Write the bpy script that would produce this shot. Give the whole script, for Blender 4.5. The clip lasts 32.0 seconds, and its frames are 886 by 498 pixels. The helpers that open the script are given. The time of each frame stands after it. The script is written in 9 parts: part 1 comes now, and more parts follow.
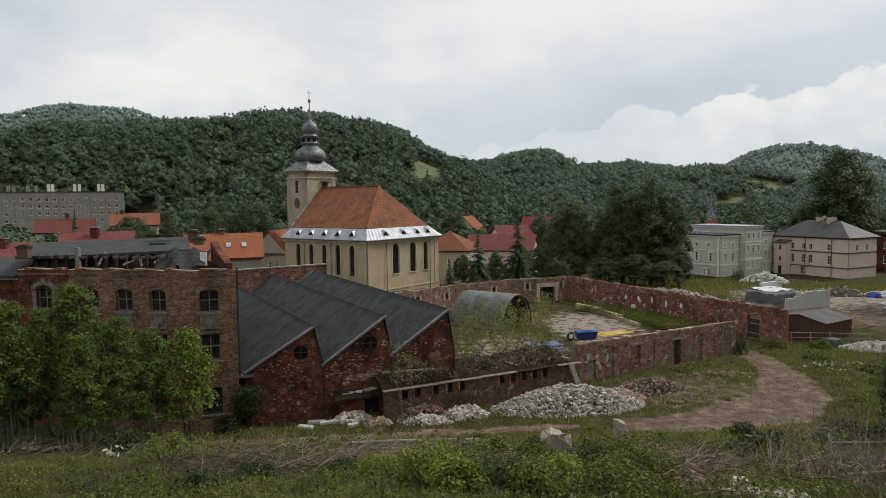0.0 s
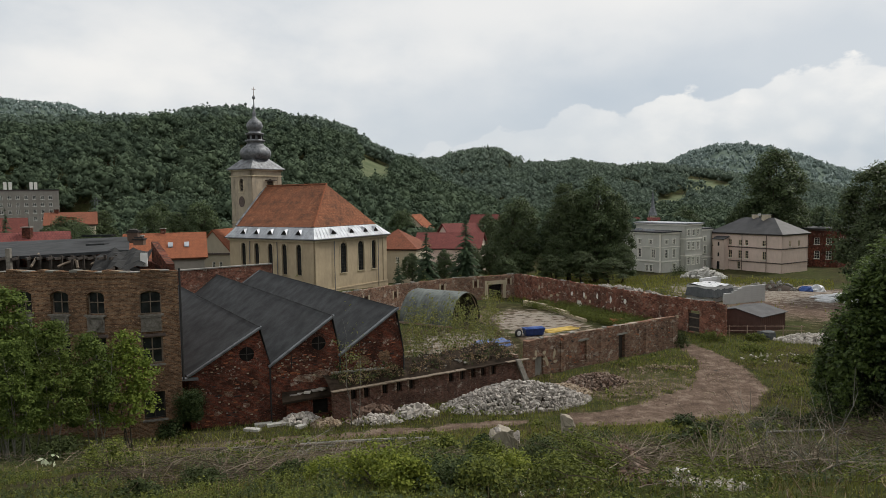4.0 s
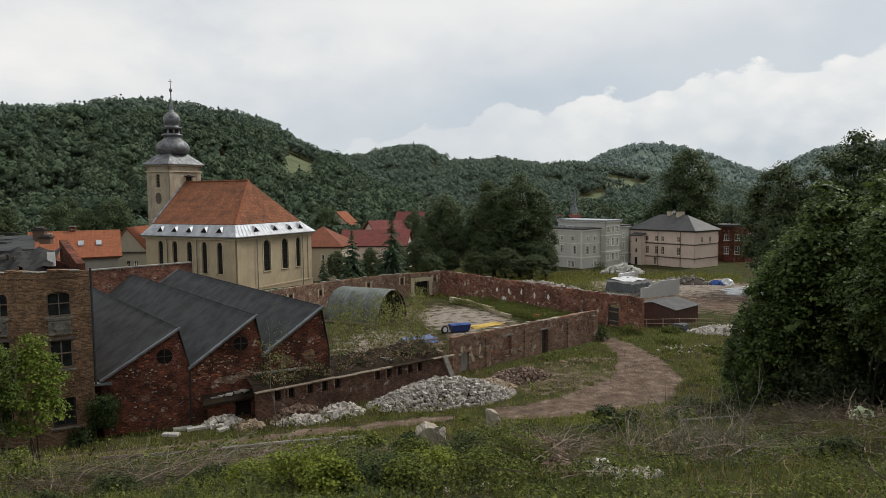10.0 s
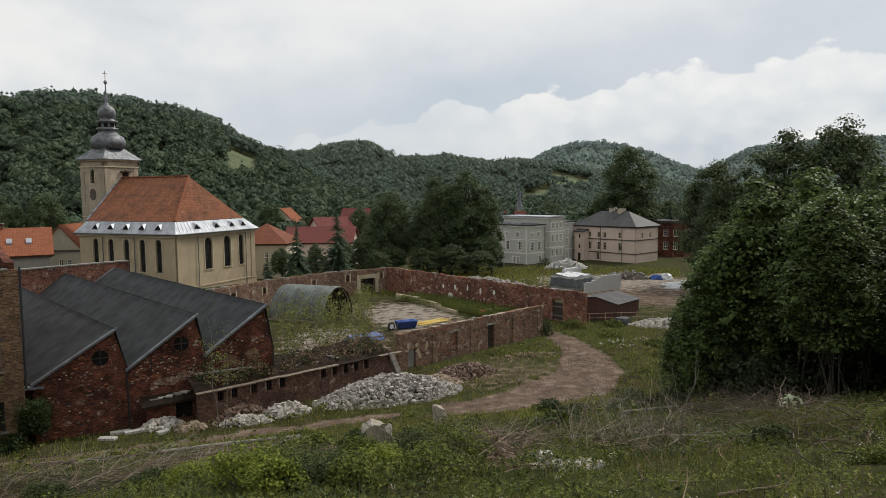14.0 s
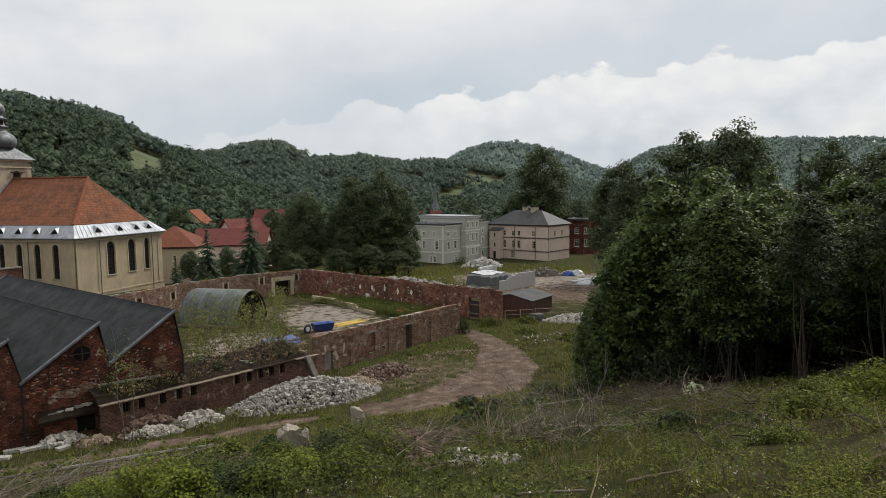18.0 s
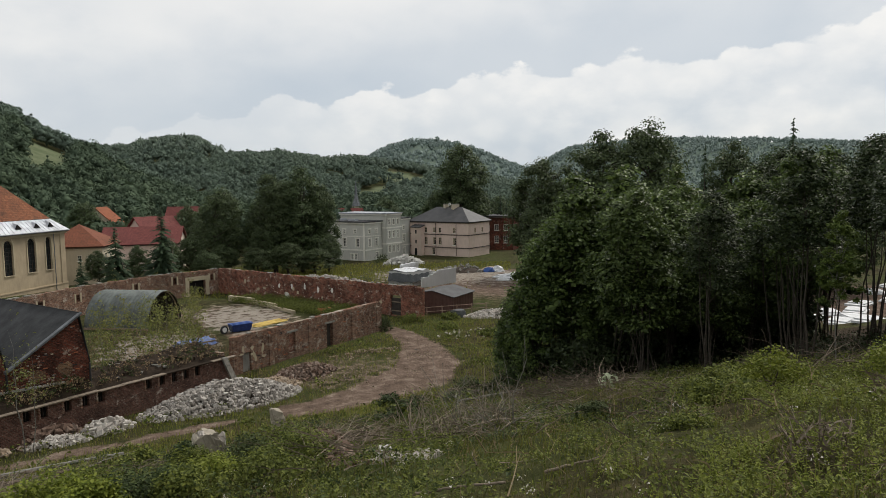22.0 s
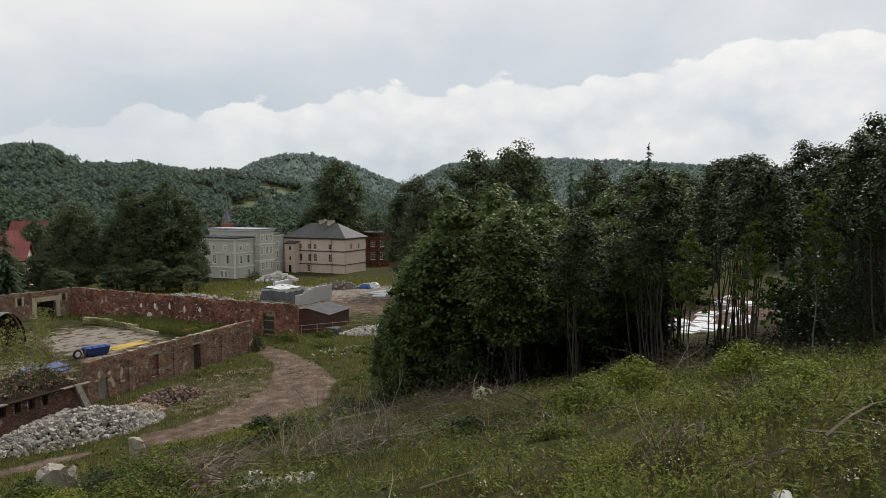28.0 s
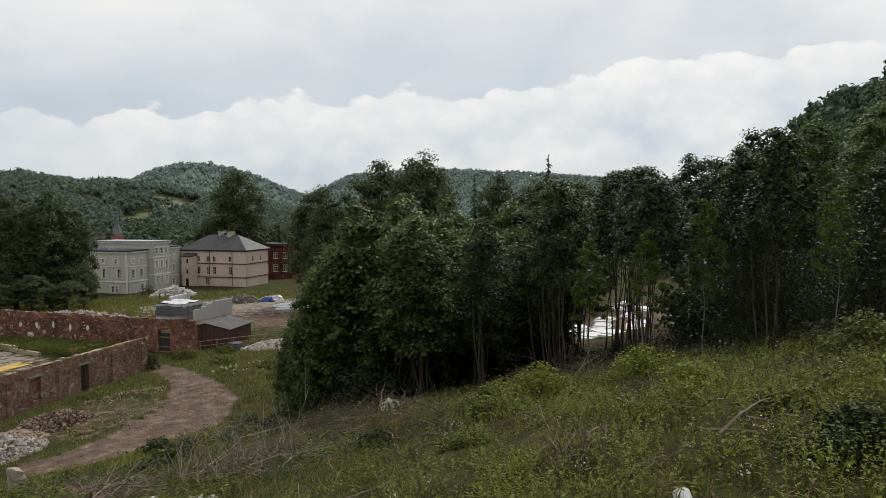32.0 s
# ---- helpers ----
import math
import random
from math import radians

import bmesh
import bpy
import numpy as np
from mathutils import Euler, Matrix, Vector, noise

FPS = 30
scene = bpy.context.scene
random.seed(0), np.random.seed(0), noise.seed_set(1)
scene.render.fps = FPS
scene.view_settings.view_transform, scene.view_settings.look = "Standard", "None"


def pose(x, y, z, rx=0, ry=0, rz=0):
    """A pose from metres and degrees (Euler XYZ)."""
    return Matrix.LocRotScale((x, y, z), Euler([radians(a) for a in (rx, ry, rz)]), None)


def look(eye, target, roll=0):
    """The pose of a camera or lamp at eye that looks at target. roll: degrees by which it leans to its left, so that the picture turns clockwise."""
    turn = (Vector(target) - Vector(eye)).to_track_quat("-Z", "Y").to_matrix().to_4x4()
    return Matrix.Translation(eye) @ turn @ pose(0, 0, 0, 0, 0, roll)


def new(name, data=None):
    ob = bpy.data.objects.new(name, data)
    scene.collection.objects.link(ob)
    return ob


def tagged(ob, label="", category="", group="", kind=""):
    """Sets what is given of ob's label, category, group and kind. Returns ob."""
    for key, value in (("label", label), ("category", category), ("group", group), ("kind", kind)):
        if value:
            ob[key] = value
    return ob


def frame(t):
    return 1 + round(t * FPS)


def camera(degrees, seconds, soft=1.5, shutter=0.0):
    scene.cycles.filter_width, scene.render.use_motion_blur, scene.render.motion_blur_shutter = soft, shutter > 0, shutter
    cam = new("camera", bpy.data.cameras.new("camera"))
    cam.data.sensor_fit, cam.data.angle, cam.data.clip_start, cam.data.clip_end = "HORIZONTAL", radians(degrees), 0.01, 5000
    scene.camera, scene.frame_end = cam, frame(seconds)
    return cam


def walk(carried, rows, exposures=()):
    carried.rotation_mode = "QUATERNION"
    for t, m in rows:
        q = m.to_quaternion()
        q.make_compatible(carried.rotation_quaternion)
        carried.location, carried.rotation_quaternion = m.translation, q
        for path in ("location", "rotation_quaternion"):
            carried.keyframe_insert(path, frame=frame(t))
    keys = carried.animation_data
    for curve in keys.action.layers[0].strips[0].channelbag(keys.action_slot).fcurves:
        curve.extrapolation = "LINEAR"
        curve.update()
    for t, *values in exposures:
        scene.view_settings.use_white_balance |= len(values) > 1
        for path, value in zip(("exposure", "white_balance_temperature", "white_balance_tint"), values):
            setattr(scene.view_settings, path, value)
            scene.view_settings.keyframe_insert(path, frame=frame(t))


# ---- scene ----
# ---------------- camera and walk ----------------
PATH = [
    (0.0, 0.000, -4.009, -0.764, 0.000, 0.000, 0.000),
    (0.5, -0.385, -3.925, -0.834, -0.001, 0.004, 0.004),
    (1.0, -0.858, -3.776, -0.813, -0.001, 0.007, 0.007),
    (1.5, -1.438, -4.057, -0.764, -0.001, 0.010, 0.010),
    (2.0, -1.743, -4.166, -0.826, -0.001, 0.013, 0.013),
    (2.5, -2.367, -4.057, -0.841, -0.000, 0.016, 0.016),
    (3.0, -2.728, -4.003, -0.995, 0.001, 0.018, 0.018),
    (3.5, -3.569, -4.228, -0.878, 0.002, 0.021, 0.021),
    (5.5, -5.677, -4.095, -0.924, 0.009, 0.028, 0.027),
    (6.0, -6.312, -4.000, -0.830, 0.011, 0.030, 0.028),
    (6.5, -7.006, -3.882, -0.924, 0.014, 0.031, 0.029),
    (7.0, -7.453, -3.883, -0.872, 0.017, 0.032, 0.030),
    (7.5, -7.616, -3.938, -0.829, 0.020, 0.033, 0.031),
    (8.0, -8.113, -4.088, -0.693, 0.023, 0.035, 0.031),
    (8.5, -8.742, -4.296, -0.732, 0.026, 0.036, 0.031),
    (9.0, -9.495, -4.338, -0.586, 0.030, 0.036, 0.031),
    (9.5, -9.787, -4.481, -0.639, 0.034, 0.037, 0.031),
    (10.0, -10.426, -4.539, -0.641, 0.038, 0.038, 0.031),
    (10.5, -11.002, -4.530, -0.617, 0.042, 0.039, 0.031),
    (11.0, -11.582, -4.531, -0.586, 0.046, 0.039, 0.030),
    (11.5, -11.911, -4.697, -0.742, 0.050, 0.040, 0.030),
    (12.0, -12.619, -4.579, -0.669, 0.055, 0.041, 0.029),
    (12.5, -13.120, -4.556, -0.856, 0.059, 0.042, 0.028),
    (13.0, -13.894, -4.648, -0.682, 0.064, 0.042, 0.027),
    (13.5, -14.453, -4.772, -0.563, 0.069, 0.043, 0.026),
    (15.5, -16.536, -5.131, -0.510, 0.089, 0.046, 0.021),
    (16.0, -17.467, -5.171, -0.405, 0.094, 0.047, 0.019),
    (16.5, -18.595, -5.151, -0.552, 0.100, 0.048, 0.018),
    (17.0, -19.645, -5.171, -0.692, 0.105, 0.049, 0.016),
    (17.5, -20.763, -4.969, -0.717, 0.110, 0.051, 0.014),
    (18.0, -21.811, -4.954, -0.835, 0.115, 0.052, 0.013),
    (18.5, -22.678, -4.890, -0.660, 0.121, 0.053, 0.011),
    (19.0, -23.578, -4.744, -0.633, 0.126, 0.055, 0.009),
    (19.5, -24.244, -5.048, -0.613, 0.132, 0.057, 0.008),
    (20.0, -24.595, -5.225, -0.758, 0.137, 0.059, 0.006),
    (20.5, -25.578, -5.181, -0.491, 0.142, 0.061, 0.004),
    (21.0, -26.565, -5.231, -0.696, 0.148, 0.063, 0.002),
    (21.5, -27.263, -5.406, -0.760, 0.153, 0.066, 0.001),
    (22.0, -28.349, -5.280, -0.739, 0.158, 0.068, -0.001),
    (22.5, -29.029, -5.465, -0.847, 0.163, 0.071, -0.003),
    (23.0, -29.803, -5.406, -0.710, 0.168, 0.074, -0.005),
    (23.5, -31.036, -5.281, -0.643, 0.173, 0.077, -0.006),
    (24.0, -31.860, -4.981, -0.686, 0.178, 0.081, -0.008),
    (24.5, -32.644, -4.379, -0.823, 0.183, 0.085, -0.009),
    (25.0, -33.752, -4.177, -0.978, 0.188, 0.089, -0.011),
    (25.5, -34.891, -3.935, -0.884, 0.192, 0.093, -0.012),
    (26.0, -35.678, -4.129, -0.815, 0.197, 0.098, -0.014),
    (26.5, -36.704, -4.165, -0.551, 0.201, 0.103, -0.015),
    (28.5, -39.333, -3.896, -0.154, 0.217, 0.126, -0.019),
    (29.0, -40.234, -3.821, -0.410, 0.221, 0.132, -0.020),
    (29.5, -41.119, -3.776, -0.428, 0.224, 0.139, -0.021),
    (30.0, -42.190, -3.716, -0.333, 0.227, 0.147, -0.022),
    (30.5, -43.216, -3.429, -0.442, 0.230, 0.154, -0.022),
    (31.0, -44.469, -3.219, -0.149, 0.233, 0.162, -0.022),
    (31.5, -45.214, -3.171, -0.359, 0.236, 0.171, -0.023),
    (32.0, -46.518, -3.116, -0.141, 0.238, 0.180, -0.023),
]
EYE_Z = 14.5
cam = camera(65.48, 32.0, soft=0.5)


def aim(yaw, pitch, roll, x, y, z):
    a, p = radians(yaw), radians(pitch)
    eye = Vector((x, y, EYE_Z + z))
    return look(eye, eye + Vector((-math.sin(a) * math.cos(p), math.cos(a) * math.cos(p), math.sin(p))), roll)


walk(cam, [(r[0], aim(*r[1:])) for r in PATH])

# ---------------- sky, sun ----------------
SUN_BEARING, SUN_ELEV = 65.0, 48.0
SKY_STRENGTH = 0.95
world = bpy.data.worlds.new("sky")
scene.world = world
world.use_nodes = True
wn, wl = world.node_tree.nodes, world.node_tree.links
wn.clear()


def wnode(kind, **kw):
    n = wn.new(kind)
    for k, v in kw.items():
        n.inputs[k].default_value = v
    return n


sky = wn.new("ShaderNodeTexSky")
sky.sky_type = "NISHITA"
sky.sun_disc = False
sky.sun_elevation = radians(SUN_ELEV)
sky.sun_rotation = radians(SUN_BEARING)
bg_sky = wn.new("ShaderNodeBackground")
bg_sky.inputs["Strength"].default_value = 0.12
wl.new(sky.outputs[0], bg_sky.inputs["Color"])
# clouds: noise on a flat layer seen in perspective
tc = wn.new("ShaderNodeTexCoord")
sep = wn.new("ShaderNodeSeparateXYZ")
wl.new(tc.outputs["Generated"], sep.inputs[0])


def wmath(op, a, b=None, c=None, clamp=False):
    n = wn.new("ShaderNodeMath")
    n.operation, n.use_clamp = op, clamp
    for i, s in enumerate((a, b, c)):
        if s is None:
            continue
        if isinstance(s, (int, float)):
            n.inputs[i].default_value = s
        else:
            wl.new(s, n.inputs[i])
    return n.outputs[0]


zc = wmath("MAXIMUM", wmath("ADD", sep.outputs["Z"], 0.14), 0.03)
px = wmath("DIVIDE", sep.outputs["X"], zc)
py = wmath("DIVIDE", sep.outputs["Y"], zc)
comb = wn.new("ShaderNodeCombineXYZ")
wl.new(px, comb.inputs[0]), wl.new(py, comb.inputs[1])


def wnoise(scale, detail, rough, off):
    m = wn.new("ShaderNodeMapping")
    m.inputs["Location"].default_value = off
    wl.new(comb.outputs[0], m.inputs[0])
    n = wn.new("ShaderNodeTexNoise")
    n.inputs["Scale"].default_value, n.inputs["Detail"].default_value, n.inputs["Roughness"].default_value = scale, detail, rough
    wl.new(m.outputs[0], n.inputs["Vector"])
    return n.outputs["Fac"]


def wmap(s, a, b, c=0.0, d=1.0):
    n = wn.new("ShaderNodeMapRange")
    n.interpolation_type = "SMOOTHSTEP"
    wl.new(s, n.inputs[0])
    for i, v in enumerate((a, b, c, d)):
        n.inputs[i + 1].default_value = v
    return n.outputs[0]


def wnoise3(scale, detail, rough, off):
    m = wn.new("ShaderNodeMapping")
    m.inputs["Location"].default_value = off
    m.inputs["Scale"].default_value = (1.0, 1.0, 1.9)
    wl.new(tc.outputs["Generated"], m.inputs[0])
    n = wn.new("ShaderNodeTexNoise")
    n.inputs["Scale"].default_value, n.inputs["Detail"].default_value, n.inputs["Roughness"].default_value = scale, detail, rough
    wl.new(m.outputs[0], n.inputs["Vector"])
    return n.outputs["Fac"]


def wcell(scale, off, smooth_=0.6):
    """Distance inside rounded cells: small in the middle of a puff of cloud."""
    m = wn.new("ShaderNodeMapping")
    m.inputs["Location"].default_value = off
    m.inputs["Scale"].default_value = (1.0, 1.0, 1.35)
    wl.new(tc.outputs["Generated"], m.inputs[0])
    wob = wn.new("ShaderNodeTexNoise")
    wob.inputs["Scale"].default_value, wob.inputs["Detail"].default_value = scale * 1.7, 4.0
    wl.new(m.outputs[0], wob.inputs["Vector"])
    ad = wn.new("ShaderNodeVectorMath")
    ad.operation = "MULTIPLY_ADD"
    wl.new(wob.outputs["Color"], ad.inputs[0])
    ad.inputs[1].default_value = (0.55 / scale,) * 3
    wl.new(m.outputs[0], ad.inputs[2])
    v = wn.new("ShaderNodeTexVoronoi")
    v.feature = "SMOOTH_F1"
    v.inputs["Scale"].default_value, v.inputs["Smoothness"].default_value = scale, smooth_
    wl.new(ad.outputs[0], v.inputs["Vector"])
    return v.outputs["Distance"]


# thin high veil over the whole sky
n_big = wnoise(0.45, 3.0, 0.5, (3.1, 1.7, 0.0))
n_mid = wnoise3(2.6, 6.0, 0.55, (0.4, 5.2, 0.0))
veil_ = wmath("ADD", wmath("MULTIPLY", wmap(n_big, 0.3, 0.6), 0.45), wmath("MULTIPLY", wmap(n_mid, 0.3, 0.6), 0.55))
# a bank of heaped clouds that rises towards the bright side of the sky
dotp = wn.new("ShaderNodeVectorMath")
dotp.operation = "DOT_PRODUCT"
wl.new(tc.outputs["Generated"], dotp.inputs[0])
dotp.inputs[1].default_value = (0.1961, 0.0611, -0.9787)
cell_a, cell_b = wcell(9.0, (1.3, 0.2, 2.0)), wcell(24.0, (0.3, 4.2, 1.0))
fray = wmath("MULTIPLY", wmath("SUBTRACT", wnoise3(26.0, 6.0, 0.6, (1.3, 0.2, 2.0)), 0.5), 0.022)
puff = wmath("ADD", wmath("MULTIPLY", wmath("SUBTRACT", 0.47, cell_a), 0.07), wmath("MULTIPLY", wmath("SUBTRACT", 0.47, cell_b), 0.021))
bank = wmath("ADD", wmath("ADD", wmath("SUBTRACT", dotp.outputs["Value"], 0.008), puff), fray)
inside_bank = wmath("MULTIPLY", wmap(bank, -0.002, 0.004), wmap(sep.outputs["X"], 0.12, 0.5, 0.2, 0.95))
# clearer, bluer air right above the bank
veil = wmath("MULTIPLY", veil_, wmath("MAXIMUM", wmap(bank, -0.2, -0.015, 1.0, 0.3), wmap(sep.outputs["X"], 0.72, 0.92, 0.0, 0.9)))
lobes_ = wmath("ADD", wmath("MULTIPLY", wmap(cell_a, 0.2, 0.7, 1.0, 0.0), 0.34), wmath("MULTIPLY", wmap(cell_b, 0.2, 0.7, 1.0, 0.0), 0.2))
body = wmath("ADD", wmath("MULTIPLY", wmap(bank, 0.0, 0.09, 1.0, 0.1), 0.42), wmath("ADD", lobes_, wmath("MULTIPLY", wmap(wnoise3(5.0, 6.0, 0.6, (9.0, 3.0, 1.0)), 0.36, 0.62), 0.3)), clamp=True)
white = wmath("ADD", wmath("MULTIPLY", inside_bank, body), wmath("MULTIPLY", wmath("SUBTRACT", 1.0, inside_bank), veil))
cloud_col = wn.new("ShaderNodeMix")
cloud_col.data_type = "RGBA"
cloud_col.inputs["A"].default_value = (0.54, 0.61, 0.685, 1)
cloud_col.inputs["B"].default_value = (0.985, 0.965, 0.93, 1)
wl.new(white, cloud_col.inputs["Factor"])
bg_cloud = wn.new("ShaderNodeBackground")
bg_cloud.inputs["Strength"].default_value = SKY_STRENGTH
wl.new(cloud_col.outputs["Result"], bg_cloud.inputs["Color"])
mix = wn.new("ShaderNodeMixShader")
mix.inputs[0].default_value = 0.95
wl.new(bg_sky.outputs[0], mix.inputs[1]), wl.new(bg_cloud.outputs[0], mix.inputs[2])
wout = wn.new("ShaderNodeOutputWorld")
wl.new(mix.outputs[0], wout.inputs["Surface"])

sun = new("sun", bpy.data.lights.new("sun", "SUN"))
sun.data.energy, sun.data.angle, sun.data.color = 2.5, radians(10), (1.0, 0.95, 0.87)
_b, _e = radians(SUN_BEARING), radians(SUN_ELEV)
sun.matrix_world = look((0, 0, 60), Vector((0, 0, 60)) - Vector((math.sin(_b) * math.cos(_e), math.cos(_b) * math.cos(_e), math.sin(_e))))
scene.view_settings.exposure = 0.0

# ---------------- materials ----------------


class Mat:
    """A small wrapper to write node materials."""

    def __init__(self, name, rough=0.85, metal=0.0, spec=0.3):
        self.m = bpy.data.materials.new(name)
        self.m.use_nodes = True
        self.n, self.l = self.m.node_tree.nodes, self.m.node_tree.links
        self.b = self.n["Principled BSDF"]
        self.b.inputs["Roughness"].default_value = rough
        self.b.inputs["Metallic"].default_value = metal
        self.b.inputs["Specular IOR Level"].default_value = spec
        self.tc = self.n.new("ShaderNodeTexCoord")

    def put(self, sock, where):
        self.l.new(sock, self.b.inputs[where])

    def vec(self, swap=False, scale=(1, 1, 1)):
        v = self.tc.outputs["Object"]
        if swap:
            s = self.n.new("ShaderNodeSeparateXYZ")
            self.l.new(v, s.inputs[0])
            a = self.n.new("ShaderNodeMath")
            self.l.new(s.outputs[0], a.inputs[0]), self.l.new(s.outputs[1], a.inputs[1])
            c = self.n.new("ShaderNodeCombineXYZ")
            self.l.new(a.outputs[0], c.inputs[0]), self.l.new(s.outputs[2], c.inputs[1])
            v = c.outputs[0]
        mp = self.n.new("ShaderNodeMapping")
        mp.inputs["Scale"].default_value = scale
        self.l.new(v, mp.inputs[0])
        return mp.outputs[0]

    def noise(self, scale, detail=4.0, rough=0.6, vec=None):
        n = self.n.new("ShaderNodeTexNoise")
        n.inputs["Scale"].default_value, n.inputs["Detail"].default_value, n.inputs["Roughness"].default_value = scale, detail, rough
        self.l.new(vec if vec is not None else self.tc.outputs["Object"], n.inputs["Vector"])
        return n.outputs["Fac"]

    def ramp(self, fac, *stops):
        r = self.n.new("ShaderNodeValToRGB")
        els = r.color_ramp.elements
        while len(els) < len(stops):
            els.new(0.5)
        for e, (p, c) in zip(els, stops):
            e.position = p
            e.color = (*c, 1) if len(c) == 3 else c
        self.l.new(fac, r.inputs[0])
        return r.outputs[0]

    def mix(self, fac, a, b, blend="MIX"):
        x = self.n.new("ShaderNodeMix")
        x.data_type, x.blend_type = "RGBA", blend
        for key, s in (("Factor", fac), ("A", a), ("B", b)):
            if isinstance(s, (int, float)):
                x.inputs[key].default_value = s
            elif isinstance(s, tuple):
                x.inputs[key].default_value = (*s, 1)
            else:
                self.l.new(s, x.inputs[key])
        return x.outputs["Result"]

    def math(self, op, a, b):
        x = self.n.new("ShaderNodeMath")
        x.operation = op
        for i, s in enumerate((a, b)):
            if isinstance(s, (int, float)):
                x.inputs[i].default_value = s
            else:
                self.l.new(s, x.inputs[i])
        return x.outputs[0]

    def bump(self, h, strength=0.4, dist=0.02):
        x = self.n.new("ShaderNodeBump")
        x.inputs["Strength"].default_value, x.inputs["Distance"].default_value = strength, dist
        self.l.new(h, x.inputs["Height"])
        self.l.new(x.outputs[0], self.b.inputs["Normal"])

    def rand(self, island=False):
        n = self.n.new("ShaderNodeNewGeometry" if island else "ShaderNodeObjectInfo")
        return n.outputs["Random Per Island" if island else "Random"]


def brick_mat(name, c1, c2, mortar, stain, plaster=0.0, dark=0.5):
    m = Mat(name, 0.92, spec=0.06)
    v = m.vec(swap=True)
    br = m.n.new("ShaderNodeTexBrick")
    m.l.new(v, br.inputs["Vector"])
    for k, val in (("Color1", (*c1, 1)), ("Color2", (*c2, 1)), ("Mortar", (*mortar, 1)), ("Scale", 1.0), ("Mortar Size", 0.011), ("Mortar Smooth", 0.2), ("Bias", 0.0), ("Brick Width", 0.26), ("Row Height", 0.078)):
        br.inputs[k].default_value = val
    col = br.outputs["Color"]
    big = m.noise(0.3, 5, 0.6, v)
    mid = m.noise(1.9, 6, 0.7, v)
    cell = m.noise(5.5, 3, 0.6, m.vec(swap=True, scale=(0.7, 1.9, 1)))
    fine = m.noise(16.0, 3, 0.6, v)
    col = m.mix(m.math("MULTIPLY", m.ramp(mid, (0.44, (0, 0, 0)), (0.62, (1, 1, 1))), dark), col, stain)
    col = m.mix(m.math("MULTIPLY", m.ramp(big, (0.44, (0, 0, 0)), (0.62, (1, 1, 1))), dark), col, stain)
    # single bricks burnt dark or pale
    col = m.mix(m.math("MULTIPLY", m.ramp(cell, (0.60, (0, 0, 0)), (0.66, (1, 1, 1))), 0.65), col, (min(c2[0] * 1.5, 1), min(c2[1] * 1.75, 1), min(c2[2] * 1.8, 1)))
    col = m.mix(m.math("MULTIPLY", m.ramp(cell, (0.33, (1, 1, 1)), (0.39, (0, 0, 0))), 0.7), col, (stain[0] * 0.6, stain[1] * 0.6, stain[2] * 0.6))
    col = m.mix(0.75, col, m.ramp(fine, (0.3, (0.32, 0.3, 0.29)), (0.68, (1.0, 1.0, 1.0))), "MULTIPLY")
    chips = m.noise(8.5, 4, 0.75, m.vec(swap=True, scale=(1.0, 1.7, 1)))
    col = m.mix(m.math("MULTIPLY", m.ramp(chips, (0.57, (0, 0, 0)), (0.62, (1, 1, 1))), 0.35 + 0.4 * plaster), col, mortar)
    if plaster:
        pn = m.noise(1.3, 7, 0.72, v)
        sp = m.noise(6.0, 4, 0.65, v)
        mask = m.ramp(m.math("ADD", pn, m.math("MULTIPLY", sp, 0.35)), (0.80 - plaster * 0.1, (0, 0, 0)), (0.88 - plaster * 0.1, (1, 1, 1)))
        col = m.mix(m.math("MULTIPLY", mask, 0.8), col, m.ramp(fine, (0.3, (0.33, 0.28, 0.225)), (0.7, (0.6, 0.54, 0.46))))
    m.put(col, "Base Color")
    m.bump(m.math("ADD", br.outputs["Fac"], m.math("MULTIPLY", m.math("ADD", fine, cell), -0.5)), 0.7, -0.025)
    return m.m


def plaster_mat(name, c, dirt, amount=0.5, rough=0.9):
    m = Mat(name, rough, spec=0.2)
    big, mid, fine = m.noise(0.25, 5, 0.6), m.noise(1.7, 6, 0.65, m.vec(scale=(1, 1, 0.35))), m.noise(20, 3)
    col = m.mix(m.math("MULTIPLY", m.ramp(big, (0.4, (0, 0, 0)), (0.65, (1, 1, 1))), amount), c, dirt)
    col = m.mix(m.math("MULTIPLY", m.ramp(mid, (0.45, (0, 0, 0)), (0.7, (1, 1, 1))), amount), col, dirt)
    col = m.mix(0.25, col, m.ramp(fine, (0.3, (0.6, 0.6, 0.6)), (0.7, (1, 1, 1))), "MULTIPLY")
    m.put(col, "Base Color")
    m.bump(fine, 0.25, 0.01)
    return m.m


def plain_mat(name, c, rough=0.7, metal=0.0, vary=0.25, scale=3.0, spec=0.3):
    m = Mat(name, rough, metal, spec)
    a, b = m.noise(scale, 5), m.noise(scale * 9, 3)
    lo = tuple(x * (1 - vary) for x in c)
    hi = tuple(min(1, x * (1 + vary)) for x in c)
    col = m.ramp(a, (0.3, lo), (0.7, hi))
    col = m.mix(vary, col, m.ramp(b, (0.3, (0.5, 0.5, 0.5)), (0.7, (1, 1, 1))), "MULTIPLY")
    m.put(col, "Base Color")
    m.bump(b, 0.2, 0.01)
    return m.m


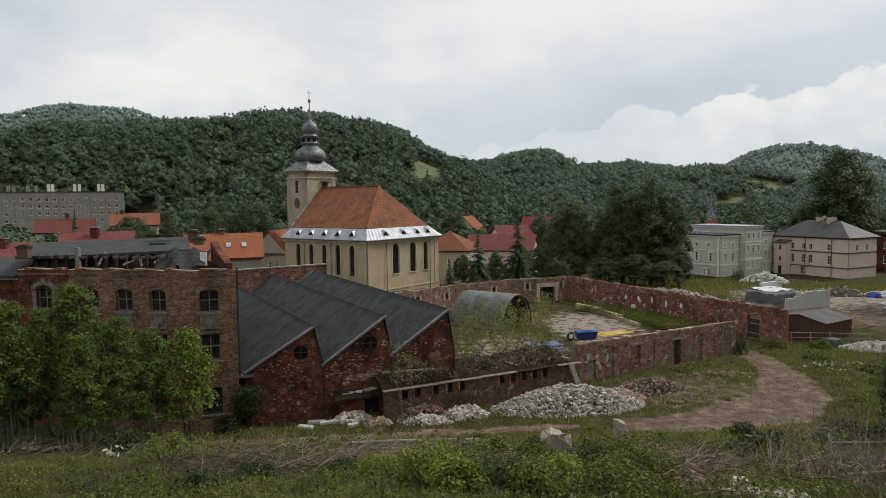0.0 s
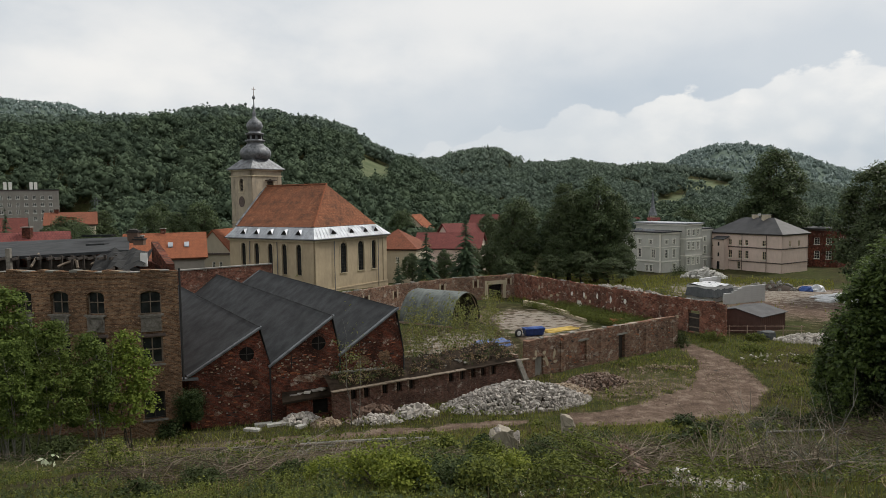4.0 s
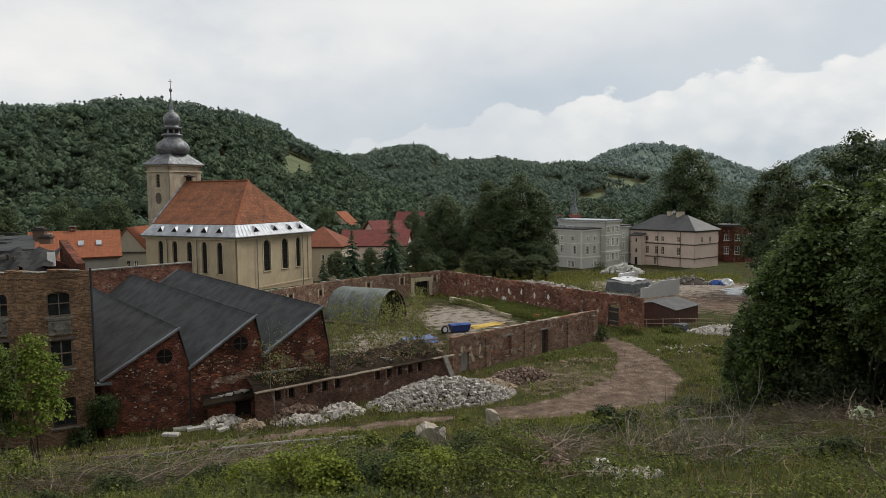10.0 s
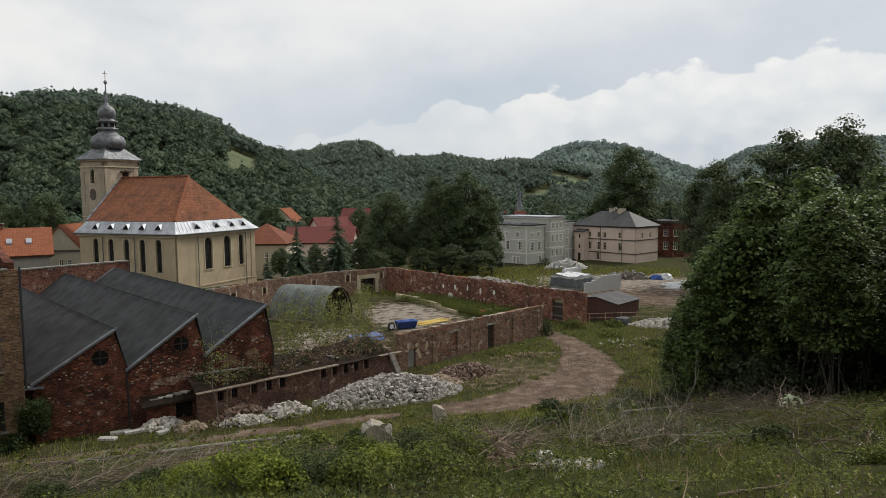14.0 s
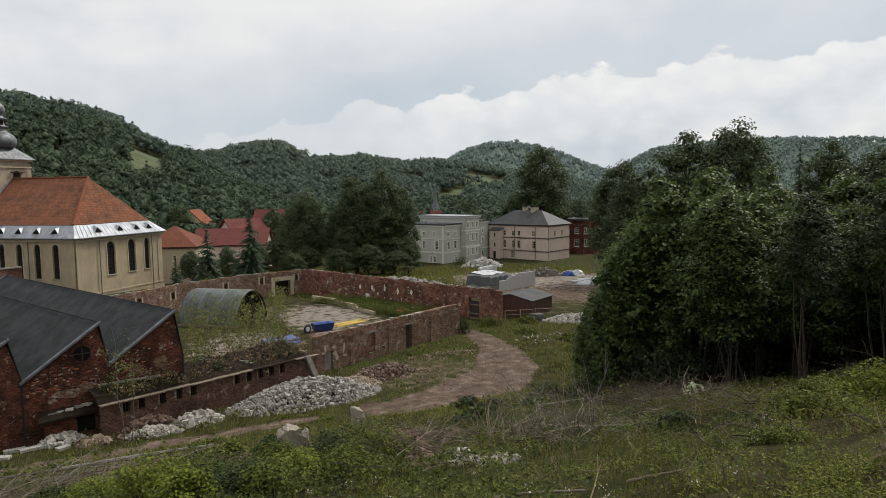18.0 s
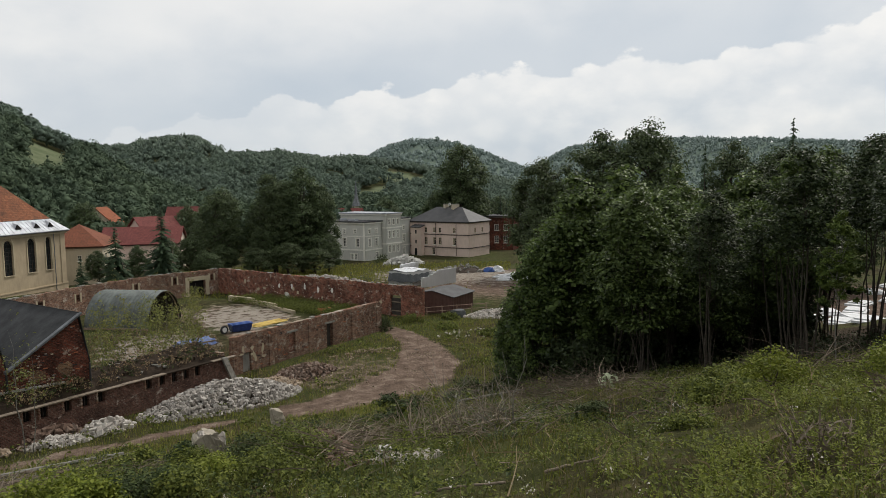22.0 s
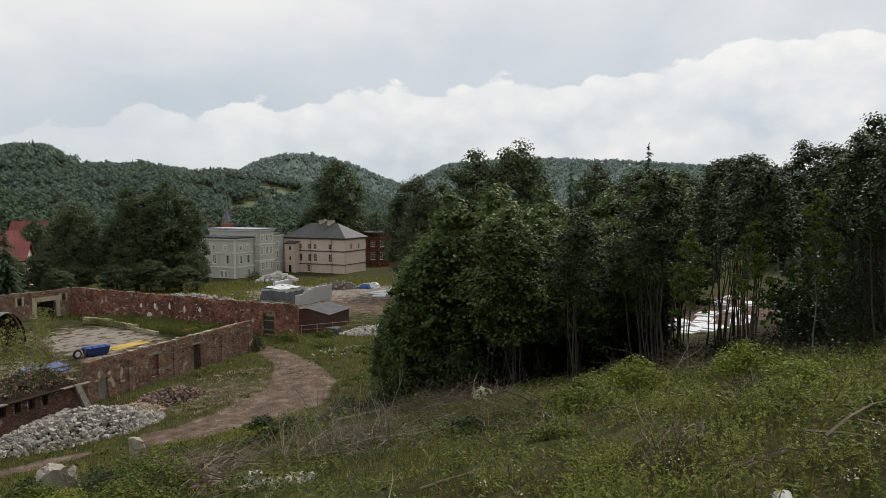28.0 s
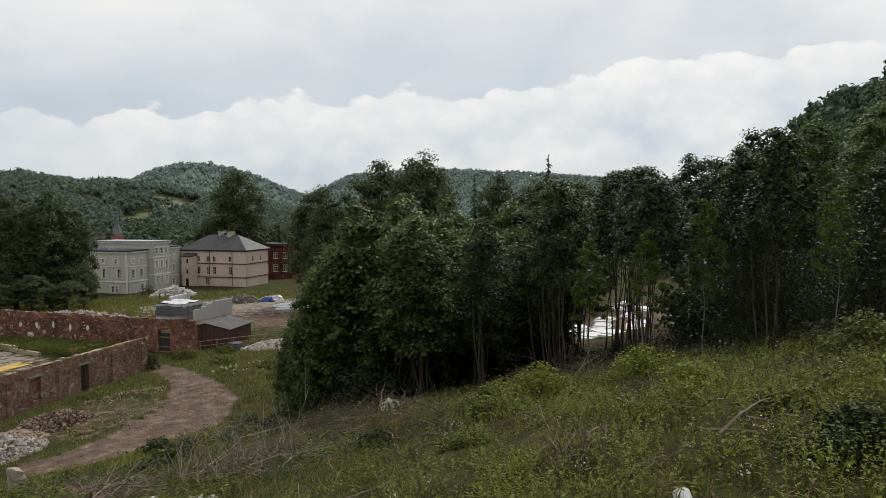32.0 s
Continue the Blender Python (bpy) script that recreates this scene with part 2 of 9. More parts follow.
def tile_mat(name, c1, c2, dark, row=0.33, wide=0.24, moss=0.3):
    m = Mat(name, 0.85, spec=0.12)
    v = m.vec(swap=True)
    br = m.n.new("ShaderNodeTexBrick")
    m.l.new(v, br.inputs["Vector"])
    for k, val in (("Color1", (*c1, 1)), ("Color2", (*c2, 1)), ("Mortar", (*dark, 1)), ("Scale", 1.0), ("Mortar Size", 0.02), ("Mortar Smooth", 0.4), ("Brick Width", wide), ("Row Height", row)):
        br.inputs[k].default_value = val
    big, mid = m.noise(0.45, 6, 0.65), m.noise(3.0, 4, 0.6)
    col = m.mix(m.math("MULTIPLY", m.ramp(big, (0.45, (0, 0, 0)), (0.68, (1, 1, 1))), moss), br.outputs["Color"], dark)
    col = m.mix(0.45, col, m.ramp(mid, (0.3, (0.5, 0.48, 0.45)), (0.7, (1, 1, 1))), "MULTIPLY")
    m.put(col, "Base Color")
    m.bump(br.outputs["Fac"], 0.6, -0.03)
    return m.m


def leaf_mat(name, dark, light, rough=0.6, trans=0.25, tint=False, sheen=0.07):
    m = Mat(name, rough, spec=sheen)
    if tint:
        at_ = m.n.new("ShaderNodeAttribute")
        at_.attribute_name = "tint"
        col = m.mix(m.math("ADD", m.math("MULTIPLY", at_.outputs["Fac"], 0.72), m.math("MULTIPLY", m.rand(True), 0.28)), dark, light)
    else:
        col = m.mix(m.rand(True), dark, light)
    g = m.noise(0.35, 3, 0.5)
    col = m.mix(0.45, col, m.ramp(g, (0.35, (0.55, 0.6, 0.55)), (0.65, (1, 1, 1))), "MULTIPLY")
    col = m.mix(m.math("MULTIPLY", m.rand(), 0.35), col, (dark[0] * 1.5, dark[1] * 1.1, dark[2]))
    m.put(col, "Base Color")
    if trans:
        t = m.n.new("ShaderNodeBsdfTranslucent")
        m.l.new(col, t.inputs["Color"])
        mx = m.n.new("ShaderNodeMixShader")
        mx.inputs[0].default_value = trans
        out = m.n["Material Output"]
        m.l.new(m.b.outputs[0], mx.inputs[1]), m.l.new(t.outputs[0], mx.inputs[2]), m.l.new(mx.outputs[0], out.inputs["Surface"])
    return m.m


BRICK = brick_mat("brick_red_brown", (0.15, 0.042, 0.028), (0.33, 0.1, 0.06), (0.17, 0.12, 0.095), (0.034, 0.021, 0.018), 0.22, 0.75)
BRICK_ANNEX = brick_mat("brick_weathered_brown", (0.13, 0.06, 0.045), (0.27, 0.14, 0.105), (0.25, 0.19, 0.155), (0.05, 0.032, 0.027), 0.35, 0.6)
BRICK_FAC = brick_mat("brick_brown", (0.14, 0.07, 0.04), (0.42, 0.24, 0.135), (0.36, 0.29, 0.21), (0.06, 0.038, 0.028), 0.0, 0.5)
BRICK_PATCH = brick_mat("old_masonry", (0.17, 0.08, 0.055), (0.42, 0.215, 0.14), (0.46, 0.38, 0.3), (0.065, 0.04, 0.032), 0.75, 0.55)
BRICK_YARD = brick_mat("brick_yard_red", (0.24, 0.072, 0.047), (0.47, 0.185, 0.12), (0.4, 0.3, 0.23), (0.075, 0.038, 0.031), 0.6, 0.8)
OCHRE = plaster_mat("ochre_plaster", (0.50, 0.405, 0.275), (0.33, 0.27, 0.19), 0.6)
TRIM = plaster_mat("pale_plaster_trim", (0.55, 0.47, 0.33), (0.34, 0.29, 0.21), 0.5)
TOWER = plaster_mat("weathered_pale_plaster", (0.45, 0.385, 0.285), (0.24, 0.21, 0.17), 0.75)
GREYGREEN = plaster_mat("grey_green_plaster", (0.56, 0.56, 0.515), (0.4, 0.4, 0.36), 0.4)
WHITE = plaster_mat("white_trim", (0.8, 0.79, 0.72), (0.6, 0.59, 0.54), 0.3)
PINK = plaster_mat("pinkish_plaster", (0.69, 0.555, 0.48), (0.52, 0.415, 0.35), 0.5)
DARKTRIM = plain_mat("dark_band", (0.11, 0.085, 0.075), 0.8)
GREY_PLASTER = plaster_mat("grey_plaster", (0.3, 0.28, 0.25), (0.2, 0.18, 0.16), 0.5)
CREAM = plaster_mat("cream_plaster", (0.52, 0.46, 0.35), (0.36, 0.32, 0.25), 0.4)
FELT = plain_mat("bitumen_felt", (0.047, 0.049, 0.051), 0.85, 0, 0.4, 0.9, 0.15)
FELT_MOSS = plain_mat("mossy_felt", (0.036, 0.027, 0.02), 0.95, 0, 0.6, 1.2, 0.05)
SLATE = plain_mat("dark_metal_roof", (0.05, 0.05, 0.052), 0.6, 0, 0.3, 0.6)
ZINC = plain_mat("dull_zinc", (0.17, 0.178, 0.19), 0.5, 0.35, 0.7, 1.3)
ZINC_NEW = plain_mat("new_sheet_metal", (0.36, 0.38, 0.41), 0.45, 0.35, 0.3, 0.8)
GARAGE_ROOF = plain_mat("grey_roof_sheet", (0.06, 0.06, 0.063), 0.7, 0.0, 0.3, 1.0)
FLASH = plain_mat("grey_flashing", (0.15, 0.16, 0.17), 0.55, 0.2, 0.35, 2.0)
TILES_CHURCH = tile_mat("church_clay_tiles", (0.24, 0.092, 0.05), (0.36, 0.155, 0.085), (0.11, 0.06, 0.042), 0.3, 0.22, 0.85)
TILES_ORANGE = tile_mat("orange_clay_tiles", (0.33, 0.12, 0.062), (0.28, 0.1, 0.054), (0.16, 0.066, 0.04), 0.35, 0.3, 0.3)
TILES_RED = tile_mat("red_sheet_tiles", (0.23, 0.078, 0.07), (0.18, 0.06, 0.055), (0.1, 0.04, 0.036), 0.35, 0.25, 0.35)
TILES_MAROON = tile_mat("maroon_tiles", (0.19, 0.06, 0.05), (0.14, 0.05, 0.042), (0.08, 0.035, 0.03), 0.33, 0.24, 0.4)
TILES_OLD = tile_mat("old_red_tiles", (0.27, 0.1, 0.06), (0.22, 0.085, 0.055), (0.12, 0.06, 0.04), 0.33, 0.24, 0.5)
CONCRETE = plaster_mat("old_concrete", (0.34, 0.33, 0.3), (0.15, 0.145, 0.125), 0.7)
BLOCK = plaster_mat("aerated_block", (0.5, 0.5, 0.49), (0.38, 0.38, 0.37), 0.4)
WOOD_DARK = plain_mat("dark_old_wood", (0.05, 0.042, 0.036), 0.85, 0, 0.4, 4)
WOOD = plain_mat("grey_wood", (0.2, 0.16, 0.12), 0.85, 0, 0.35, 4)
BARK = plain_mat("bark", (0.072, 0.062, 0.05), 0.95, 0, 0.45, 6, 0.1)
BARK_PALE = plain_mat("pale_bark", (0.2, 0.19, 0.165), 0.9, 0, 0.4, 6)

MAROON = plain_mat("maroon_sheet", (0.085, 0.042, 0.034), 0.55, 0, 0.2, 2, 0.4)
BLUE = plain_mat("blue_tarpaulin", (0.03, 0.085, 0.3), 0.5, 0, 0.3, 3, 0.4)
YELLOW = plain_mat("yellow_boards", (0.52, 0.36, 0.09), 0.75, 0, 0.25, 3)
TARP_WHITE = plain_mat("pale_tarpaulin", (0.6, 0.61, 0.62), 0.5, 0, 0.2, 2, 0.4)
TARP_GREY = plain_mat("grey_tarpaulin", (0.06, 0.066, 0.07), 0.5, 0, 0.35, 1.5, 0.4)
RUBBER = plain_mat("rubber", (0.03, 0.03, 0.03), 0.85)
PLASTIC_WHITE = plain_mat("white_plastic", (0.7, 0.7, 0.69), 0.4, 0, 0.1)
TERRACOTTA = plain_mat("terracotta_blocks", (0.42, 0.15, 0.07), 0.9, 0, 0.25, 3)
RELIEF = plain_mat("grey_stone_relief", (0.2, 0.185, 0.16), 0.9, 0, 0.4, 5)
RAIL = plain_mat("weathered_pipe", (0.3, 0.22, 0.17), 0.7, 0.2)


def stone_mat(name, a, b, c):
    m = Mat(name, 0.92, spec=0.08)
    col = m.ramp(m.rand(), (0.0, a), (0.45, b), (1.0, c))
    isl = m.ramp(m.rand(True), (0.0, a), (0.5, b), (1.0, c))
    col = m.mix(0.5, col, isl)
    f = m.noise(9, 4)
    col = m.mix(0.5, col, m.ramp(f, (0.3, (0.5, 0.48, 0.45)), (0.7, (1, 1, 1))), "MULTIPLY")
    m.put(col, "Base Color")
    m.bump(f, 0.5, 0.02)
    return m.m


TWIG = stone_mat("dead_twigs", (0.06, 0.047, 0.036), (0.15, 0.118, 0.09), (0.34, 0.285, 0.225))
STONE = stone_mat("pale_granite_rubble", (0.16, 0.145, 0.13), (0.43, 0.395, 0.355), (0.73, 0.7, 0.65))
STONE_DARK = stone_mat("brick_rubble", (0.07, 0.045, 0.034), (0.15, 0.098, 0.074), (0.32, 0.26, 0.22))
STUMP = plaster_mat("mossy_concrete", (0.42, 0.375, 0.3), (0.13, 0.11, 0.085), 0.75)
STONE_BROWN = stone_mat("brown_broken_stone", (0.16, 0.11, 0.075), (0.3, 0.23, 0.165), (0.46, 0.4, 0.32))
STONE_WHITE = stone_mat("white_rubble", (0.3, 0.29, 0.26), (0.48, 0.47, 0.44), (0.66, 0.65, 0.62))

gm = Mat("window_glass", 0.12, spec=0.16)
gm.put(gm.ramp(gm.noise(1.5, 3), (0.3, (0.012, 0.014, 0.015)), (0.7, (0.04, 0.045, 0.045))), "Base Color")
GLASS = gm.m
vm = Mat("dark_interior", 0.95, spec=0.1)
vm.put(vm.ramp(vm.noise(2, 4), (0.3, (0.006, 0.006, 0.006)), (0.7, (0.02, 0.018, 0.016))), "Base Color")
VOID = vm.m

LEAF_MAPLE = leaf_mat("maple_leaves", (0.032, 0.054, 0.02), (0.172, 0.24, 0.064), 0.5, 0.36, sheen=0.2)
LEAF_TOWN = leaf_mat("town_tree_leaves", (0.038, 0.06, 0.03), (0.14, 0.185, 0.078), 0.55, 0.25, sheen=0.2)
# darker copy of the maple leaves; the wood's shade is in the colour
LEAF_SHADE = leaf_mat("wood_leaves_shade_dark", (0.018, 0.03, 0.014), (0.068, 0.094, 0.034), 0.55, 0.16, sheen=0.18)
# very dark brown that paints shade into the gaps of the stone heaps
HEAP_GAP = plain_mat("heap_gap_shade", (0.05, 0.036, 0.027), 0.95, 0, 0.5, 4)
LEAF_WILLOW = leaf_mat("willow_leaves", (0.05, 0.085, 0.022), (0.165, 0.215, 0.05), 0.55, 0.25)
LEAF_DARK = leaf_mat("dark_leaves", (0.03, 0.045, 0.02), (0.09, 0.115, 0.04), 0.55, 0.2)
LEAF_FRESH = leaf_mat("fresh_leaves", (0.09, 0.125, 0.02), (0.285, 0.32, 0.058), 0.5, 0.3)
LEAF_SPRING = leaf_mat("spring_green_leaves", (0.075, 0.12, 0.022), (0.23, 0.29, 0.055), 0.55, 0.3)
LEAF_BIRCH = leaf_mat("birch_leaves", (0.13, 0.155, 0.05), (0.28, 0.28, 0.1), 0.55, 0.3)
NEEDLE = leaf_mat("spruce_needles", (0.028, 0.05, 0.03), (0.07, 0.105, 0.055), 0.65, 0.1)
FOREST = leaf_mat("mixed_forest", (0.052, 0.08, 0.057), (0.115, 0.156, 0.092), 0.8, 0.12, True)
# paler and bluer by distance: haze mixed into both leaf colours
FOREST_HAZE_MID = leaf_mat("upper_forest_hazed", (0.092, 0.132, 0.112), (0.158, 0.21, 0.154), 0.8, 0.2, True)
FOREST_HAZE_FAR = leaf_mat("far_forest_hazed", (0.18, 0.25, 0.245), (0.225, 0.3, 0.275), 0.9, 0.15, True)
GRASS = leaf_mat("grass_blades", (0.07, 0.078, 0.025), (0.23, 0.205, 0.08), 0.6, 0.25)
PALE_LEAF = leaf_mat("pale_variegated_leaves", (0.3, 0.36, 0.22), (0.55, 0.58, 0.42), 0.6, 0.25)
GRASS_LAWN = leaf_mat("yellow_green_grass", (0.12, 0.145, 0.032), (0.34, 0.34, 0.085), 0.6, 0.25)
GRASS_GREEN = leaf_mat("green_grass_blades", (0.06, 0.085, 0.019), (0.24, 0.235, 0.055), 0.6, 0.25)
WEED = leaf_mat("broad_weed_leaves", (0.042, 0.064, 0.018), (0.24, 0.262, 0.06), 0.55, 0.28)
DRY = leaf_mat("dry_stalks", (0.14, 0.105, 0.065), (0.34, 0.265, 0.165), 0.8, 0.1)
IVY = leaf_mat("ivy_leaves", (0.02, 0.035, 0.015), (0.065, 0.09, 0.03), 0.5, 0.15)
FLOWER = leaf_mat("white_umbels", (0.5, 0.5, 0.45), (0.7, 0.7, 0.66), 0.7, 0.2)

# ---------------- mesh helpers ----------------


class MB:
    """Collects vertices and faces of one mesh."""

    def __init__(self):
        self.v, self.f = [], []

    def add(self, vs, fs):
        o = len(self.v)
        self.v += [tuple(p) for p in vs]
        self.f += [tuple(i + o for i in q) for q in fs]
        return self

    def box(self, x, y, z, sx, sy, sz, rz=0.0, bev=0.0):
        c, s = math.cos(rz), math.sin(rz)
        pts = []
        for dz in (0, sz):
            for dx, dy in ((-sx / 2, -sy / 2), (sx / 2, -sy / 2), (sx / 2, sy / 2), (-sx / 2, sy / 2)):
                pts.append((x + dx * c - dy * s, y + dx * s + dy * c, z + dz))
        return self.add(pts, [(3, 2, 1, 0), (4, 5, 6, 7), (0, 1, 5, 4), (1, 2, 6, 5), (2, 3, 7, 6), (3, 0, 4, 7)])

    def prism(self, poly, z0, z1):
        n = len(poly)
        pts = [(p[0], p[1], z0) for p in poly] + [(p[0], p[1], z1) for p in poly]
        fs = [tuple(range(n - 1, -1, -1)), tuple(range(n, 2 * n))] + [(i, (i + 1) % n, n + (i + 1) % n, n + i) for i in range(n)]
        return self.add(pts, fs)

    def xzprism(self, poly, y0, y1):
        """A polygon in x and z (counter-clockwise seen from -y), from y0 to y1."""
        n = len(poly)
        pts = [(p[0], y0, p[1]) for p in poly] + [(p[0], y1, p[1]) for p in poly]
        fs = [tuple(range(n)), tuple(range(2 * n - 1, n - 1, -1))] + [((i + 1) % n, i, n + i, n + (i + 1) % n) for i in range(n)]
        return self.add(pts, fs)

    def tube(self, path, radii, n=6, cap=True):
        path = [Vector(p) for p in path]
        rings = []
        for i, p in enumerate(path):
            d = (path[min(i + 1, len(path) - 1)] - path[max(i - 1, 0)]).normalized()
            a = d.cross(Vector((0.31, 0.95, 0.05)) if abs(d.z) > 0.8 else Vector((0, 0, 1))).normalized()
            b = d.cross(a)
            rings.append([p + (a * math.cos(t) + b * math.sin(t)) * radii[i] for t in (2 * math.pi * k / n for k in range(n))])
        vs = [q for r in rings for q in r]
        fs = []
        for i in range(len(path) - 1):
            for k in range(n):
                fs.append((i * n + k, i * n + (k + 1) % n, (i + 1) * n + (k + 1) % n, (i + 1) * n + k))
        if cap:
            fs.append(tuple(range(n - 1, -1, -1)))
            fs.append(tuple((len(path) - 1) * n + k for k in range(n)))
        return self.add(vs, fs)

    def lathe(self, profile, n=16, x=0, y=0):
        vs, fs = [], []
        for r, z in profile:
            vs += [(x + r * math.cos(2 * math.pi * k / n), y + r * math.sin(2 * math.pi * k / n), z) for k in range(n)]
        for i in range(len(profile) - 1):
            for k in range(n):
                fs.append((i * n + k, i * n + (k + 1) % n, (i + 1) * n + (k + 1) % n, (i + 1) * n + k))
        return self.add(vs, fs)

    def slab(self, quad, thick):
        """A sheet through the corners given, thickened downwards."""
        n = len(quad)
        vs = [tuple(p) for p in quad] + [(p[0], p[1], p[2] - thick) for p in quad]
        fs = [tuple(range(n)), tuple(range(2 * n - 1, n - 1, -1))] + [((i + 1) % n, i, n + i, n + (i + 1) % n) for i in range(n)]
        return self.add(vs, fs)

    def mesh(self, name, mat, smooth=False):
        me = bpy.data.meshes.new(name)
        me.from_pydata(self.v, [], self.f)
        me.materials.append(mat)
        if smooth:
            me.shade_smooth()
        me.update()
        return me


def mesh_np(name, verts, tris, mat, smooth=False):
    """A mesh from arrays of vertices and of triangles or quads."""
    me = bpy.data.meshes.new(name)
    k = tris.shape[1]
    me.vertices.add(len(verts)), me.loops.add(tris.size), me.polygons.add(len(tris))
    me.vertices.foreach_set("co", np.ascontiguousarray(verts, dtype=np.float32).ravel())
    me.loops.foreach_set("vertex_index", np.ascontiguousarray(tris, dtype=np.int32).ravel())
    me.polygons.foreach_set("loop_start", np.arange(0, tris.size, k, dtype=np.int32))
    me.polygons.foreach_set("loop_total", np.full(len(tris), k, dtype=np.int32))
    me.materials.append(mat)
    me.update()
    if smooth:
        me.shade_smooth()
    return me


def thing(name, at, label, category, group="", kind="", rz=0.0):
    ob = new(name)
    ob.matrix_basis = Matrix.Translation(at) @ Matrix.Rotation(rz, 4, "Z")
    ob.empty_display_size = 0.2
    return tagged(ob, label, category, group, kind)


def part(name, mb, mat, parent, label="", m=None, smooth=False):
    """One mesh object under a thing; m is its place in the parent's axes."""
    me = mb.mesh(name, mat, smooth) if isinstance(mb, MB) else mb
    ob = new(name, me)
    ob.parent = parent
    if m is not None:
        ob.matrix_basis = m
    if label:
        ob["label"] = label
    return ob


def solo(name, mb, mat, label, category, m=None, group="", kind="", smooth=False):
    me = mb.mesh(name, mat, smooth) if isinstance(mb, MB) else mb
    ob = new(name, me)
    if m is not None:
        ob.matrix_basis = m
    return tagged(ob, label, category, group, kind)


def wall_mb(L, H, T, holes=(), top=None):
    """A wall along x, outer face at y=0, thickness T to +y, with holes (x, z, w, h) that go through."""
    xs = sorted({0.0, L, *[h[0] for h in holes], *[h[0] + h[2] for h in holes]})
    zs = sorted({0.0, H, *[h[1] for h in holes], *[h[1] + h[3] for h in holes]})
    xs = [x for x in xs if 0 <= x <= L]
    zs = [z for z in zs if 0 <= z <= H]

    def solid(i, j):
        if not (0 <= i < len(xs) - 1 and 0 <= j < len(zs) - 1):
            return False
        cx, cz = (xs[i] + xs[i + 1]) / 2, (zs[j] + zs[j + 1]) / 2
        return not any(h[0] < cx < h[0] + h[2] and h[1] < cz < h[1] + h[3] for h in holes)

    mb = MB()
    for i in range(len(xs) - 1):
        for j in range(len(zs) - 1):
            if not solid(i, j):
                continue
            x0, x1, z0, z1 = xs[i], xs[i + 1], zs[j], zs[j + 1]
            mb.add([(x0, 0, z0), (x1, 0, z0), (x1, 0, z1), (x0, 0, z1)], [(0, 1, 2, 3)])
            mb.add([(x0, T, z0), (x1, T, z0), (x1, T, z1), (x0, T, z1)], [(3, 2, 1, 0)])
            if not solid(i - 1, j):
                mb.add([(x0, 0, z0), (x0, T, z0), (x0, T, z1), (x0, 0, z1)], [(3, 2, 1, 0)])
            if not solid(i + 1, j):
                mb.add([(x1, 0, z0), (x1, T, z0), (x1, T, z1), (x1, 0, z1)], [(0, 1, 2, 3)])
            if not solid(i, j - 1):
                mb.add([(x0, 0, z0), (x1, 0, z0), (x1, T, z0), (x0, T, z0)], [(3, 2, 1, 0)])
            if not solid(i, j + 1):
                mb.add([(x0, 0, z1), (x1, 0, z1), (x1, T, z1), (x0, T, z1)], [(0, 1, 2, 3)])
    return mb


def along(p0, p1, z0=0.0):
    """Axes of a wall: x from p0 to p1, y inwards (to the left), z up."""
    d = Vector((p1[0] - p0[0], p1[1] - p0[1], 0)).normalized()
    return Matrix(((d.x, -d.y, 0, p0[0]), (d.y, d.x, 0, p0[1]), (0, 0, 1, z0), (0, 0, 0, 1)))


def dist(p0, p1):
    return math.hypot(p1[0] - p0[0], p1[1] - p0[1])


def arch_fill(mb, x, z, w, h, rise, T, n=6):
    """The two corners over a round or segmental head inside a rectangular hole."""
    zt = z + h
    half = w / 2
    R = (half * half + rise * rise) / (2 * rise)
    cz = zt - R
    arc = []
    for k in range(n + 1):
        px_ = -half + half * k / n
        arc.append((x + half + px_, cz + math.sqrt(max(R * R - px_ * px_, 0))))
    left = [(x, zt - rise)] + arc[1:] + [(x, zt)]
    right = [(2 * (x + half) - a, b) for a, b in left][::-1]
    mb.xzprism(left, 0.003, T), mb.xzprism(right, 0.003, T)


def window(parent, m, w, h, frame_mat, rise=0.0, nx=2, nz=2, bar=0.07, deep=0.14, sill=None, void=False):
    """A window whose opening's lower left corner is the origin of m: frame, pane and sill."""
    mb = MB()
    y = deep
    for a in (0.0, w - bar):
        mb.box(a + bar / 2, y + 0.03, 0, bar, 0.06, h - rise * 0.6)
    mb.box(w / 2, y + 0.03, 0, w - 2 * bar, 0.06, bar)
    mb.box(w / 2, y + 0.03, h - bar - rise * 0.25, w - 2 * bar, 0.06, bar)
    fr = part("window", mb, frame_mat, parent, "", m)
    for i in range(1, nx):
        part("mullion", MB().box(w * i / nx, y + 0.03, bar, bar * 0.8, 0.05, h - 2 * bar), frame_mat, fr)
    for j in range(1, nz):
        part("transom", MB().box(w / 2, y + 0.03, h * j / nz, w - 2 * bar, 0.045, bar * 0.8), frame_mat, fr)
    part("pane", MB().box(w / 2, y + 0.08, 0, w, 0.02, h), VOID if void else GLASS, fr)
    if sill:
        part("sill", MB().box(w / 2, -0.02, -0.1, w + 0.24, 0.26, 0.1), sill, fr)
    return fr

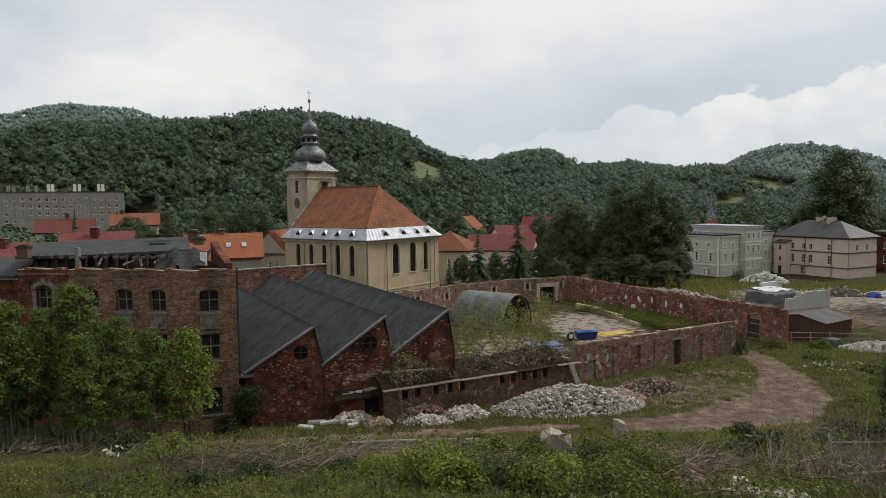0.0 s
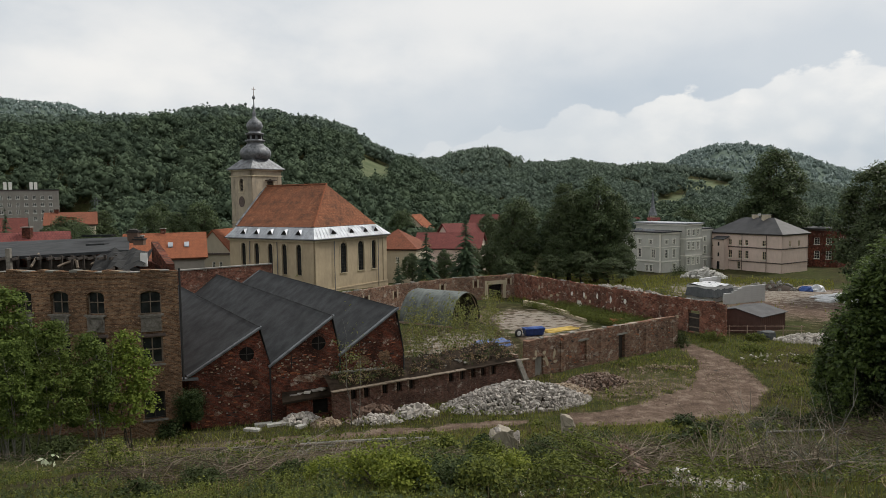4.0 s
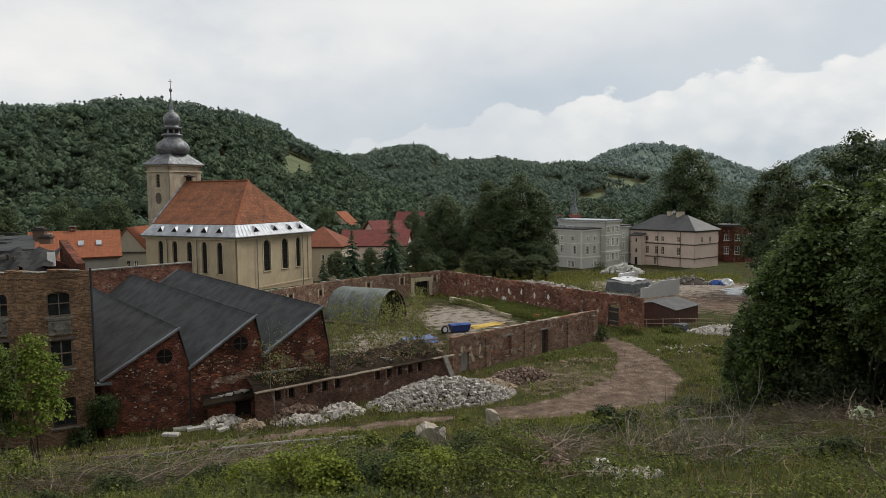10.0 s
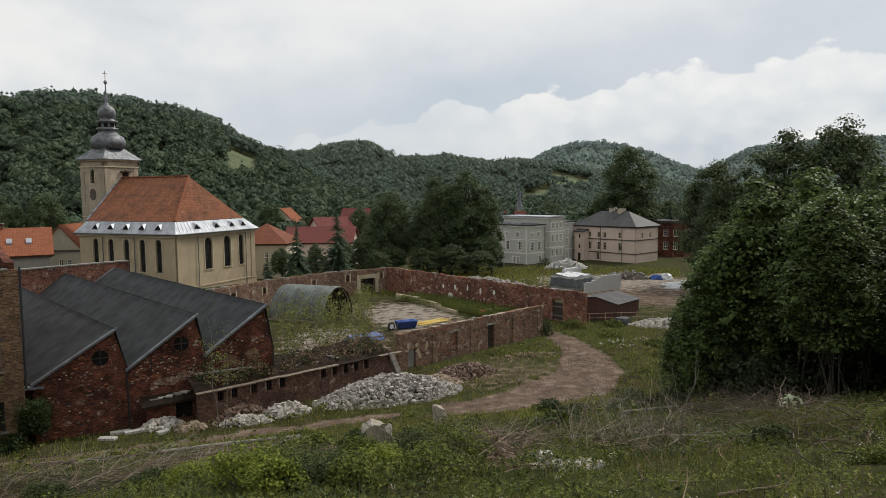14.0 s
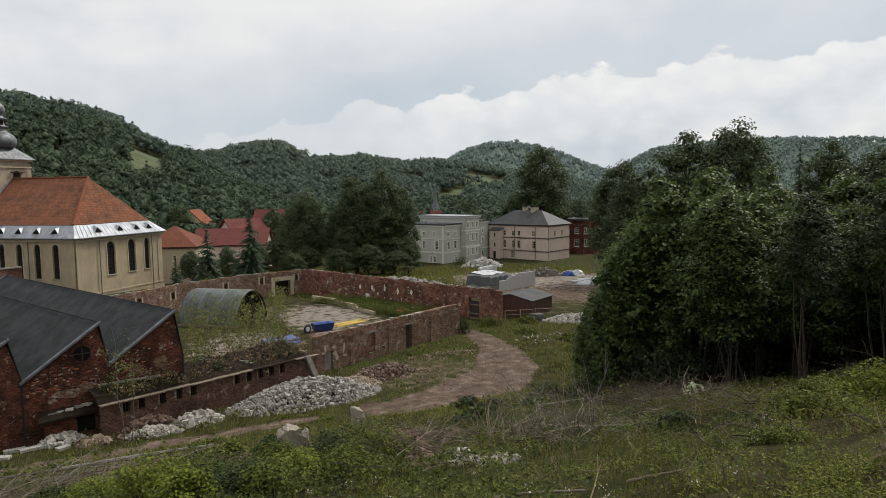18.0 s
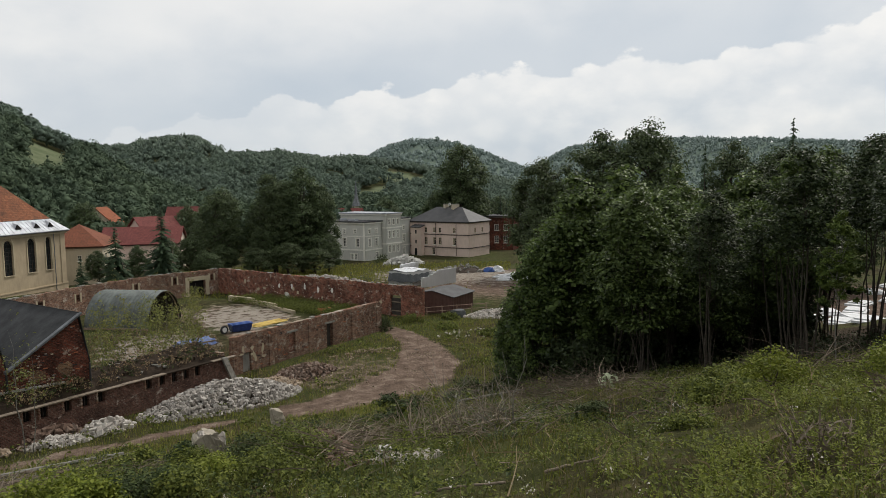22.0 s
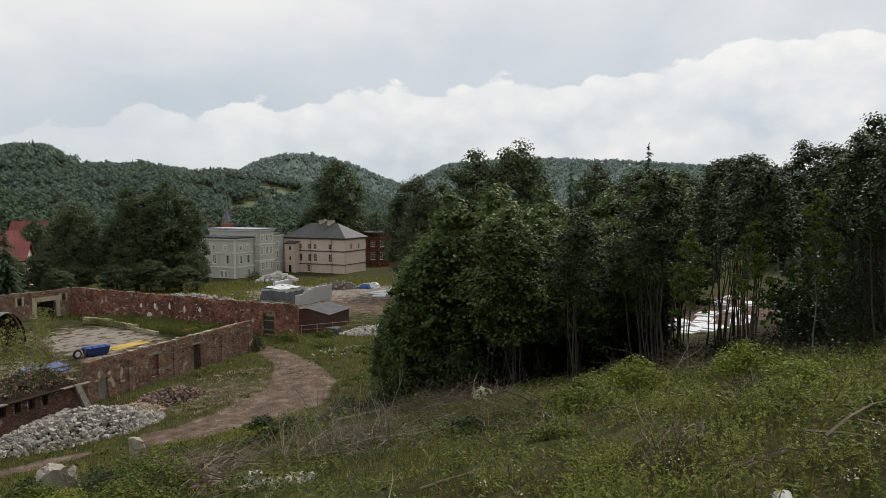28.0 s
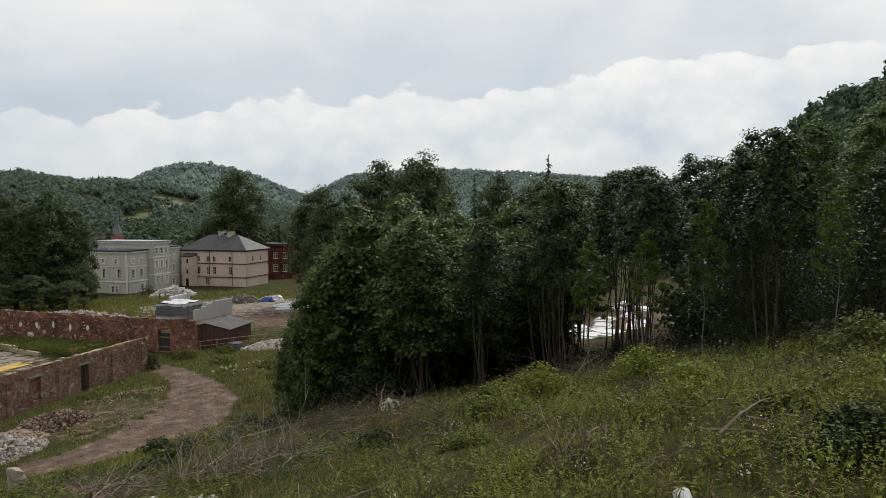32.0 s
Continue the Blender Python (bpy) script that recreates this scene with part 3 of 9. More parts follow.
# ---------------- ground ----------------
# ridges: distance, depth before and behind the crest, and along it (bearing, elevation of the tree tops seen from the slope), in degrees
RIDGES = [
    (560, 150, 190, [(-60, 5.0), (-32, 5.4), (-29, 6.0), (-20, 6.3), (-14.6, 7.1), (-9.3, 7.0), (-6.3, 6.7), (-3.8, 6.0), (-1.7, 4.8), (0, 3.9), (1.8, 3.1), (4.5, 1.7), (9, 0), (16, -1.5)]),
    (830, 175, 200, [(-8, 2.0), (1.8, 3.2), (4, 3.4), (6, 3.9), (7.4, 4.15), (9.2, 3.9), (10.9, 2.95), (15, 3.0), (18, 2.65), (23, 2.3), (27, 1.7), (31, 1.1), (38, -0.5)]),
    (1350, 230, 260, [(14, 0.8), (19, 1.9), (22.4, 2.6), (24, 3.4), (26, 3.8), (27.5, 3.83), (29.5, 3.5), (31, 3.2), (32.8, 2.35), (35, 1.5), (39, 0.2)]),
    (1550, 260, 260, [(-60, 5.5), (-32, 6.3), (-30, 7.0), (-27.8, 7.35), (-23.7, 7.05), (-22, 6.4), (-17, 4.5), (-8, 1)]),
    (1750, 260, 260, [(34, 0.5), (39, 3.1), (43, 3.4), (48, 3.5), (53, 3.25), (57, 3.0), (63, 2.4), (76, 1.5)]),
    (300, 120, 140, [(60, -2), (68, 0), (71.5, 2), (74, 6.4), (76, 7.4), (79, 8.8), (92, 11), (120, 9), (140, 4)]),
    (600, 180, 200, [(-130, 2), (-100, 6), (-75, 6), (-55, 4)]),
]
PATH_LINE = [(27.2, 66.0, 1.1), (28.2, 61.0, 1.3), (27.6, 55.5, 1.8), (25.6, 49.8, 2.6), (21.8, 45.4, 3.0), (16.5, 42.4, 2.8), (12.6, 42.5, 1.8)]
TRACK_LINE = [(8, 42.6, 0.7), (3.9, 41.9, 0.8), (-1.3, 41.0, 0.9), (-6.3, 40.0, 0.9), (-10.2, 39.3, 0.9), (-22, 37.0, 1.2)]


def smooth(a, b, x):
    t = np.clip((x - a) / (b - a), 0, 1)
    return t * t * (3 - 2 * t)


def waves(x, y, s, seed):
    r = np.random.RandomState(seed)
    out = 0
    for k in range(7):
        a, ph, f = r.uniform(0, 6.283), r.uniform(0, 6.283), (0.6 + 0.35 * k) / s
        out = out + np.sin((x * np.cos(a) + y * np.sin(a)) * f * 6.283 + ph) / (1 + 0.5 * k)
    return out / 3


def gz(x, y):
    """Height of the ground."""
    x, y = np.asarray(x, float), np.asarray(y, float)
    d = np.hypot(x, y)
    zs = 13.0 - 0.32 * y
    zs = np.minimum(zs, 13.0 + 12 * (1 - np.exp(-np.maximum(-y, 0) * 0.027)))
    z = 0.5 * (zs + np.sqrt(zs * zs + 0.7))
    near = smooth(3, 8, d)
    z = z + near * smooth(0.3, 2.5, z) * (0.22 * waves(x, y, 7.0, 1) + 0.10 * waves(x, y, 2.3, 2)) + 0.05 * waves(x, y, 3.1, 3) * near
    flat = smooth(0.8, -0.2, zs)
    z = z - flat * (2.3 * smooth(100, 150, d) + 6.1 * smooth(165, 260, d))
    # rough bank in front of the brush on the slope's foot
    z = z + 0.5 * np.exp(-((x - 20) / 5) ** 2 - ((y - 37.5) / 2.5) ** 2)
    bear = np.degrees(np.arctan2(x, y))
    hill = 0 * d
    for r, w0, w1, crest in RIDGES:
        el = np.interp(bear, [c[0] for c in crest], [c[1] for c in crest], left=-3.0, right=-3.0)
        top = np.maximum(EYE_Z + r * np.tan(np.radians(el)) - 11.0 + 8.0, 0)
        hill = np.maximum(hill, top * np.exp(-((d - r) / np.where(d < r, w0, w1)) ** 2 / 2) * (smooth(70, 240, d) if r < 400 else smooth(190, 340, d)))
    z = z + hill * (1 - 0.92 * np.exp(-((x + 150) / 62) ** 2 - ((y - 278) / 48) ** 2))
    z = z + smooth(300, 420, d) * 2.5 * waves(x, y, 120, 4)
    return z


def ground(x, y):
    return float(gz(x, y))


def line_mask(x, y, line):
    m = np.zeros_like(x)
    for (x0, y0, w0), (x1, y1, w1) in zip(line[:-1], line[1:]):
        dx, dy = x1 - x0, y1 - y0
        t = np.clip(((x - x0) * dx + (y - y0) * dy) / (dx * dx + dy * dy), 0, 1)
        w = w0 + (w1 - w0) * t
        q = np.hypot(x - x0 - t * dx, y - y0 - t * dy) + 0.35 * waves(x, y, 4.0, 9)
        m = np.maximum(m, 1 - smooth(w * 0.75, w * 1.2, q))
    return m


def bare(x, y):
    """How far the ground is bare earth (1) or overgrown (0)."""
    x, y = np.asarray(x, float), np.asarray(y, float)
    m = np.maximum(line_mask(x, y, PATH_LINE), 0.85 * line_mask(x, y, TRACK_LINE))
    lot = 0.52 * np.exp(-(((x - 19) / 7.5) ** 2 + ((y - 50) / 6.2) ** 2) ** 2)
    yard = 0.9 * smooth(0, 2, (x - 12) * 0.88 - (y - 66) * -0.2) * smooth(60, 66, y) * smooth(93, 84, y) * smooth(24, 20, x) * (0.7 + 0.3 * waves(x, y, 9, 5))
    site = 0.9 * np.exp(-(((x - 60) / 20) ** 2 + ((y - 92) / 28) ** 2) ** 2)
    ruin = 0.62 * np.exp(-(((x - 6.5) / 6.0) ** 2 + ((y - 64) / 11) ** 2) ** 2)
    clearing = 0.9 * np.exp(-(((x - 86) / 24) ** 2 + ((y - 48) / 12) ** 2) ** 2)
    cleared = 0.5 * np.exp(-(((x + 5) / 13) ** 2 + ((y - 28) / 6.5) ** 2) ** 2)
    return np.clip(np.maximum.reduce([m, lot, yard, site, ruin, clearing, cleared]), 0, 1)


def meadows(x, y):
    """Open grassland between the woods of the hills."""
    d, b = np.hypot(x, y), np.degrees(np.arctan2(x, y))
    near = (np.abs(b + 1.1) < 1.5) & (d > 385) & (d < 478)
    strips = (np.abs(b - 24.2) < 2.9) & (d > 520) & (d < 750) & (waves(x, y, 60, 14) > -0.2)
    high = (np.abs(b - 22.5) < 2.6) & (d > 1010) & (d < 1090) & (waves(x, y, 90, 15) > -0.2)
    side = (np.abs(b - 18.5) < 2.0) & (d > 640) & (d < 700) & (waves(x, y, 50, 16) > 0.05)
    return near | strips | high | side


rings = [0.8]
while rings[-1] < 2900:
    rings.append(rings[-1] * (1.0165 if rings[-1] < 130 else 1.03))
rings = np.array(rings)
angs = np.concatenate([np.arange(-42, 88, 0.45), np.arange(88, 318, 5.0)])
AA, RR = np.meshgrid(np.radians(angs), rings)
GX, GY = RR * np.sin(AA), RR * np.cos(AA)
GZ = gz(GX, GY)
na, nr = len(angs), len(rings)
gv = np.stack([GX, GY, GZ], -1).reshape(-1, 3)
ii, jj = np.meshgrid(np.arange(nr - 1), np.arange(na), indexing="ij")
j2 = (jj + 1) % na
gf = np.stack([ii * na + jj, (ii + 1) * na + jj, (ii + 1) * na + j2, ii * na + j2], -1).reshape(-1, 4)
gv = np.concatenate([gv, [[0.0, 0.0, float(gz(0.0, 0.0))]]])
gf = np.concatenate([gf, np.stack([np.full(na, len(gv) - 1), np.arange(na), (np.arange(na) + 1) % na, (np.arange(na) + 1) % na], -1)])
gf = np.concatenate([np.stack([gf[:, 0], gf[:, 1], gf[:, 2]], -1), np.stack([gf[:, 0], gf[:, 2], gf[:, 3]], -1)[: len(gf) - na]])
gm = Mat("ground_soil_and_grass", 0.95, spec=0.04)
att = gm.n.new("ShaderNodeAttribute")
att.attribute_name = "bare"
n1, n2, n3, n4 = gm.noise(0.12, 6, 0.6), gm.noise(0.9, 6, 0.65), gm.noise(6.0, 5, 0.65), gm.noise(40.0, 3, 0.6)
veg = gm.ramp(n2, (0.34, (0.022, 0.02, 0.011)), (0.55, (0.06, 0.053, 0.025)), (0.75, (0.15, 0.12, 0.065)))
veg = gm.mix(gm.ramp(n1, (0.4, (0, 0, 0)), (0.62, (1, 1, 1))), veg, gm.mix(0.5, veg, (0.06, 0.085, 0.022)))
dirt = gm.ramp(n2, (0.3, (0.1, 0.073, 0.056)), (0.52, (0.2, 0.146, 0.113)), (0.75, (0.38, 0.31, 0.25)))
dirt = gm.mix(0.75, dirt, gm.ramp(n3, (0.32, (0.42, 0.38, 0.36)), (0.7, (1, 1, 1))), "MULTIPLY")
edge = gm.math("ADD", att.outputs["Fac"], gm.math("MULTIPLY", gm.math("SUBTRACT", n3, 0.5), 0.7))
edge = gm.math("ADD", edge, gm.math("MULTIPLY", gm.math("SUBTRACT", n2, 0.5), 0.9))
col = gm.mix(gm.ramp(edge, (0.38, (0, 0, 0)), (0.66, (1, 1, 1))), veg, dirt)
pal = gm.n.new("ShaderNodeAttribute")
pal.attribute_name = "gravel"
col = gm.mix(gm.math("MULTIPLY", gm.ramp(gm.math("ADD", pal.outputs["Fac"], gm.math("MULTIPLY", gm.math("SUBTRACT", n2, 0.5), 1.9)), (0.4, (0, 0, 0)), (0.62, (1, 1, 1))), 0.85), col, gm.ramp(n3, (0.3, (0.2, 0.175, 0.145)), (0.7, (0.42, 0.38, 0.325))))
# ground past 940 m takes the far forest's pale tint, haze as base colour
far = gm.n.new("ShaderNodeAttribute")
far.attribute_name = "far_haze"
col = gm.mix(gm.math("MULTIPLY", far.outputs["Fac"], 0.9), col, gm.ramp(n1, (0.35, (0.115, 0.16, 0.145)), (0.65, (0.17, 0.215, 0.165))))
pas = gm.n.new("ShaderNodeAttribute")
pas.attribute_name = "pasture"
col = gm.mix(gm.math("MULTIPLY", pas.outputs["Fac"], 0.9), col, gm.ramp(n1, (0.35, (0.11, 0.14, 0.075)), (0.65, (0.18, 0.2, 0.12))))
# dark leaf litter, which also paints in the shade under the trees
lit = gm.n.new("ShaderNodeAttribute")
lit.attribute_name = "litter_shade"
col = gm.mix(gm.math("MULTIPLY", gm.ramp(gm.math("ADD", lit.outputs["Fac"], gm.math("MULTIPLY", gm.math("SUBTRACT", n2, 0.5), 0.8)), (0.4, (0, 0, 0)), (0.6, (1, 1, 1))), 0.95), col, gm.ramp(n3, (0.3, (0.022, 0.017, 0.012)), (0.7, (0.07, 0.052, 0.036))))
col = gm.mix(0.5, col, gm.ramp(n4, (0.25, (0.55, 0.55, 0.55)), (0.75, (1, 1, 1))), "MULTIPLY")
gm.put(col, "Base Color")
gm.bump(gm.math("ADD", n3, gm.math("MULTIPLY", n4, 0.5)), 0.8, 0.08)
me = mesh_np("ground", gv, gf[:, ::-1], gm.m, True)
a = me.attributes.new("bare", "FLOAT", "POINT")
a.data.foreach_set("value", bare(gv[:, 0], gv[:, 1]).astype(np.float32))
a = me.attributes.new("litter_shade", "FLOAT", "POINT")
lx, ly = gv[:, 0], gv[:, 1]
# under the wood: real litter, kept extra dark in place of tree shade
litter_shade = smooth(-3.0, -0.6, (lx - 13.5) * 0.87 - (ly - 2) * 0.5 + 0.8 * waves(lx, ly, 5, 91)) * smooth(75, 45, np.hypot(lx, ly)) * smooth(-12, -4, ly) * smooth(8, 12, lx)
ld, lb = np.hypot(lx, ly), np.degrees(np.arctan2(lx, ly))
woods = smooth(250, 320, ld) * smooth(1000, 860, ld) * ~meadows(lx, ly)
litter_shade = np.maximum(litter_shade, 0.3 * woods)
litter_shade = np.maximum(litter_shade, 0.8 * np.exp(-(((lx + 5) / 6.5) ** 2 + ((ly - 20) / 5) ** 2) ** 2))
a.data.foreach_set("value", litter_shade.astype(np.float32))
a = me.attributes.new("pasture", "FLOAT", "POINT")
a.data.foreach_set("value", meadows(lx, ly).astype(np.float32))
a = me.attributes.new("far_haze", "FLOAT", "POINT")
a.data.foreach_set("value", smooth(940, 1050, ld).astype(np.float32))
a = me.attributes.new("gravel", "FLOAT", "POINT")
gravel = np.maximum(0.6 * np.exp(-(((lx - 58) / 18) ** 2 + ((ly - 102) / 22) ** 2) ** 2), np.maximum(0.62 * np.exp(-(((lx - 16.5) / 6.5) ** 2 + ((ly - 78) / 11) ** 2) ** 2), 0.6 * np.exp(-(((lx - 6.5) / 6.0) ** 2 + ((ly - 66) / 10) ** 2) ** 2)))
a.data.foreach_set("value", gravel.astype(np.float32))
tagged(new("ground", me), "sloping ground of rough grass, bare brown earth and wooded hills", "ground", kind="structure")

# ---------------- brick factory block beside the hall ----------------
fac = thing("factory_building", (-20, 50, 0), "three-storey brown brick factory with a broken felt roof", "factory")
FACINV = Matrix.Translation((20, -50, 0))


def fac_wall(p0, p1, h, holes, mat=BRICK_FAC, T=0.45, arches=()):
    mb = wall_mb(dist(p0, p1), h, T, holes)
    for (x, z, w, hh, rise) in arches:
        arch_fill(mb, x, z, w, hh, rise, T)
    m = FACINV @ along(p0, p1, 0)
    part("wall", mb, mat, fac, "", m)
    return m


F0, F1, F2, F3 = (-27.9, 44.9), (-24.3, 44.45), (-15.6, 42.2), (-13.05, 43.0)
WIN_Z2, WIN_Z1 = 7.78, 4.72


def fac_windows(m, L, cols, top=True):
    for x, w in cols:
        window(fac, m @ Matrix.Translation((x, 0, WIN_Z2)), w, 1.42, WOOD, 0.2, 2, 2, 0.06, 0.2, RELIEF)
        window(fac, m @ Matrix.Translation((x, 0, WIN_Z1)), w, 1.68, WOOD, 0.0, 2, 2, 0.09, 0.2, RELIEF)
        window(fac, m @ Matrix.Translation((x, 0, 1.3)), w, 1.7, WOOD_DARK, 0.0, 2, 2, 0.09, 0.2, RELIEF)
        rel = MB().box(w / 2, -0.02, 0, w * 0.96, 0.06, 0.92)
        for k in range(9):
            a = math.pi * (k / 8)
            rel.box(w / 2 - math.cos(a) * w * 0.32, -0.1, 0.6 - math.sin(a) * 0.42, 0.13, 0.16, 0.13, 0.0)
        rel.box(w / 2, -0.12, 0.1, 0.26, 0.2, 0.3)
        rel.box(w / 2, -0.07, 0, w * 0.98, 0.14, 0.07).box(w / 2, -0.07, 0.85, w * 0.98, 0.14, 0.07)
        rel.box(w * 0.16, -0.1, 0.52, 0.17, 0.16, 0.24)
        rel.box(w * 0.84, -0.1, 0.52, 0.17, 0.16, 0.24)
        part("relief_panel", rel, RELIEF, fac, "grey stone panel with a carved garland", m @ Matrix.Translation((x, 0, WIN_Z2 - 1.04)))
        part("lintel", MB().box(w / 2, -0.035, 0, w + 0.35, 0.09, 0.17), DARKTRIM, fac, "", m @ Matrix.Translation((x, 0, WIN_Z1 + 1.7)))


def fac_holes(cols):
    hs, ar = [], []
    for x, w in cols:
        hs += [(x, WIN_Z2, w, 1.42), (x, WIN_Z1, w, 1.68), (x, 1.3, w, 1.7)]
        ar.append((x, WIN_Z2, w, 1.42, 0.22))
    return hs, ar


for p0, p1, cols, mat in ((F0, F1, [(1.34, 1.08)], BRICK), (F1, F2, [(1.0, 1.22), (3.53, 1.24), (6.0, 1.2)], BRICK_FAC), (F2, F3, [(0.47, 1.2)], BRICK_FAC)):
    hs, ar = fac_holes(cols)
    m = fac_wall(p0, p1, 10.35, hs, mat, 0.45, ar)
    fac_windows(m, dist(p0, p1), cols)
    L = dist(p0, p1)
    part("cornice", MB().box(L / 2, 0.1, 10.02, L, 0.3, 0.16).box(L / 2, 0.14, 9.86, L, 0.2, 0.12), BRICK_FAC, fac, "", m)
    for k in range(int(L / 0.55)):
        part("coping_brick", MB().box(0.3 + k * 0.55, 0.2, 10.351, 0.53, 0.5, 0.04 + 0.035 * ((k * 7) % 4)), BRICK_FAC if k % 3 else CONCRETE, fac, "", m)
# stone surround of the window in the dark pavilion
m = FACINV @ along(F0, F1, 0)
sur = MB().box(1.2, -0.03, 5.0, 0.24, 0.12, 4.0).box(2.56, -0.03, 5.0, 0.24, 0.12, 4.0)
for k in range(7):
    a = math.pi * (0.1 + 0.8 * k / 6)
    sur.box(1.88 - math.cos(a) * 0.75, -0.03, 8.95 + math.sin(a) * 0.42, 0.3, 0.12, 0.26)
sur.box(1.88, -0.05, 9.4, 0.26, 0.16, 0.42)
part("window_surround", sur, RELIEF, fac, "weathered sandstone window surround", m)
# sides and back
FB3, FB0 = (-20.5, 58.0), (-35.0, 60.0)
for p0, p1 in ((F3, FB3), (FB3, FB0), (FB0, F0)):
    L = dist(p0, p1)
    part("wall", wall_mb(L, 10.35, 0.45), BRICK, fac, "", FACINV @ along(p0, p1, 0) @ Matrix.Translation((0.46, 0, 0)) @ Matrix.Scale((L - 0.92) / L, 4, (1, 0, 0)))
# drain pipe at the corner
part("downpipe", MB().tube([(-12.93, 42.93, 3.6), (-12.93, 42.93, 10.5)], [0.07, 0.07], 6), RUBBER, fac, "black downpipe", FACINV)
# attic band, beams and broken roof
inner = MB().prism([(-27.3, 46.3), (-15.6, 43.6), (-14.2, 44.6), (-20.6, 57.0), (-33.5, 59.0)], 9.2, 9.4)
part("attic_floor", inner, WOOD_DARK, fac, "", FACINV)
roof = MB().slab([(-28.4, 45.6, 11.2), (-24.2, 45.9, 11.2), (-16.8, 45.6, 11.5), (-21.4, 58.2, 11.75), (-35.0, 60.0, 11.35), (-34.2, 57.5, 11.35)], 0.18)
part("roof", roof, FELT, fac, "grey bitumen felt roof with a ragged front edge", FACINV)
for (x, y), w_, d_, h_, z_ in (((-27.57, 45.25), 0.72, 0.5, 0.8, 11.1), ((-19.36, 53.6), 0.75, 0.6, 0.9, 11.5), ((-18.23, 51.51), 0.7, 0.55, 0.5, 11.45)):
    stack = part("roof_chimney", MB().box(x, y, z_, w_, d_, h_), STONE_DARK, fac, "sooty brick chimney stub", FACINV)
    part("chimney_cap", MB().box(x, y, z_ + h_ - 0.12, w_ + 0.14, d_ + 0.14, 0.1).box(x, y, z_ + h_, w_ * 0.8, d_ * 0.8, 0.08), RUBBER, stack)
part("roof_hatch", MB().box(-21.17, 51.46, 11.48, 1.3, 0.8, 0.16), FELT, fac, "low felt-covered roof hatch", FACINV)
r = random.Random(4)
for k in range(15):
    x = -27.4 + k * 0.72
    y = 44.95 - (x + 27.4) * 0.16 + 0.95
    part("beam", MB().box(x, y + 0.5, 10.2, 0.14, 0.14, 1.05).box(x, y + 0.9, 11.0, 0.12, 2.2, 0.16, r.uniform(-0.2, 0.2)), WOOD_DARK, fac, "", FACINV)
part("attic_wall", MB().box(-26.0, 46.5, 9.6, 3.6, 0.16, 1.6, -0.1).box(-21.5, 46.5, 9.6, 4.4, 0.16, 1.2, -0.12), WOOD_DARK, fac, "blackened boarded attic wall", FACINV)
for k, (x, dz, a) in enumerate(((-20.8, 0.2, 0.5), (-19.6, 0.1, -0.4), (-18.8, 0.3, 0.3), (-22.4, 0.25, -0.2))):
    part("fallen_rafter", MB().tube([(x, 44.6, 10.4 + dz), (x + a * 2.5, 46.6, 11.3)], [0.09, 0.08], 4), WOOD, fac, "", FACINV)
tar = MB()
pts = []
for i in range(9):
    for j in range(5):
        x = -18.6 + i * 0.42
        y = 43.9 + j * 0.55 - 0.13 * i + (0.35 if i > 6 else 0)
        pts.append((x, y, 10.55 + j * 0.24 + 0.16 * math.sin(i * 1.9 + j * 1.1) - (0.25 if (i < 3 and j < 2) else 0)))
tar.add(pts, [(i * 5 + j, (i + 1) * 5 + j, (i + 1) * 5 + j + 1, i * 5 + j + 1) for i in range(8) for j in range(4)])
part("torn_sheet", tar, RUBBER, fac, "torn black roofing sheet hanging over the edge", FACINV)
part("white_panel", MB().box(-15.35, 44.0, 10.55, 0.42, 0.06, 0.85), PLASTIC_WHITE, fac, "small white panel", FACINV)
vg = MB().xzprism([(0, 0), (5.6, 0), (0.2, 2.0)], 0, 0.35)
part("sloping_parapet", MB().add([(-13.3, 43.3, 10.34), (-16.6, 50.5, 10.34), (-16.6, 50.5, 11.75), (-13.3, 43.3, 10.75), (-13.7, 43.1, 10.34), (-17.0, 50.3, 10.34), (-17.0, 50.3, 11.75), (-13.7, 43.1, 10.75)], [(0, 1, 2, 3), (7, 6, 5, 4), (3, 2, 6, 7), (0, 3, 7, 4), (1, 5, 6, 2), (0, 4, 5, 1)]), BRICK, fac, "", FACINV)
for x, y, w in ((-19.7, 55.4, 0.7),):
    ch = part("chimney", MB().box(x, y, 11.4, w, 0.6, 0.5), BRICK, fac, "", FACINV)
    part("chimney_cap", MB().box(x, y, 11.901, w + 0.12, 0.72, 0.08), CONCRETE, ch)
part("skylight", MB().box(-22.5, 55.0, 11.95, 2.2, 0.9, 0.14), GLASS, fac, "", FACINV)
part("vent_stack", MB().box(-24.05, 45.25, 10.4, 0.26, 0.26, 1.35), RELIEF, fac, "", FACINV)

# lower wing at the factory's far side
wing = thing("brick_wing", (-33, 47, 0), "low dark brick wing with a felt roof", "annex")
WI = Matrix.Translation((33, -47, 0))
mw = WI @ along((-40, 47.5), (-28.2, 45.6))
part("wall", wall_mb(12, 9.6, 0.4, [(3, 4.2, 1.0, 1.2), (7.5, 4.2, 1.0, 1.2)]), BRICK, wing, "", mw)
for x in (3, 7.5):
    window(wing, mw @ Matrix.Translation((x, 0, 4.2)), 1.0, 1.2, WOOD_DARK, 0, 2, 2)
part("roof", MB().slab([(-40.3, 47.0, 9.95), (-28.2, 45.1, 9.95), (-29.0, 56, 10.3), (-41, 58, 10.3)], 0.2), FELT, wing, "", WI)
part("band", MB().box(6, -0.04, 6.2, 12, 0.1, 0.3), CONCRETE, wing, "", mw)

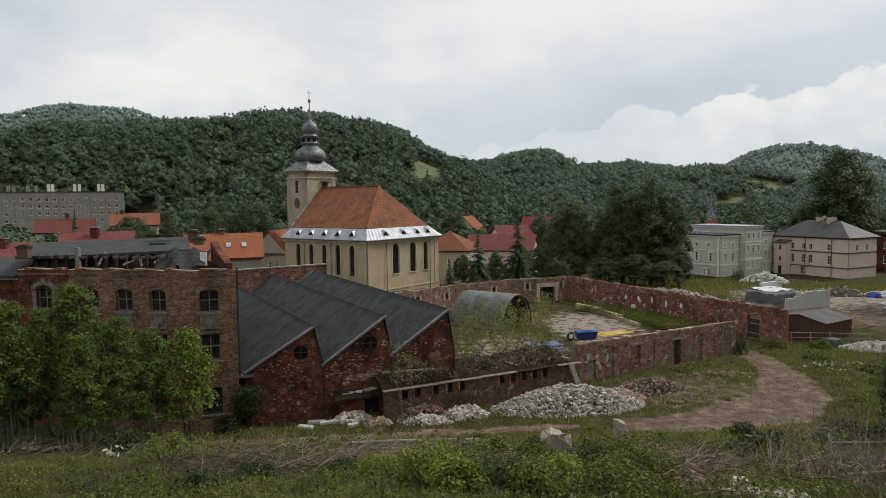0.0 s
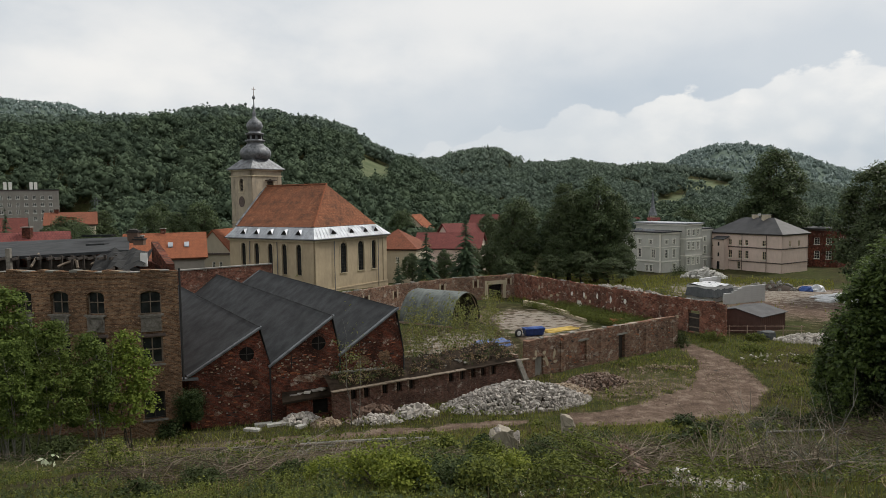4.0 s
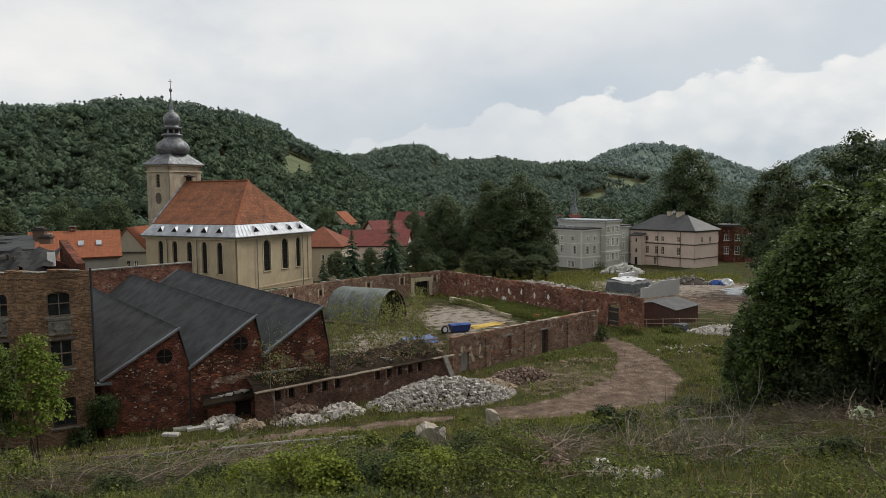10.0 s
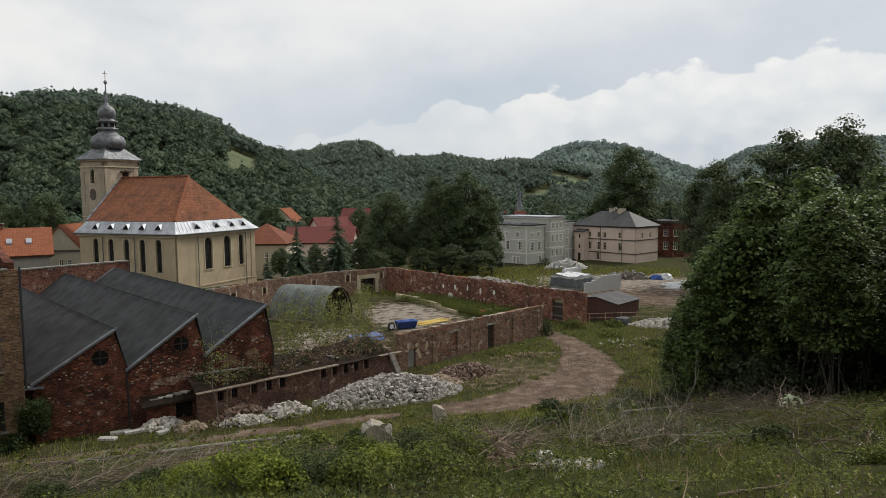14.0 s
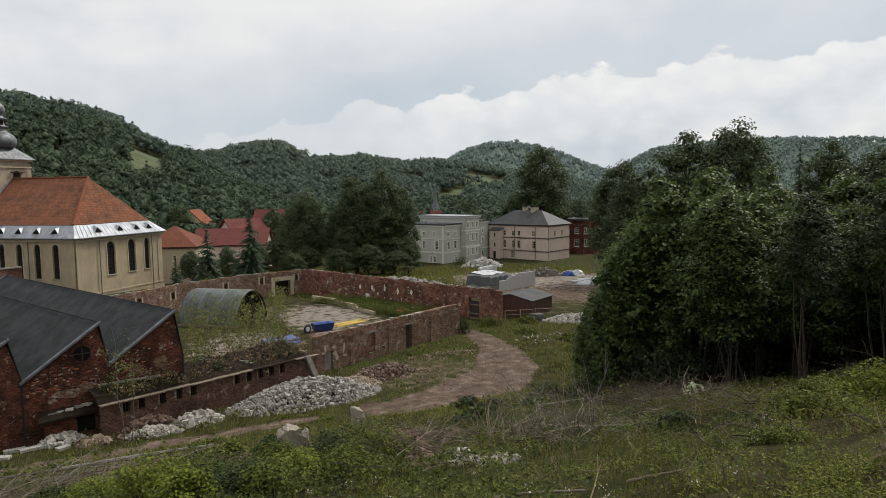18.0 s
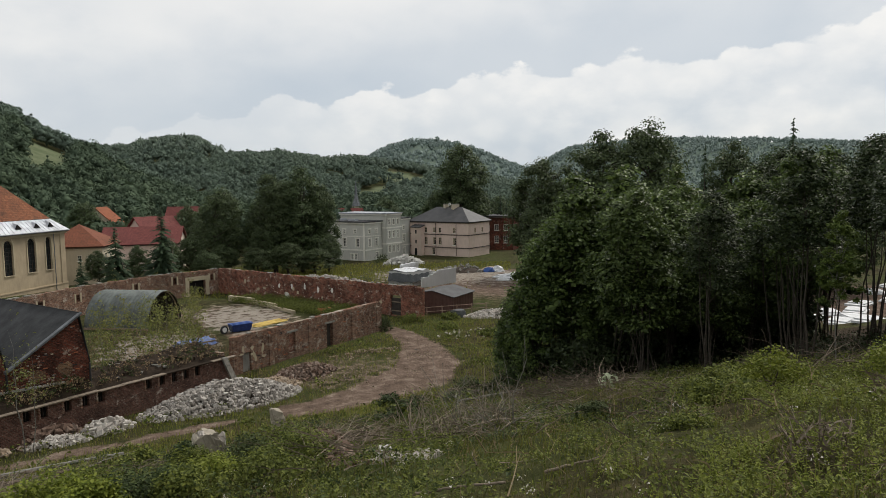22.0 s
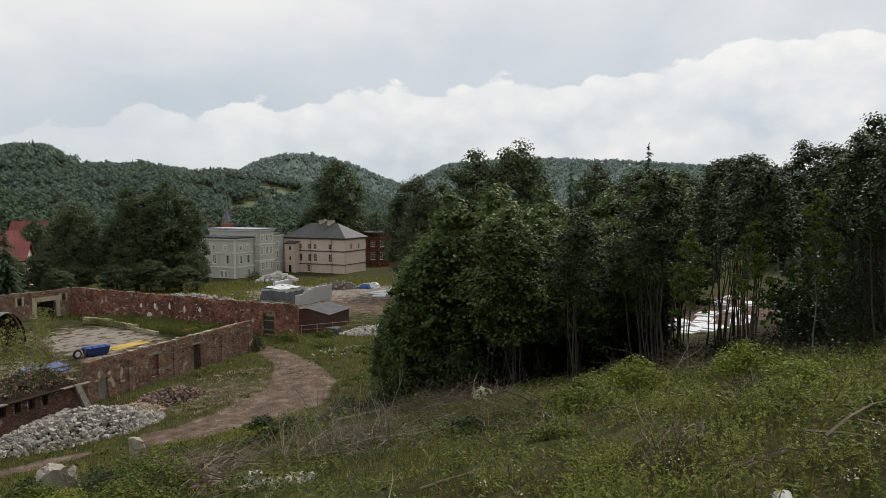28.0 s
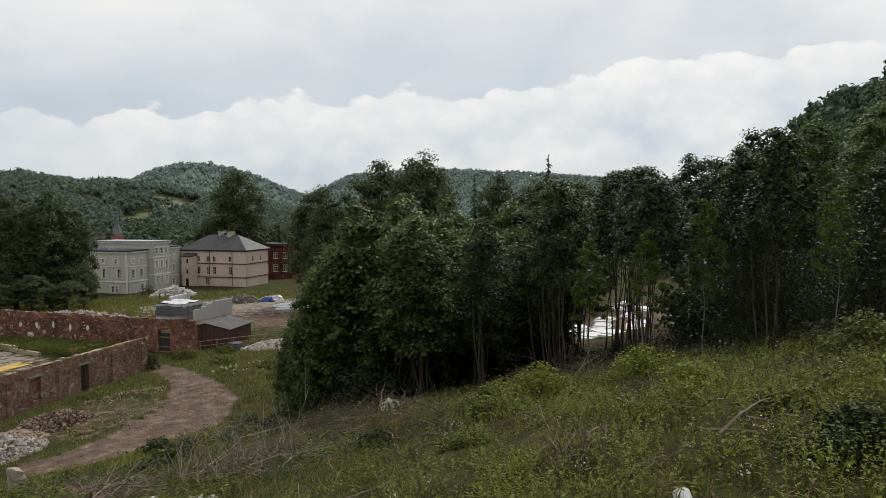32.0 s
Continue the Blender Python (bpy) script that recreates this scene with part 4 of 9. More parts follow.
# ---------------- saw-tooth hall ----------------
hall = thing("sawtooth_hall", (-8, 55, 0), "brick workshop hall with three saw-tooth felt roofs", "factory")
HI = Matrix.Translation((8, -55, 0))
GA = Vector((-12.85, 43.7))
GD = Vector((0.970, 0.2435)).normalized()
RD = Vector((-0.458, 0.889)).normalized()
# per bay: start, end along the front, height at both ends, ridge place and height
BAYS = [(0.0, 4.98, 3.55, 6.3, 4.3), (4.98, 9.55, 3.75, 6.72, 9.0), (9.55, 13.95, 4.1, 6.95, 13.4)]
LEN = 31.5


def gp(s, z, back=0.0):
    q = GA + GD * s + RD * back
    return (q.x, q.y, z)


mg = HI @ along(GA, GA + GD)
for i, (s0, s1, zl, zp, sp) in enumerate(BAYS):
    zr = [3.9, 4.2, 4.0][i]
    g = MB().xzprism([(s0, 0), (s1, 0), (s1, zr), (sp, zp), (s0, zl)], 0, 0.4)
    part("gable_wall", g, BRICK, hall, "dark red brick gable with patchy plaster", mg)
    rf = MB().slab([gp(s0 - 0.1, zl + 0.06, -0.25), gp(sp + 0.12, zp + 0.14, -0.25), gp(sp + 0.12, zp + 0.14, LEN), gp(s0 - 0.1, zl + 0.06, LEN)], 0.12)
    part("roof", rf, FELT, hall, "", HI)
    st = MB().slab([gp(sp + 0.1, zp + 0.1, -0.1), gp(s1 + 0.02, zr + 0.05, -0.1), gp(s1 + 0.02, zr + 0.05, LEN), gp(sp + 0.1, zp + 0.1, LEN)], 0.12)
    part("north_light", st, FELT, hall, "", HI)
    fl = MB().slab([gp(s0 - 0.12, zl + 0.10, -0.3), gp(sp + 0.16, zp + 0.19, -0.3), gp(sp + 0.16, zp + 0.19, 0.0), gp(s0 - 0.12, zl + 0.10, 0.0)], 0.13)
    part("verge_flashing", fl, FLASH, hall, "grey sheet-metal verge", HI)
    fl2 = MB().slab([gp(s0 - 0.12, zl + 0.10, LEN - 0.2), gp(sp + 0.16, zp + 0.19, LEN - 0.2), gp(sp + 0.16, zp + 0.19, LEN + 0.2), gp(s0 - 0.12, zl + 0.10, LEN + 0.2)], 0.2)
    part("verge_flashing", fl2, FLASH, hall, "", HI)
    part("ridge_strip", MB().tube([gp(sp + 0.05, zp + 0.16, -0.2), gp(sp + 0.05, zp + 0.16, LEN)], [0.03, 0.03], 5), FELT, hall, "", HI)
    # round window
    so, zo = [(3.55, 4.7), (8.15, 5.05), (12.62, 5.4)][i]
    ring = MB()
    nn = 18
    vs, fs = [], []
    for k in range(nn):
        a = 2 * math.pi * k / nn
        for rad, yy in ((0.66, -0.04), (0.47, -0.04), (0.47, 0.12), (0.66, 0.12)):
            vs.append((so + rad * math.cos(a), yy, zo + rad * math.sin(a)))
    for k in range(nn):
        k2 = (k + 1) % nn
        for q in range(3):
            fs.append((k * 4 + q, k2 * 4 + q, k2 * 4 + q + 1, k * 4 + q + 1))
    ring.add(vs, fs)
    oc = part("round_window", ring, BRICK, hall, "round window with a brick ring", mg)
    disc = MB().add([(so + 0.49 * math.cos(2 * math.pi * k / 18), -0.012, zo + 0.49 * math.sin(2 * math.pi * k / 18)) for k in range(18)] + [(so + 0.49 * math.cos(2 * math.pi * k / 18), 0.03, zo + 0.49 * math.sin(2 * math.pi * k / 18)) for k in range(18)], [tuple(range(18)), tuple(range(35, 17, -1))])
    part("pane", disc, BRICK if i == 2 else VOID, oc)
    if i < 2:
        part("glazing_bar", MB().box(so, -0.03, zo - 0.47, 0.05, 0.04, 0.94).box(so, -0.03, zo - 0.025, 0.94, 0.035, 0.05), WOOD_DARK, oc)
    # downpipes in the valleys
    part("downpipe", MB().tube([gp(s1 - 0.05, zr - 0.1, -0.14), gp(s1 - 0.05, 0.1, -0.14)], [0.06, 0.06], 6), RUBBER, hall, "", HI)
part("wall", MB().add([gp(0, 0, 0.41), gp(0, 0, LEN), gp(0, 3.4, LEN), gp(0, 3.4, 0.41), gp(0.4, 0, 0.41), gp(0.4, 0, LEN), gp(0.4, 3.4, LEN), gp(0.4, 3.4, 0.41)], [(3, 2, 1, 0), (4, 5, 6, 7), (0, 1, 5, 4), (3, 7, 6, 2), (1, 2, 6, 5), (0, 4, 7, 3)]), BRICK, hall, "", HI)
part("wall", MB().add([gp(13.5, 0, 0.41), gp(13.5, 0, LEN), gp(13.5, 3.9, LEN), gp(13.5, 3.9, 0.41), gp(13.9, 0, 0.41), gp(13.9, 0, LEN), gp(13.9, 3.9, LEN), gp(13.9, 3.9, 0.41)], [(3, 2, 1, 0), (4, 5, 6, 7), (0, 1, 5, 4), (3, 7, 6, 2), (1, 2, 6, 5), (0, 4, 7, 3)]), BRICK, hall, "", HI)
bk = MB().xzprism([(0, 0), (4.98, 0), (9.55, 0), (13.95, 0), (13.95, 4.0), (13.4, 6.9), (9.55, 4.1), (9.0, 6.7), (4.98, 3.8), (4.3, 6.3), (0, 3.5)], 0, 0.35)
part("gable_wall", bk, BRICK, hall, "", HI @ Matrix.Translation((*(RD * (LEN - 0.4)), 0)) @ along(GA, GA + GD))
part("gutter", MB().slab([gp(-0.9, 3.55, -0.35), gp(0.5, 3.5, -0.35), gp(0.5, 3.5, 0.2), gp(-0.9, 3.55, 0.2)], 0.14), FLASH, hall, "", HI)

# tall brick wall behind the hall's far end
bw = thing("brick_boundary_wall", (-20, 74, 0), "old red brick wall behind the workshop hall", "wall")
BI = Matrix.Translation((20, -74, 0))
mb_ = BI @ along((-29, 66.5), (-13.2, 77.3))
part("wall", wall_mb(dist((-29, 66.5), (-13.2, 77.3)), 7.5, 0.4), BRICK_YARD, bw, "", mb_)
part("coping", MB().box(9.57, 0.2, 7.501, 19.1, 0.55, 0.12), CONCRETE, bw, "", mb_)

# ---------------- low annex with a row of small windows ----------------
anx = thing("low_annex", (2, 49, 0), "low brick annex with small square windows and a mossy roof", "annex")
AI = Matrix.Translation((-2, -49, 0))
A0, A1 = (-3.9, 44.0), (9.75, 51.1)
AL = dist(A0, A1)
ma = AI @ along(A0, A1)
hw = [x - 0.21 for x in (1.42, 2.36, 3.71, 4.79, 5.76, 8.98, 9.95, 10.88, 11.78, 12.7)]
part("wall", wall_mb(AL, 2.16, 0.35, [(x, 1.43, 0.44, 0.66) for x in hw]), BRICK_ANNEX, anx, "", ma)
for x in hw:
    fr = part("window_opening", MB().box(x + 0.22, 0.3, 1.41, 0.48, 0.05, 0.7), VOID, anx, "", ma)
    part("window_jamb", MB().box(x - 0.07, -0.02, 1.4, 0.12, 0.07, 0.72), BRICK_PATCH, fr)
    part("window_bar", MB().box(x + 0.22, 0.16, 1.43, 0.04, 0.04, 0.66), WOOD_DARK, fr)
r = random.Random(61)
x = -0.15
while x < AL:
    s = r.uniform(0.7, 1.9)
    if r.random() < 0.9:
        part("eaves_strip", MB().box(x + s / 2, -0.06 + r.uniform(-0.03, 0.03), 2.161 + r.uniform(0, 0.03), s - 0.03, 0.4, r.uniform(0.05, 0.08), r.uniform(-0.02, 0.02)), WOOD if r.random() < 0.7 else FELT_MOSS, anx, "grey concrete eaves strip", ma)
    x += s
# sagging roof covered with earth, from the eaves up to the hall's gable and over the ruined rooms behind
nx_, ny_ = 96, 26
rv, rf_ = [], []
for i in range(nx_ + 1):
    sx = AL * i / nx_ - 0.1
    depth = 1.5 - 0.24 * sx if sx < 4.6 else min(0.4 + (sx - 4.6) * 2.2, 3.4 + 0.1 * sx)
    for j in range(ny_ + 1):
        f = j / ny_
        lump = float(waves(sx, f * depth * 1.7, 1.1, 93)) * 0.12 + float(waves(sx, f * 3, 3.0, 94)) * 0.16
        z = 2.18 + (0.85 * f if sx < 4.6 else 0.75 * math.sin(min(f * 1.5, 1) * 1.57) - 1.6 * max(f - 0.7, 0) / 0.3) + lump * min(f * 5, 1)
        rv.append((sx, 0.12 + depth * f, z))
for i in range(nx_):
    for j in range(ny_):
        a_ = i * (ny_ + 1) + j
        rf_.append((a_, a_ + ny_ + 1, a_ + ny_ + 2, a_ + 1))
part("roof", MB().add(rv, rf_), FELT_MOSS, anx, "sagging roof overgrown with moss and earth", ma)
part("upper_coping", MB().box(2.2, 1.02, 3.02, 3.6, 0.3, 0.09, -0.235), CONCRETE, anx, "", ma)
part("wall", MB().box(AL - 0.2, 1.9, 0, 0.35, 3.0, 2.5), BRICK_PATCH, anx, "", ma)
part("leaning_slab", MB().add([(AL - 0.25, -0.9, 0.0), (AL + 0.2, -0.9, 0.0), (AL - 0.35, -0.1, 2.3), (AL - 0.75, -0.1, 2.3), (AL - 0.25, -1.1, 0.0), (AL + 0.2, -1.1, 0.0), (AL - 0.35, -0.3, 2.3), (AL - 0.75, -0.3, 2.3)], [(3, 2, 1, 0), (4, 5, 6, 7), (0, 1, 5, 4), (1, 2, 6, 5), (2, 3, 7, 6), (3, 0, 4, 7)]), RELIEF, anx, "grey concrete slab leaning on the corner", ma)
for k in range(44):
    r = random.Random(200 + k)
    x = r.uniform(4.8, AL - 0.2)
    y = r.uniform(0.5, 3.2)
    part("roof_rubble", MB().box(x, y, 2.3 + 0.17 * min(y, 2.4) + r.uniform(-0.12, 0.06), r.uniform(0.15, 0.7), r.uniform(0.1, 0.3), r.uniform(0.08, 0.22), r.uniform(0, 3)), (FELT_MOSS, WOOD_DARK, STONE_DARK, FELT_MOSS, CONCRETE)[k % 5], anx, "", ma)
# small dark lean-to beside it
lt = thing("collapsed_lean_to", (-6, 46.5, 0), "collapsed brick lean-to with a broken slab roof", "annex")
LI = Matrix.Translation((6, -46.5, 0))
ml = LI @ along((-7.0, 44.7), (-3.9, 45.5))
part("wall", wall_mb(3.1, 1.5, 0.3, [(1.7, 0.4, 1.0, 1.0)]), BRICK, lt, "", ml)
part("opening", MB().box(2.2, 0.25, 0.35, 1.1, 0.04, 1.1), VOID, lt, "", ml)
part("roof", MB().slab([(-0.3, -0.5, 1.55), (3.2, -0.3, 1.75), (3.2, 1.4, 2.5), (-0.2, 1.2, 2.3)], 0.15), FELT_MOSS, lt, "", ml)
for k in range(5):
    part("roof_slab", MB().box(0.5 + k * 0.45, 0.2 + 0.1 * (k % 2), 1.75 + 0.05 * k, 0.55, 0.4, 0.1, k * 0.6), STONE, lt, "", ml)

# ---------------- yard walls ----------------


def yard_wall(name, p0, p1, h, T, mat, holes, label, cap=CONCRETE, cap_h=0.1, ragged=0, z0=0.0):
    L = dist(p0, p1)
    m = along(p0, p1, z0 - 0.3)
    w = solo(name, wall_mb(L, h + 0.3, T, [(x, z + 0.3, a, b) for x, z, a, b in holes]), mat, label, "wall", m, kind="structure")
    r = random.Random(int(L * 100))
    x = 0.0
    while x < L - 0.3:
        s = min(r.uniform(0.3, 0.9), L - x)
        if not ragged:
            part("coping_stone", MB().box(x + s / 2, T / 2, h + 0.301, s - 0.02, T + 0.06, cap_h * r.uniform(0.4, 1.2)), cap, w)
        else:
            part("brick_course", MB().box(x + s / 2, T / 2 + r.uniform(-0.05, 0.05), h + 0.301, s, T * r.uniform(0.6, 0.98), r.uniform(0.03, ragged) * (0.5 + 0.5 * math.sin(x * 0.7) ** 2)), mat, w)
            if r.random() < 0.25:
                part("coping_stone", MB().box(x + s / 2, T / 2, h + 0.301 + ragged * 0.5, s * 0.7, T * 0.7, r.uniform(0.05, 0.12), r.uniform(-0.3, 0.3)), cap, w)
        x += s
    return w, m


def blob(r, x, z, rx, rz, t=0.03, y=-0.012):
    """An irregular flake of plaster on a wall."""
    n = 11
    return MB().xzprism([(x + rx * math.cos(2 * math.pi * k / n) * r.uniform(0.55, 1.1), z + rz * math.sin(2 * math.pi * k / n) * r.uniform(0.55, 1.1)) for k in range(n)], y - t / 2, y + t / 2)


W0, W1 = (10.6, 53.6), (26.9, 63.0)
WL = dist(W0, W1)
wn1, mwn = yard_wall("wall_south", W0, W1, 3.0, 0.45, BRICK_PATCH, [(10.76, 0.0, 0.86, 2.2), (5.98, 0.55, 0.8, 1.72), (0.9, 0.0, 0.9, 1.6)], "brick yard wall with patchy plaster and walled-up doorways", ragged=0.09)
for x, w, z, h, mt in ((5.98, 0.8, 0.55, 1.72, BRICK_YARD), (0.9, 0.9, 0.0, 1.6, CONCRETE)):
    part("infill", MB().box(x + w / 2, 0.3, z + 0.3, w - 0.02, 0.15, h - 0.02), mt, wn1)
for x, w, h in ((10.76, 0.86, 2.2), (5.98, 0.8, 2.28)):
    part("lintel", MB().box(x + w / 2, 0.0, h + 0.3, w + 0.5, 0.1, 0.16), CONCRETE, wn1)
part("door_leaf", MB().box(11.19, 0.36, 0.3, 0.8, 0.05, 2.15), WOOD_DARK, wn1, "dark open doorway with an old door leaf")
for x in (3.9, 8.6, 14.5):
    part("pilaster", MB().box(x, -0.05, 0, 0.5, 0.1, 2.9), BRICK_PATCH, wn1)
rr = random.Random(77)
for k in range(9):
    part("plaster_patch", blob(rr, rr.uniform(0.3, 3.6), rr.uniform(1.2, 3.0), rr.uniform(0.08, 0.26), rr.uniform(0.1, 0.4)), TRIM, wn1)
part("end_pier", MB().box(WL - 0.3, 0.3, 0, 0.75, 0.75, 2.9), BRICK_PATCH, wn1)

E0, E1 = (33.2, 66.3), (17.7, 98.3)
SLOTS = [9.8 + 2.35 * k for k in range(1, 6)]
holes_e = [(31.1, 0.0, 1.5, 2.35)] + [(x, 2.1, 0.22, 0.42) for x in SLOTS]
we, mwe = yard_wall("wall_east", E1, E0, 3.35, 0.5, BRICK_YARD, holes_e, "weathered red brick yard wall with small slots", ragged=0.22)
EL = dist(E0, E1)
for k, x in enumerate(SLOTS):
    r = random.Random(60 + k)
    part("slot_surround", blob(r, x + 0.42, 2.35 + r.uniform(-0.15, 0.15), r.uniform(0.16, 0.26), r.uniform(0.3, 0.48)), WHITE, we, "broken white surround of a small slot")
gt = thing("yard_gate", (31.6, 67.7, 0), "dark wooden gate leaf hanging in a brick wall", "gate")
mgt = Matrix.Translation((-31.6, -67.7, 0)) @ along(E1, E0)
for k in range(8):
    part("board", MB().box(31.2 + k * 0.185, 0.22, 0.12, 0.19, 0.05, 1.9), WOOD_DARK, gt, "", mgt)
part("rail", MB().box(31.85, 0.17, 0.5, 1.4, 0.05, 0.12).box(31.85, 0.17, 1.5, 1.4, 0.05, 0.12), WOOD, gt, "", mgt)
for k in range(7):
    r = random.Random(300 + k)
    part("plaster_patch", blob(r, r.uniform(5, EL - 5), r.uniform(0.9, 2.4), r.uniform(0.15, 0.45), r.uniform(0.12, 0.4)), TRIM, we)
N0 = [(17.7, 98.3), (9.2, 95.4), (1.3, 90.0), (-5.4, 83.0), (-13.0, 77.0)]
for i in range(4):
    hs = {0: [(2.0, 0.0, 2.2, 2.1), (0.7, 2.0, 0.5, 0.7), (6.0, 1.9, 0.5, 0.9)], 1: [(2.5, 1.7, 0.6, 0.9)], 2: [(1.0, 1.7, 0.6, 0.8), (6.2, 1.5, 0.7, 1.0)], 3: [(3, 1.6, 0.6, 0.8)]}[i]
    L = dist(N0[i], N0[i + 1])
    wnn, mnn = yard_wall("wall_north_%d" % (i + 1), N0[i + 1], N0[i], 3.3, 0.5, BRICK_PATCH, [(L - x - w, z, w, h) for x, z, w, h in hs], "old brick and plaster yard wall with window holes", ragged=0.15)
    for x, z, w, h in hs:
        xx = L - x - w
        part("opening_back", MB().box(xx + w / 2, 0.44, z + 0.3, w - 0.02, 0.04, h - 0.02), VOID if h > 1.2 else BRICK_YARD, wnn)
        if h < 1.2:
            part("plaster_edge", MB().box(xx - 0.12, -0.015, z + 0.2, 0.22, 0.05, h + 0.25).box(xx + w + 0.12, -0.015, z + 0.2, 0.22, 0.05, h + 0.25), TRIM, wnn)
        else:
            part("plaster_edge", MB().box(xx + w / 2, -0.02, z + h + 0.3, w + 1.2, 0.06, 0.55).box(xx - 0.35, -0.02, 0.3, 0.5, 0.06, h).box(xx + w + 0.35, -0.02, 0.3, 0.5, 0.06, h), TRIM, wnn)

# ---------------- church ----------------
ch = thing("church", (-18, 122, -3.4), "ochre plastered church with a clay-tiled hip roof and onion-domed tower", "church")
CM = Vector((-12.1, 109.4))
CU, CW = Vector((-0.786, 0.618)).normalized(), Vector((0.618, 0.786)).normalized()
CZ, CE, CLEN, CWID = -3.4, 8.35, 20.2, 18.2
CI = Matrix.Translation((18, -122, 3.4))


def cp(a, b, z):
    q = CM + CU * a + CW * b
    return (q.x, q.y, z)


def c2(a, b):
    q = CM + CU * a + CW * b
    return (q.x, q.y)


def church_wall(p0, p1, wins, h=CE - CZ):
    L = dist(p0, p1)
    hs = [(x, 5.85 - 0.0, w, 5.0) for x, w in wins]
    mb = wall_mb(L, h, 0.6, hs)
    for x, w in wins:
        arch_fill(mb, x, 5.85, w, 5.0, w / 2 * 0.98, 0.6, 8)
    m = CI @ along(p0, p1, CZ)
    part("wall", mb, OCHRE, ch, "", m)
    for x, w in wins:
        window(ch, m @ Matrix.Translation((x, 0, 5.85)), w, 5.0, WOOD_DARK, w / 2, 3, 9, 0.05, 0.22, TRIM)
        su = MB().box(x - 0.1, -0.03, 5.85, 0.18, 0.1, 4.4).box(x + w + 0.1, -0.03, 5.85, 0.18, 0.1, 4.4)
        for k in range(9):
            a = math.pi * k / 8
            su.box(x + w / 2 - math.cos(a) * (w / 2 + 0.09), -0.03, 10.25 + math.sin(a) * (w / 2 + 0.02), 0.24, 0.1, 0.2)
        part("window_surround", su, TRIM, ch, "", m)
    part("cornice", MB().box(L / 2, -0.12, h - 0.55, L + 0.3, 0.34, 0.22).box(L / 2, -0.2, h - 0.3, L + 0.5, 0.5, 0.25), TRIM, ch, "", m)
    part("plinth", MB().box(L / 2, -0.06, 0, L + 0.1, 0.16, 3.3).box(L / 2, -0.1, 3.3, L + 0.2, 0.22, 0.18), OCHRE, ch, "", m)
    return m


m = church_wall(c2(CLEN, 0), c2(0, 0), [(3.0 + 3.3 * k, 1.15) for k in range(5)])
for x in (6.3, 13.0):
    part("downpipe", MB().tube([(x - 1.0, -0.2, 0.2), (x - 1.0, -0.2, 11.3)], [0.07, 0.07], 6), FLASH, ch, "", m)
part("corner_strip", MB().box(CLEN - 0.6, -0.05, 0, 1.0, 0.1, 11.2), OCHRE, ch, "", m)
m = church_wall(c2(0, 0), c2(0, CWID), [(6.0, 1.65), (10.4, 1.6), (14.0, 1.2)])
for x in (4.4, 15.6):
    part("downpipe", MB().tube([(x, -0.2, 0.2), (x, -0.2, 11.3)], [0.07, 0.07], 6), FLASH, ch, "", m)
for x in (0.6, CWID - 0.6):
    part("corner_strip", MB().box(x, -0.05, 0, 1.0, 0.1, 11.2), OCHRE, ch, "", m)
for p0, p1 in ((c2(0, CWID), c2(CLEN, CWID)), (c2(CLEN, CWID), c2(CLEN, 0))):
    part("wall", wall_mb(dist(p0, p1) - 1.2, CE - CZ, 0.6), OCHRE, ch, "", CI @ along(p0, p1, CZ) @ Matrix.Translation((0.6, 0, 0)))
# sheet-metal eaves band
OV, BH, BI_ = 0.55, 1.75, 1.3
zb0, zb1 = CE + 0.02, CE + BH
o = [cp(-OV, -OV, zb0), cp(CLEN + OV, -OV, zb0), cp(CLEN + OV, CWID + OV, zb0), cp(-OV, CWID + OV, zb0)]
n_ = [cp(BI_, BI_, zb1), cp(CLEN - BI_ * 0.2, BI_, zb1), cp(CLEN - BI_ * 0.2, CWID - BI_, zb1), cp(BI_, CWID - BI_, zb1)]
band = MB()
for k in range(4):
    band.slab([o[(k + 1) % 4], o[k], n_[k], n_[(k + 1) % 4]], 0.12)
part("eaves_band", band, ZINC_NEW, ch, "bright new sheet-metal band along the eaves", CI)
gut = MB()
for k in range(4):
    gut.tube([Vector(o[k]) - Vector((0, 0, 0.1)), Vector(o[(k + 1) % 4]) - Vector((0, 0, 0.1))], [0.12, 0.12], 6)
part("gutter", gut, FLASH, ch, "", CI)
# small triangular vents and folds on the band
def band_vent(a, b, u, v):
    """u runs along the eaves, v inwards."""
    def q(du, dv, dz):
        w = CM + CU * a + CW * b + u * du + v * dv
        return (w.x, w.y, CE + dz)
    hood = MB().add([q(-0.7, 0.1, 0.6), q(0.7, 0.1, 0.6), q(0, 0.3, 1.36), q(0, 1.1, 1.5), q(-0.72, 0.6, 1.05), q(0.72, 0.6, 1.05)], [(0, 2, 3, 4), (1, 5, 3, 2), (0, 4, 3), (1, 3, 5)])
    hv = part("eaves_vent", hood, ZINC_NEW, ch, "", CI)
    part("vent_opening", MB().add([q(-0.54, 0.02, 0.62), q(0.54, 0.02, 0.62), q(0, 0.22, 1.27), q(-0.54, 0.3, 0.62), q(0.54, 0.3, 0.62), q(0, 0.4, 1.27)], [(0, 1, 2), (5, 4, 3), (0, 3, 4, 1), (1, 4, 5, 2), (2, 5, 3, 0)]), VOID, hv)


for k in range(5):
    band_vent(CLEN - 3.5 - 3.3 * k, -0.1, -CU, CW)
for b in (4.6, 9.0, 12.6, 15.4):
    band_vent(-0.1, b, CW, CU)
for k in range(26):
    part("standing_seam", MB().tube([cp(0.4 + k * 0.78, -OV, zb0 + 0.04), cp(0.6 + k * 0.74, BI_, zb1 + 0.04)], [0.035, 0.035], 4), ZINC_NEW, ch, "", CI)
